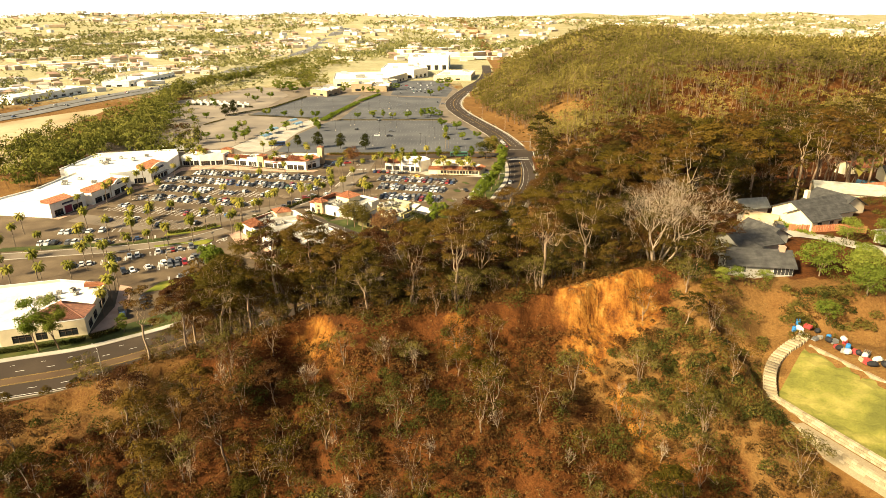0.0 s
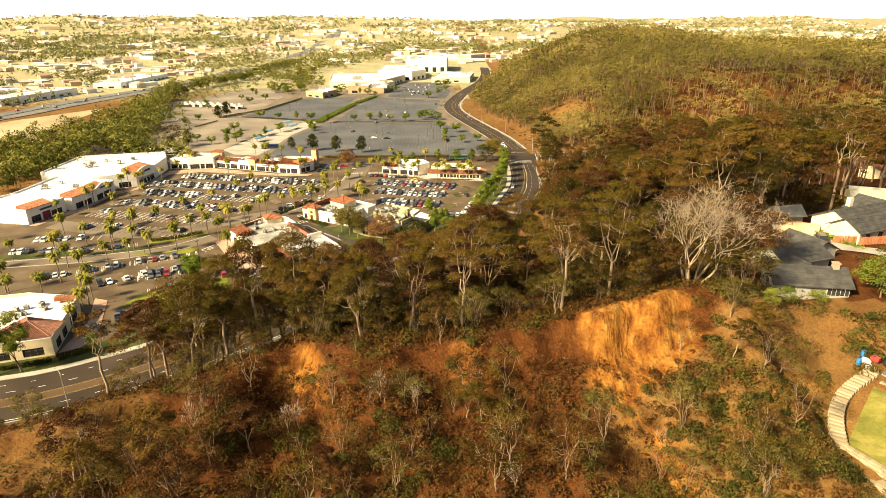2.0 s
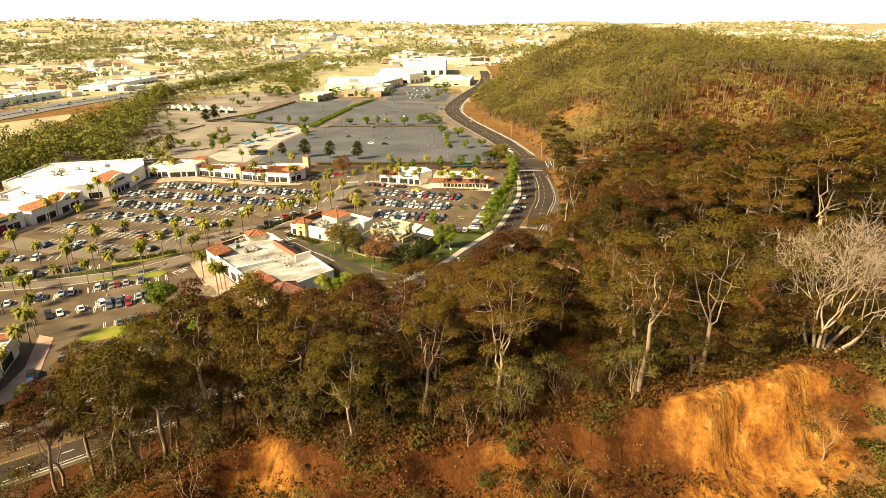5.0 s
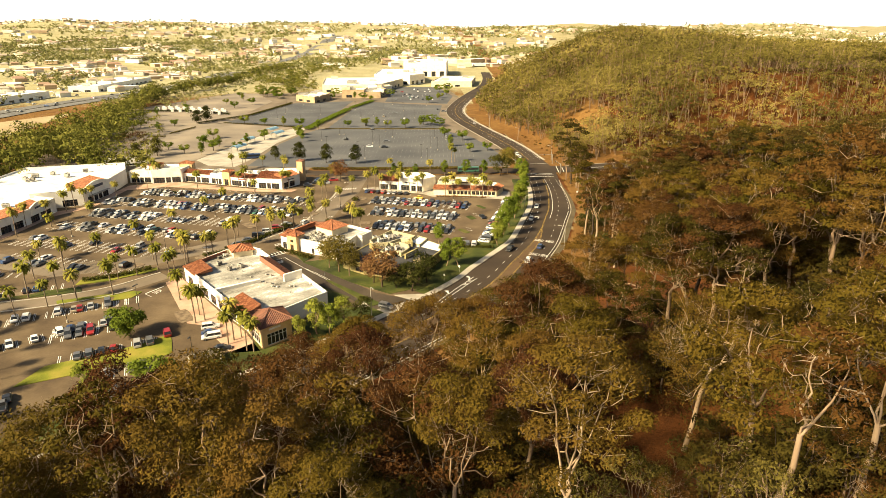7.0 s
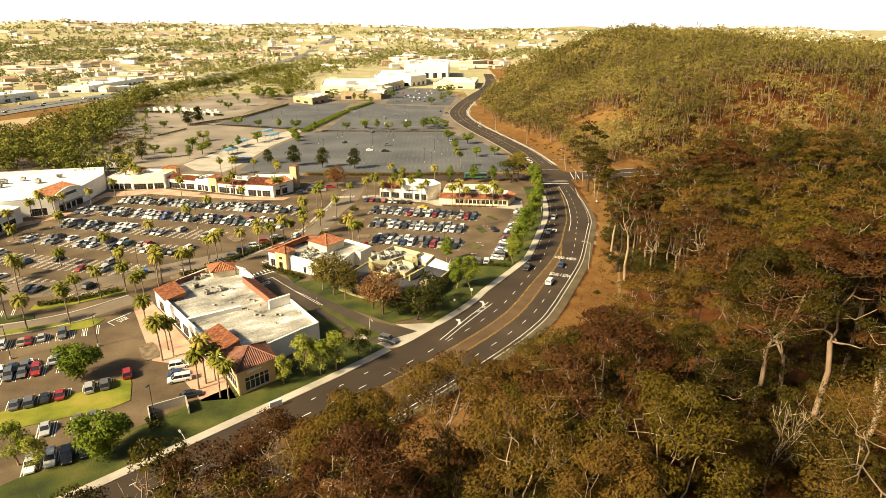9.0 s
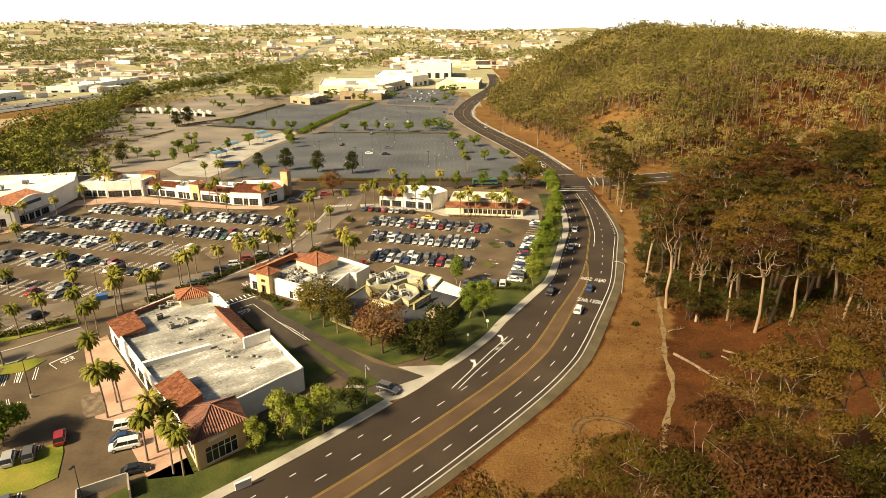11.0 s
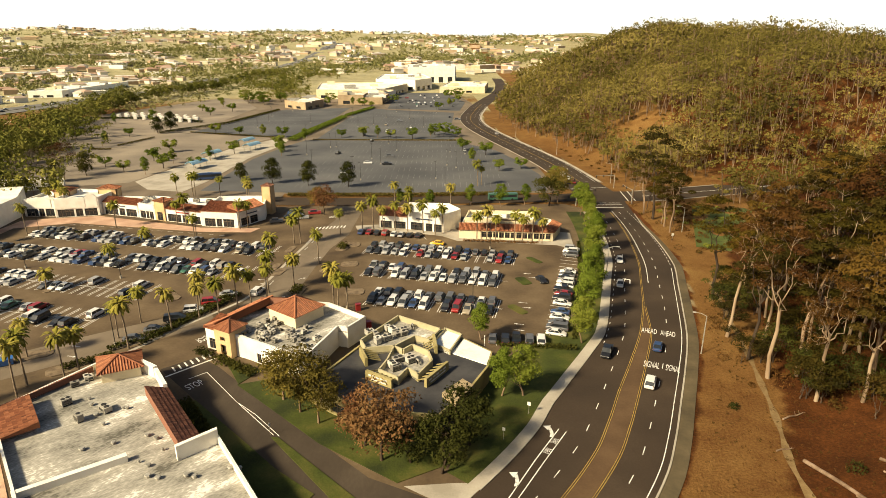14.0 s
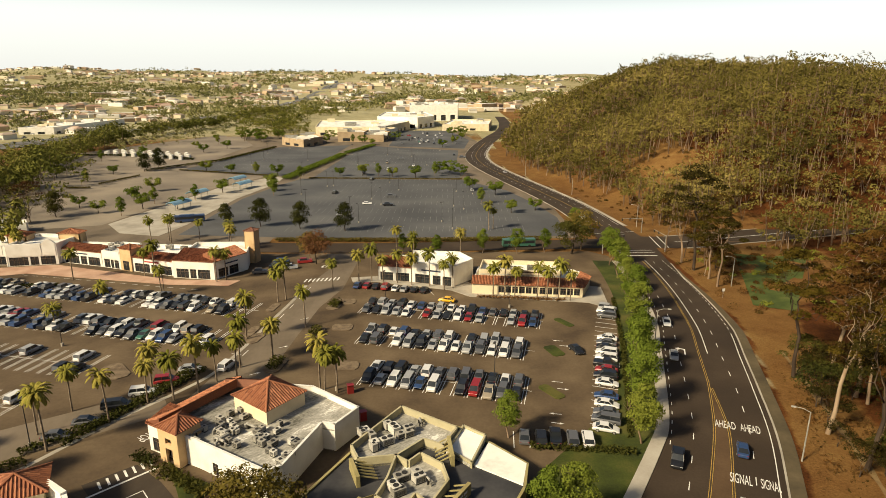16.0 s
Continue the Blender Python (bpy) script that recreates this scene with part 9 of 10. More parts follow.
def car_meshes(kind):
    L, W, belt, roof = {"sedan": (4.6, 0.9, 0.92, 1.45), "suv": (4.8, 0.96, 1.08, 1.78), "pickup": (5.5, 0.98, 1.1, 1.85), "van": (5.1, 0.98, 1.1, 1.85)}[kind]
    h = L / 2
    body, glass = Geo(), Geo()

    def sec(z, w, zb=0.28):
        return [(w * 0.86, zb), (w, zb + 0.18), (w, z - 0.14), (w * 0.9, z), (0.0, z + 0.03)]

    nose = belt - (0.2 if kind != "van" else 0.1)
    loft(body, [(-h, sec(belt - 0.18, W * 0.84, 0.4)), (-h + 0.12, sec(belt - 0.06, W * 0.94)), (-h + 0.9, sec(belt, W)), (0, sec(belt, W)), (h - 1.25, sec(belt - 0.02, W)), (h - 0.4, sec(nose, W * 0.96)), (h - 0.08, sec(nose - 0.12, W * 0.9)), (h, sec(nose - 0.22, W * 0.78, 0.4))])
    c0, c1, r0, r1 = {"sedan": (-1.75, 1.15, -1.05, 0.35), "suv": (-2.3, 1.2, -2.0, 0.45), "pickup": (-0.75, 1.45, -0.6, 0.75), "van": (-2.45, 1.75, -2.25, 0.9)}[kind]
    gz, gw = belt - 0.02, W * 0.93

    def gsec(z, w):
        return [(w, gz - 0.05), (w * 0.995, gz), (w * 0.93 if z > gz + 0.1 else w, z - 0.02), (0.0, z)]

    loft(glass, [(c0, gsec(gz + 0.03, gw)), (r0, gsec(roof - 0.05, gw * 0.86)), (r1, gsec(roof - 0.04, gw * 0.86)), (c1, gsec(gz + 0.03, gw))])
    body.box(r0 - 0.04, -gw * 0.82, roof - 0.06, r1 + 0.06, gw * 0.82, roof + 0.01)
    for s in (-1, 1):
        for xa, xb in ((c0, r0), (c1, r1)):
            body.tube([(xa, s * gw * 0.985, gz), (xb, s * gw * 0.83, roof - 0.03)], [0.05, 0.045], 4)
        xm = (r0 + r1) / 2
        body.tube([(xm, s * gw * 1.0, gz), (xm, s * gw * 0.83, roof - 0.03)], [0.045, 0.04], 4)
    if kind == "pickup":
        body.box(-h + 0.2, -W * 0.97, belt, -0.8, -W * 0.86, belt + 0.12)
        body.box(-h + 0.2, W * 0.86, belt, -0.8, W * 0.97, belt + 0.12)
        glass.box(-h + 0.22, -W * 0.85, belt + 0.02, -0.82, W * 0.85, belt + 0.04)
    wr = 0.33 if kind == "sedan" else 0.38
    wheel = Geo()
    wheel.tube([(0, -0.11, 0), (0, 0.11, 0)], [wr, wr], 12)
    wheel.tube([(0, 0.09, 0), (0, 0.125, 0)], [wr * 0.6, wr * 0.55], 8, 1)
    lw, lr = Geo(), Geo()
    lw.box(-0.05, -0.17, -0.07, 0.05, 0.17, 0.07)
    lr.box(-0.04, -0.14, -0.1, 0.04, 0.14, 0.1)
    return {"body": body, "glass": glass.done(kind + "_glass", [CAR_GLASS]), "wheel": wheel.done(kind + "_wheel", [TYRE, METAL]), "lw": lw.done(kind + "_headlight", [LAMP_W]), "lr": lr.done(kind + "_taillight", [LAMP_R]), "dims": (h, W, nose, belt, wr)}


KINDS = {k: car_meshes(k) for k in ("sedan", "suv", "pickup", "van")}
BODIES = {}
for k, d in KINDS.items():
    base = d["body"]
    for n, _c in PAINTS:
        BODIES[k, n] = base.done(f"{k}_body", [PAINT_MATS[n]])
CAR_TEMPLATE = {}


def car(kind, colour, x, y, z, rz, where="parked in the car park", group="parked cars"):
    key = (kind, colour, where)
    if key in CAR_TEMPLATE:
        return copy_thing(CAR_TEMPLATE[key], pose(x, y, z, 0, 0, rz))
    d = KINDS[kind]
    h, W, nose, belt, wr = d["dims"]
    root = thing("car", f"{colour} {'minivan' if kind == 'van' else 'pickup truck' if kind == 'pickup' else kind} {where}", "car", group=group)
    part("body", BODIES[kind, colour], None, root)
    part("glazing", d["glass"], None, root)
    for sx in (-h + 0.95, h - 0.9):
        for sy in (-1, 1):
            w = part("wheel", d["wheel"], None, root)
            w.matrix_basis = pose(sx, sy * (W - 0.1), wr, 0, 0, 0 if sy > 0 else 180)
    for sy in (-1, 1):
        part("headlight", d["lw"], None, root).matrix_basis = pose(h - 0.08, sy * W * 0.66, nose - 0.2, 0, 0, 0)
        part("taillight", d["lr"], None, root).matrix_basis = pose(-h + 0.06, sy * W * 0.7, belt - 0.2, 0, 0, 0)
    root.matrix_world = pose(x, y, z, 0, 0, rz)
    CAR_TEMPLATE[key] = root
    return root


def pick(r_):
    c = r_.choices(["white", "silver", "black", "grey", "blue", "red", "tan", "green"], [27, 16, 23, 17, 7, 6, 3, 1])[0]
    return r_.choices(["sedan", "suv", "pickup", "van"], [50, 34, 8, 8])[0], c


rc = random.Random(77)
CAR_SPOTS.sort(key=lambda s: math.hypot(s[0] + 5, s[1] - 60))
for x, y, rz in CAR_SPOTS[:225]:
    k, c = pick(rc)
    car(k, c, x + rc.uniform(-0.12, 0.12), y + rc.uniform(-0.3, 0.3), 0.0, rz + rc.uniform(-2, 2))
car("sedan", "yellow", 1.3, 169.2, 0.0, 165, "driving through the car park", "moving cars")
car("suv", "white", -46.5, 131, 0.0, 75, "driving through the car park", "moving cars")
car("sedan", "black", 28.8, 136.5, 0, -75, "driving through the car park", "moving cars")
for kind, c, s_at, off, rev in (("suv", "white", 84.5, 3.4, 0), ("sedan", "blue", 98.0, 3.3, 0), ("pickup", "black", 92.5, -6.3, 1), ("sedan", "silver", 131.0, -6.0, 1), ("sedan", "white", 150.0, -6.4, 1), ("sedan", "white", 265.0, -4.0, 1), ("suv", "white", 272, -4.0, 1), ("sedan", "red", 256, -4, 1), ("sedan", "silver", 410, 4, 0)):
    i = at_y(s_at)
    p = ROAD[i] + ROAD_N[i] * off
    t = math.degrees(math.atan2(ROAD_N[i][0], -ROAD_N[i][1]))
    car(kind, c, p[0], p[1], 0.04, t + 180 * rev, "on the curving road", "moving cars")
car("suv", "grey", -8.6, 47.3, 0.06, -30, "waiting at the driveway mouth", "moving cars")
car("suv", "black", 92, -50, H(91, -50) + 0.5, 70, "on the house driveway", "moving cars")
for k in range(26):
    x, y = -256 + k * 2.9, 514 - k * 1.3 + (k % 3) * 9
    g = Geo()
    g.box(-1.2, -3.6, 0.4, 1.2, 3.6, 3.1, taper=0.12)
    g.box(-1.25, -3.0, 0.0, 1.25, 3.0, 0.4)
    rv = solo("motorhome", g, [STUCCO], "white motorhome parked in the dirt lot", "motorhome", group="motorhomes")
    rv.matrix_world = pose(x, y, 0.0, 0, 0, 12)
# the remaining cars of the lots, too many and too far to tell apart
stuff = [Geo(), Geo()]


def far_car(x, y, z, rz, kind, mi):
    M = pose(x, y, z, 0, 0, rz)
    d = KINDS[kind]
    h, W, nose, belt, wr = d["dims"]
    g_, top = Geo(), {"sedan": 1.45, "suv": 1.78, "pickup": 1.85, "van": 1.85}[kind]
    g_.box(-h, -W, 0.3, h, W, belt, None, mi, 0.08)
    g_.box(-h * 0.7, -W * 0.85, belt, h * 0.35, W * 0.85, top - 0.1, None, 9, 0.18)
    g_.box(-h * 0.6, -W * 0.66, top - 0.1, h * 0.25, W * 0.66, top, None, mi, 0.04)
    for sx in (-h * 0.6, h * 0.62):
        g_.box(sx - 0.33, -W * 0.98, 0, sx + 0.33, W * 0.98, 0.4, None, 10)
    stuff[0].v.extend([])
    n = len(stuff[0].v)
    stuff[0].v.extend([tuple(M @ Vector(v)) for v in g_.v])
    stuff[0].f.extend([tuple(i + n for i in f) for f in g_.f])
    stuff[0].m.extend(g_.m)


names = [n for n, _c in PAINTS]
for x, y, rz in CAR_SPOTS[225:]:
    k, c = pick(rc)
    far_car(x, y, 0, rz, k, names.index(c))
for _ in range(46):
    k, c = pick(rc)
    far_car(rc.uniform(-30, 30), rc.choice((600, 618, 636, 660, 690, 720)), 0.05, 90, k, names.index(c))
for _ in range(90):
    k, c = pick(rc)
    i = rc.randrange(5, len(FWAY) - 40)
    o = rc.choice((-13, -9, -5, 5, 9, 13))
    p = FWAY[i] + FW_N[i] * o + np.array([0, rc.uniform(-5, 5)])
    far_car(p[0], p[1], float(fz[i]) + 0.5, math.degrees(math.atan2(FW_N[i][0], -FW_N[i][1])), k, names.index(c))
for _ in range(14):
    k, c = pick(rc)
    far_car(rc.uniform(-60, 30), rc.uniform(250, 540), 0.03, rc.choice((75, 0, 90)), k, names.index(c))
for _ in range(150):
    k, c = pick(rc)
    far_car(rc.uniform(-430, -350) + rc.uniform(-200, -20), rc.uniform(430, 900), 1 + max(0, H(-500, 600)), rc.choice((75, 0, 90)), k, names.index(c))
solo("far_cars", stuff[0], [PAINT_MATS[n] for n in names] + [CAR_GLASS, TYRE], "rows of distant parked and passing cars", "cars", "stuff")


def bus(x, y, rz, colour, label):
    root = thing("bus", label, "bus", (x, y, 0.05), rz)
    g = Geo()
    g.box(-6, -1.25, 0.45, 6, 1.25, 3.0, None, 0, 0.06)
    g.box(-4, -0.9, 3.0, 2, 0.9, 3.25)
    part("body", g, PAINT_MATS[colour], root)
    for s in (-1, 1):
        g = Geo()
        g.box(-5.6, s * 1.27 - 0.02, 1.5, 5.6, s * 1.27 + 0.02, 2.5)
        part("glazing", g, CAR_GLASS, root)
    for sx in (-3.6, 3.8):
        for sy in (-1, 1):
            g = Geo()
            g.tube([(0, -0.14, 0), (0, 0.14, 0)], [0.5, 0.5], 12)
            part("wheel", g, TYRE, root).matrix_basis = pose(sx, sy * 1.12, 0.5)


bus(-103.6, 269.7, 20, "blue", "blue and white city bus in the yard")
bus(30, 226, 4, "green", "green and white city bus on the cross street")

# ---------------------------------------------------------------- lamps, signals, signs, logs
def street_lamp(x, y, z, rz, h=8.6, arm=2.2):
    root = thing("street_lamp", "pale steel street lamp with a curved arm", "street lamp", (x, y, z), rz, "street lamps")
    g = Geo()
    g.tube([(0, 0, -0.3), (0, 0, h * 0.8), (0, 0, h)], [0.13, 0.1, 0.08], 8)
    part("pole", g, METAL, root)
    g = Geo()
    g.tube([(0, 0, h - 0.05), (-arm * 0.5, 0, h + 0.45), (-arm, 0, h + 0.55)], [0.07, 0.06, 0.05], 6)
    part("arm", g, METAL, root)
    g = Geo()
    g.box(-arm - 0.6, -0.16, h + 0.46, -arm + 0.1, 0.16, h + 0.64, None, 0, 0.03)
    part("lamp_head", g, METAL, root)
    return root


for x, y, rz in ((54.8, 95.0, -20), (-12.6, 42.8, 110), (47.5, 139, 160), (86, 180, 0), (84, 256, -20), (75, 330, 20), (62, 400, 20), (-40, -2, -50), (-80, -45, -40)):
    street_lamp(x, y, max(0.1, H(x, y)), rz)


def lot_lamp(x, y, z=0.0, h=8.6, heads=1):
    root = thing("lot_lamp", "dark slim car park lamp post on a pale base", "lamp post", (x, y, z), (x * 7) % 90, "car park lamps")
    g = Geo()
    g.tube([(0, 0, 0), (0, 0, 0.75)], [0.32, 0.3], 10)
    part("base", g, CONCRETE, root)
    g = Geo()
    g.tube([(0, 0, 0.75), (0, 0, h)], [0.09, 0.06], 6)
    part("pole", g, DARK_METAL, root)
    for s in (-1, 1)[:heads]:
        g = Geo()
        g.box(min(0.05 * s, 0.95 * s), -0.2, h - 0.1, max(0.05 * s, 0.95 * s), 0.2, h + 0.08, None, 0, 0.03)
        part("lamp_head", g, DARK_METAL, root)


for x, y, n in [(-58.3, 358.2, 1), (-24.6, 304.7, 1), (-31.8, 265.8, 1), (-17.4, 345.7, 1), (14.8, 293.1, 1), (7.4, 253.8, 1), (-31.7, 510.4, 1), (-39.2, 462.9, 1), (-0.6, 448, 1), (-24.6, 553.4, 1), (-68.3, 333.1, 1), (22.3, 333, 1), (-46.6, 423.1, 1), (-123.7, 481.3, 1), (-97.8, 415.9, 1), (-89.7, 476, 1), (-7.6, 432.2, 1), (11.8, 542.7, 1), (-15.5, 171, 1), (17.9, 164.5, 1), (8.9, 123.3, 1), (-22.3, 120.5, 1), (-92, 100.4, 2), (-131.3, 182.4, 1), (-70.1, 103, 1), (-53.2, 15.7, 1), (-79.5, 47.5, 2), (-87, 143, 2), (-118, 152, 2), (-148, 160, 1), (-105, 110, 2), (-135, 118, 2), (-97, 42, 1), (-110, 25, 1), (-77.9, 177.5, 1),
                (-30.4, 319.7, 2), (10.4, 300.4, 2), (3.6, 267.3, 2), (-23.5, 371, 2), (-37, 280.5, 2), (-60, 300, 2), (-55, 360, 2), (14, 340, 2), (-10, 440, 2), (-50, 450, 2), (-12, 500, 2), (-60, 510, 2), (-125, 450, 2), (-130, 520, 2), (-120, 560, 2), (10, 410, 2), (-80, 400, 2)]:
    lot_lamp(x, y, heads=n)


def signal(x, y, rz, arm):
    root = thing("traffic_signal", "dark traffic signal on a long steel arm", "traffic signal", (x, y, 0.1), rz, "traffic signals")
    g = Geo()
    g.tube([(0, 0, -0.3), (0, 0, 6.0)], [0.16, 0.12], 8)
    part("pole", g, METAL, root)
    g = Geo()
    g.tube([(0, 0, 5.6), (arm, 0, 6.1)], [0.1, 0.06], 6)
    part("arm", g, METAL, root)
    for k in (0.6, 0.97):
        g = Geo()
        g.box(arm * k - 0.18, -0.15, 5.1, arm * k + 0.18, 0.15, 6.1)
        part("signal_head", g, DARK_METAL, root)


signal(58, 216, 20, 9)
signal(81, 218, 100, 8)
signal(82.5, 246, 190, 9)
signal(60, 246, -70, 8)


def sign_post(x, y, z, rz, w, h, material, label):
    root = thing("road_sign", label, "road sign", (x, y, z), rz)
    g = Geo()
    g.tube([(0, 0, -0.2), (0, 0, 2.4)], [0.04, 0.04], 6)
    part("post", g, METAL, root)
    g = Geo()
    g.box(-w / 2, -0.05, 1.7, w / 2, -0.02, 1.7 + h)
    part("plate", g, material, root)


sign_post(14.6, 74.4, 0.12, -30, 0.6, 0.7, WHITE_TRIM, "small white sign on a post by the pavement")
sign_post(9.2, 67.3, 0.12, -30, 0.5, 0.6, WHITE_TRIM, "small white sign on a post by the pavement")
sign_post(78.5, 170, 0.3, 10, 0.8, 0.8, WHITE_TRIM, "small white sign on the dirt verge")
sign_post(-29.6, 70.0, 0.15, 45, 0.4, 0.5, WHITE_TRIM, "white marker at the median nose")
wsign = Geo()
wsign.box(-1.3, -0.15, 0, 1.3, 0.15, 1.3)
wsign.box(-1.4, -0.2, 1.3, 1.4, 0.2, 1.42)
ob = solo("monument_sign", wsign, [STUCCO], "low white monument sign on the lawn", "sign")
ob.matrix_world = pose(-30.5, 20.0, 0.12, 0, 0, 35)
enc = thing("bin_enclosure", "pale block bin enclosure by the lot", "enclosure")
for a, b in (((-55.5, 18.5), (-49.5, 22)), ((-53.5, 14.6), (-55.5, 18.5)), ((-49.5, 22), (-47.5, 18))):
    part("wall", wall_mesh(a, b, -0.1, 1.9, 0.25, []), CONCRETE, enc)
blue = Geo()
blue.box(-1.4, -0.8, 0.15, 1.4, 0.8, 1.3, None, 0, -0.08)
blue.box(-1.5, -0.9, 1.3, 1.5, 0.9, 1.42)
ob = solo("skip_bin", blue, [paint("blue_bin_paint", (0.03, 0.14, 0.42))], "bright blue metal skip in the car park", "skip")
ob.matrix_world = pose(-88.6, 95.5, 0, 0, 0, 30)
for x, y, c in ((-16.2, 109.5, "red"), (-19.5, 119.4, "red")):
    g = Geo()
    g.box(-0.6, -0.5, 0, 0.6, 0.5, 1.7, None, 0, 0.05)
    g.box(-0.65, -0.55, 1.7, 0.65, 0.55, 1.8)
    solo("donation_bin", g, [PAINT_MATS[c]], "red metal bin beside the building", "bin").matrix_world = pose(x, y, 0, 0, 0, 20)
LOGM = BARK
for x, y, L, rz, r_ in ((56.8, 50, 20.5, -83, 0.33), (57.7, 46, 9, -80, 0.2), (66.5, 54.5, 6.5, -72, 0.28), (63.5, 52, 4, -85, 0.18), (65, 49, 4.5, 10, 0.18), (54.2, 63, 3, 10, 0.15), (61, 72, 5, 20, 0.16)):
    g = Geo()
    g.tube([(-L / 2, 0, 0), (-L / 6, 0.15, 0.05), (L / 6, -0.1, 0.02), (L / 2, 0.1, 0.0)], [r_, r_ * 0.9, r_ * 0.75, r_ * 0.45], 7)
    for k in range(4):
        g.tube([(L * (0.1 + 0.1 * k), 0, 0.05), (L * (0.15 + 0.1 * k), 0.5 * (-1) ** k, 0.5)], [r_ * 0.3, r_ * 0.12], 4)
    a = radians(rz)
    za, zb = H(x - L / 2 * math.cos(a), y - L / 2 * math.sin(a)), H(x + L / 2 * math.cos(a), y + L / 2 * math.sin(a))
    ob = solo("fallen_log", g, [LOGM], "bleached fallen log on the dry ground", "log", group="fallen logs")
    ob.matrix_world = pose(x, y, (za + zb) / 2 + r_ * 0.6, 0, -math.degrees(math.atan2(zb - za, L)), rz)
# footpath over the dry ground
FP = spline([(36, 18), (42.2, 31.1), (49.8, 46.5), (53.3, 59.5), (57.5, 71), (60.9, 82), (65, 96), (69, 111), (75, 135)], 1.5)
_t = np.gradient(FP, axis=0)
FP_N = np.stack([_t[:, 1], -_t[:, 0]], 1) / np.linalg.norm(_t, axis=1)[:, None]
g = Geo()
for k, p in enumerate(FP):
    w = 0.5 + 0.2 * math.sin(k * 0.9)
    for o in (-w, 0, w):
        q = p + FP_N[k] * o
        g.v.append((q[0], q[1], H(q[0], q[1]) + 0.06))
for k in range(len(FP) - 1):
    for j in (0, 1):
        a = k * 3 + j
        g.f.append((a, a + 3, a + 4, a + 1)[::-1])
        g.m.append(0)
solo("footpath", g, [mat("trodden_path", [(0.2, (0.13, 0.080, 0.032)), (0.8, (0.22, 0.15, 0.07))], 0.5, 4, 0.95, 0.3)], "pale trodden footpath over dry ground", "path", "structure")
# wheel ruts
g = Geo()
for rr in (4.6, 5.9):
    for k in range(40):
        a0, a1 = -0.4 + k * 0.085, -0.4 + (k + 1) * 0.085
        for a_, b_ in ((rr, rr + 0.35),):
            vs = []
            for aa in (a0, a1):
                for q in (a_, b_):
                    x, y = 31.3 + q * math.cos(aa) * 0.95, 31.3 + q * math.sin(aa)
                    vs.append((x, y, H(x, y) + 0.05))
            g.add(vs, [(0, 1, 3, 2)])
solo("wheel_ruts", g, [mat("dark_rut_soil", [(0.2, (0.05, 0.035, 0.02)), (0.8, (0.1, 0.07, 0.04))], 0.5, 4, 0.95, 0.3)], "dark curved wheel ruts in the dirt", "ruts", "structure")

# ---------------------------------------------------------------- bus station shelters
BLUE_CANVAS = mat("pale_blue_canopy", [(0.2, (0.16, 0.30, 0.42)), (0.8, (0.26, 0.42, 0.54))], 0.5, 3, 0.6, 0.05)
for x, y, rz in ((-119, 324, 70), (-112, 370, 70), (-117.8, 296, 70), (-104, 352, 70)):
    sh = thing("bus_shelter", "pale blue arched bus shelter on posts", "shelter", (x, y, 0.05), rz, group="bus shelters")
    g = Geo()
    n = 9
    arc = [(-2.6 + 5.2 * k / (n - 1), 3.0 + 1.3 * math.sin(math.pi * k / (n - 1))) for k in range(n)]
    vs = [(e, u, v + t_) for t_ in (0, 0.12) for e in (-6, 6) for u, v in arc]
    fs = []
    for k in range(n - 1):
        fs += [(k, k + 1, n + k + 1, n + k), (2 * n + k, 3 * n + k, 3 * n + k + 1, 2 * n + k + 1), (k, 2 * n + k, 2 * n + k + 1, k + 1), (n + k, n + k + 1, 3 * n + k + 1, 3 * n + k)]
    g.add(vs, fs)
    part("canopy", g, BLUE_CANVAS, sh)
    for px in (-5, 0, 5):
        for py in (-2.2, 2.2):
            g = Geo()
            g.tube([(px, py, 0), (px, py, 3.3)], [0.1, 0.1], 6)
            part("post", g, METAL, sh)

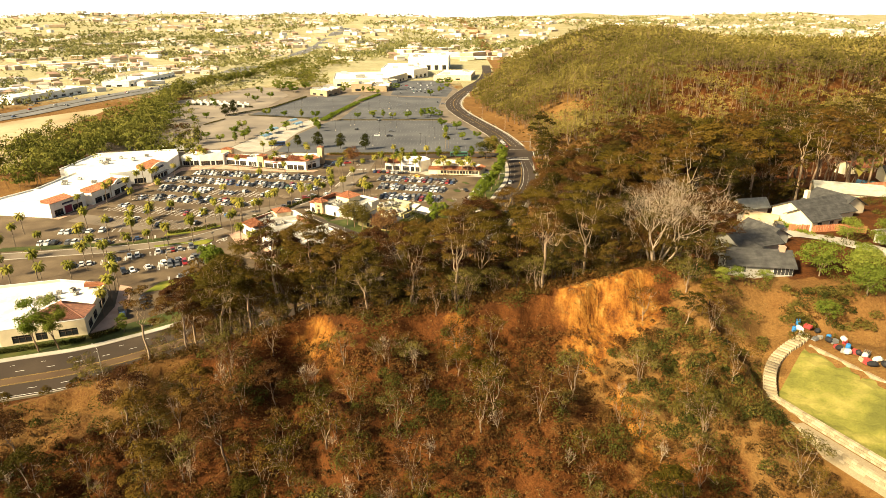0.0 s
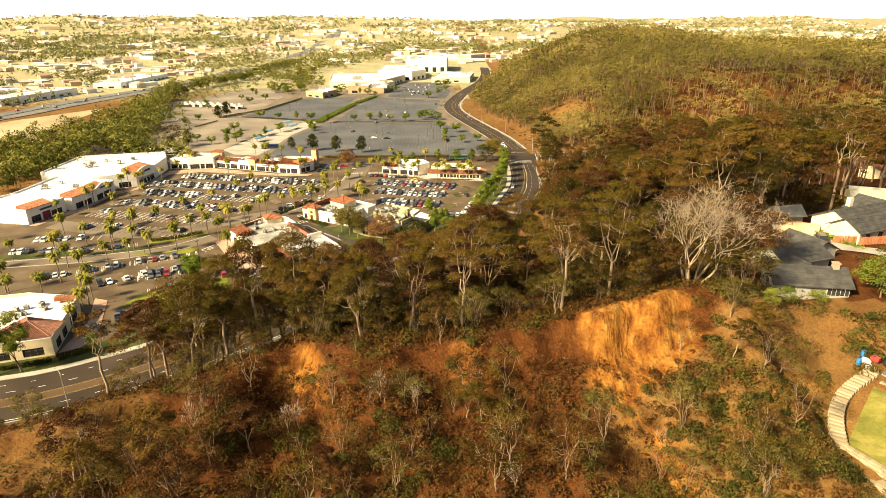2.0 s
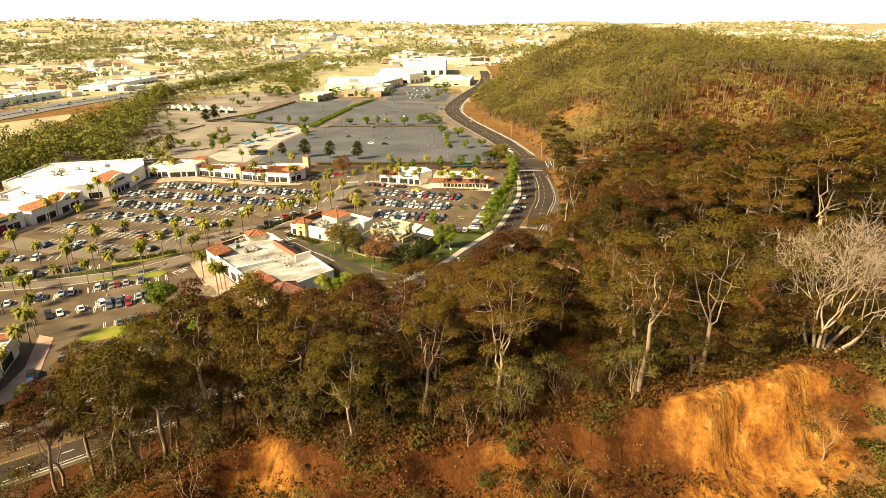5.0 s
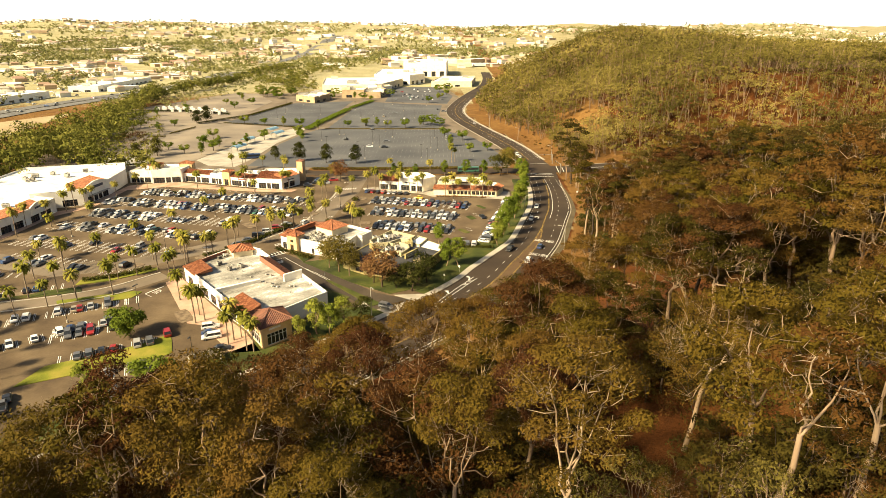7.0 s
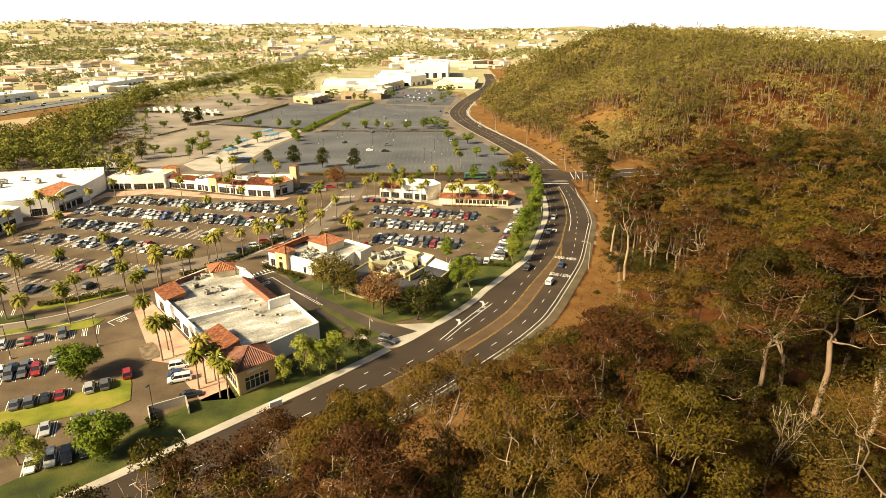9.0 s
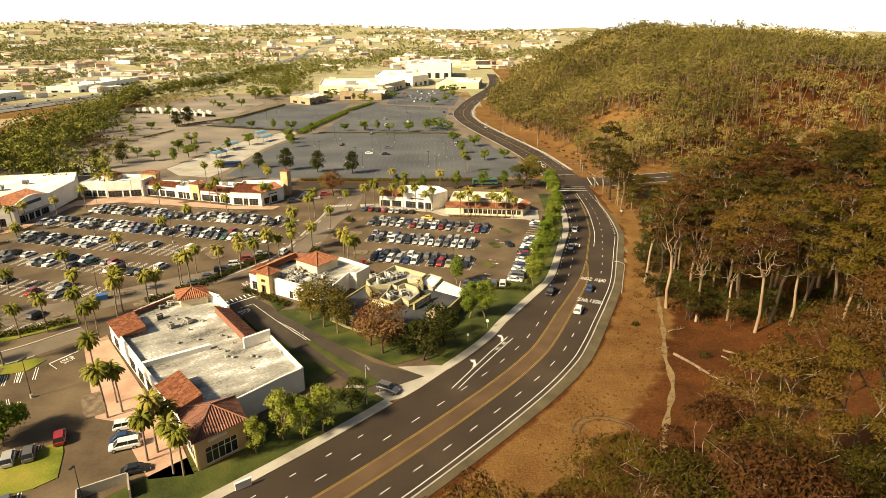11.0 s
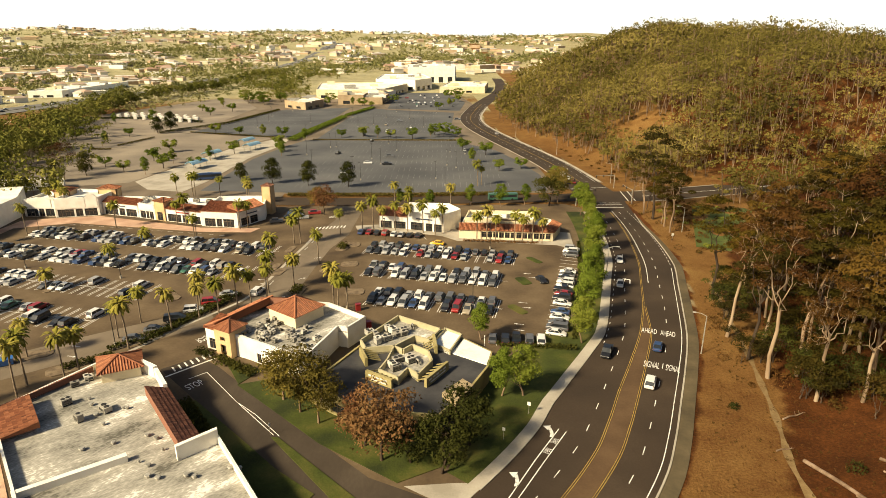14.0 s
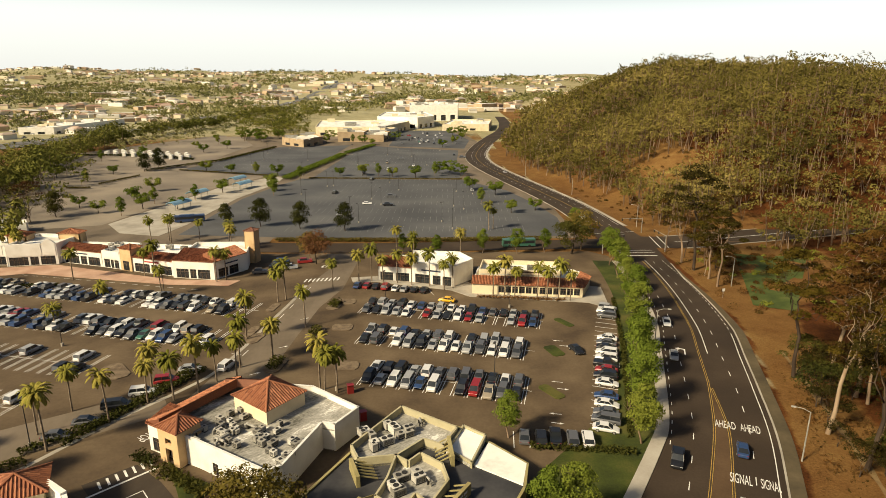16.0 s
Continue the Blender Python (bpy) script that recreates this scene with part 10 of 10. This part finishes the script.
# ---------------------------------------------------------------- suburb houses
rh = np.random.RandomState(31)
# wall and roof colours lifted to stand in for haze over the suburb
HM = [mat("suburb_wall_white", [(0.2, (0.62, 0.58, 0.50)), (0.8, (0.76, 0.72, 0.65))], 0.05, 0.5, 0.9, 0), mat("suburb_wall_cream", [(0.2, (0.50, 0.42, 0.30)), (0.8, (0.64, 0.55, 0.40))], 0.05, 0.5, 0.9, 0), mat("suburb_wall_tan", [(0.2, (0.36, 0.26, 0.16)), (0.8, (0.48, 0.36, 0.24))], 0.05, 0.5, 0.9, 0), mat("suburb_tile_roofs", [(0.0, (0.26, 0.15, 0.10)), (0.4, (0.40, 0.28, 0.21)), (0.7, (0.34, 0.32, 0.29)), (1.0, (0.6, 0.54, 0.46))], 0.5, 2.0, 0.9, 0.0, source="island", mixfine=0.2), ROOF_WHITE]
g = Geo()


def far_house(x, y, w, d, h, rz, wm, rm, flat=False):
    z = H(x, y) - 1.0
    M = pose(x, y, z, 0, 0, rz)
    if flat:
        g.box(-w / 2, -d / 2, 0, w / 2, d / 2, h, M, wm)
        g.box(-w / 2 + 0.6, -d / 2 + 0.6, h, w / 2 - 0.6, d / 2 - 0.6, h + 0.25, M, 4)
    else:
        g.box(-w / 2, -d / 2, 0, w / 2, d / 2, h, M, wm)
        o, r_ = 0.7, h + d * 0.2
        vs = [(-w / 2 - o, -d / 2 - o, h), (w / 2 + o, -d / 2 - o, h), (w / 2 + o, d / 2 + o, h), (-w / 2 - o, d / 2 + o, h), (-w / 2 + d * 0.3, 0, r_), (w / 2 - d * 0.3, 0, r_)]
        g.add([tuple(M @ Vector(v)) for v in vs], [(0, 1, 5, 4), (2, 3, 4, 5), (1, 2, 5), (3, 0, 4)], rm)


for P_, n, big in ((scatter(2200, -1400, 250, 420, 1900, built_up), 620, 0.9), (scatter(4200, -2600, 2400, 1150, 4200, built_up), 1500, 1.3)):
    for x, y in P_[:n]:
        fl = rh.rand() < 0.28
        w = rh.uniform(12, 20) * big * (2.2 if fl else 1)
        far_house(x, y, w, rh.uniform(9, 13) * big * (1.4 if fl else 1), rh.uniform(5, 8) * big, rh.uniform(-30, 60), rh.randint(3), 3, fl)
solo("far_houses", g, HM, "distant suburban houses with tile roofs", "houses", "stuff")
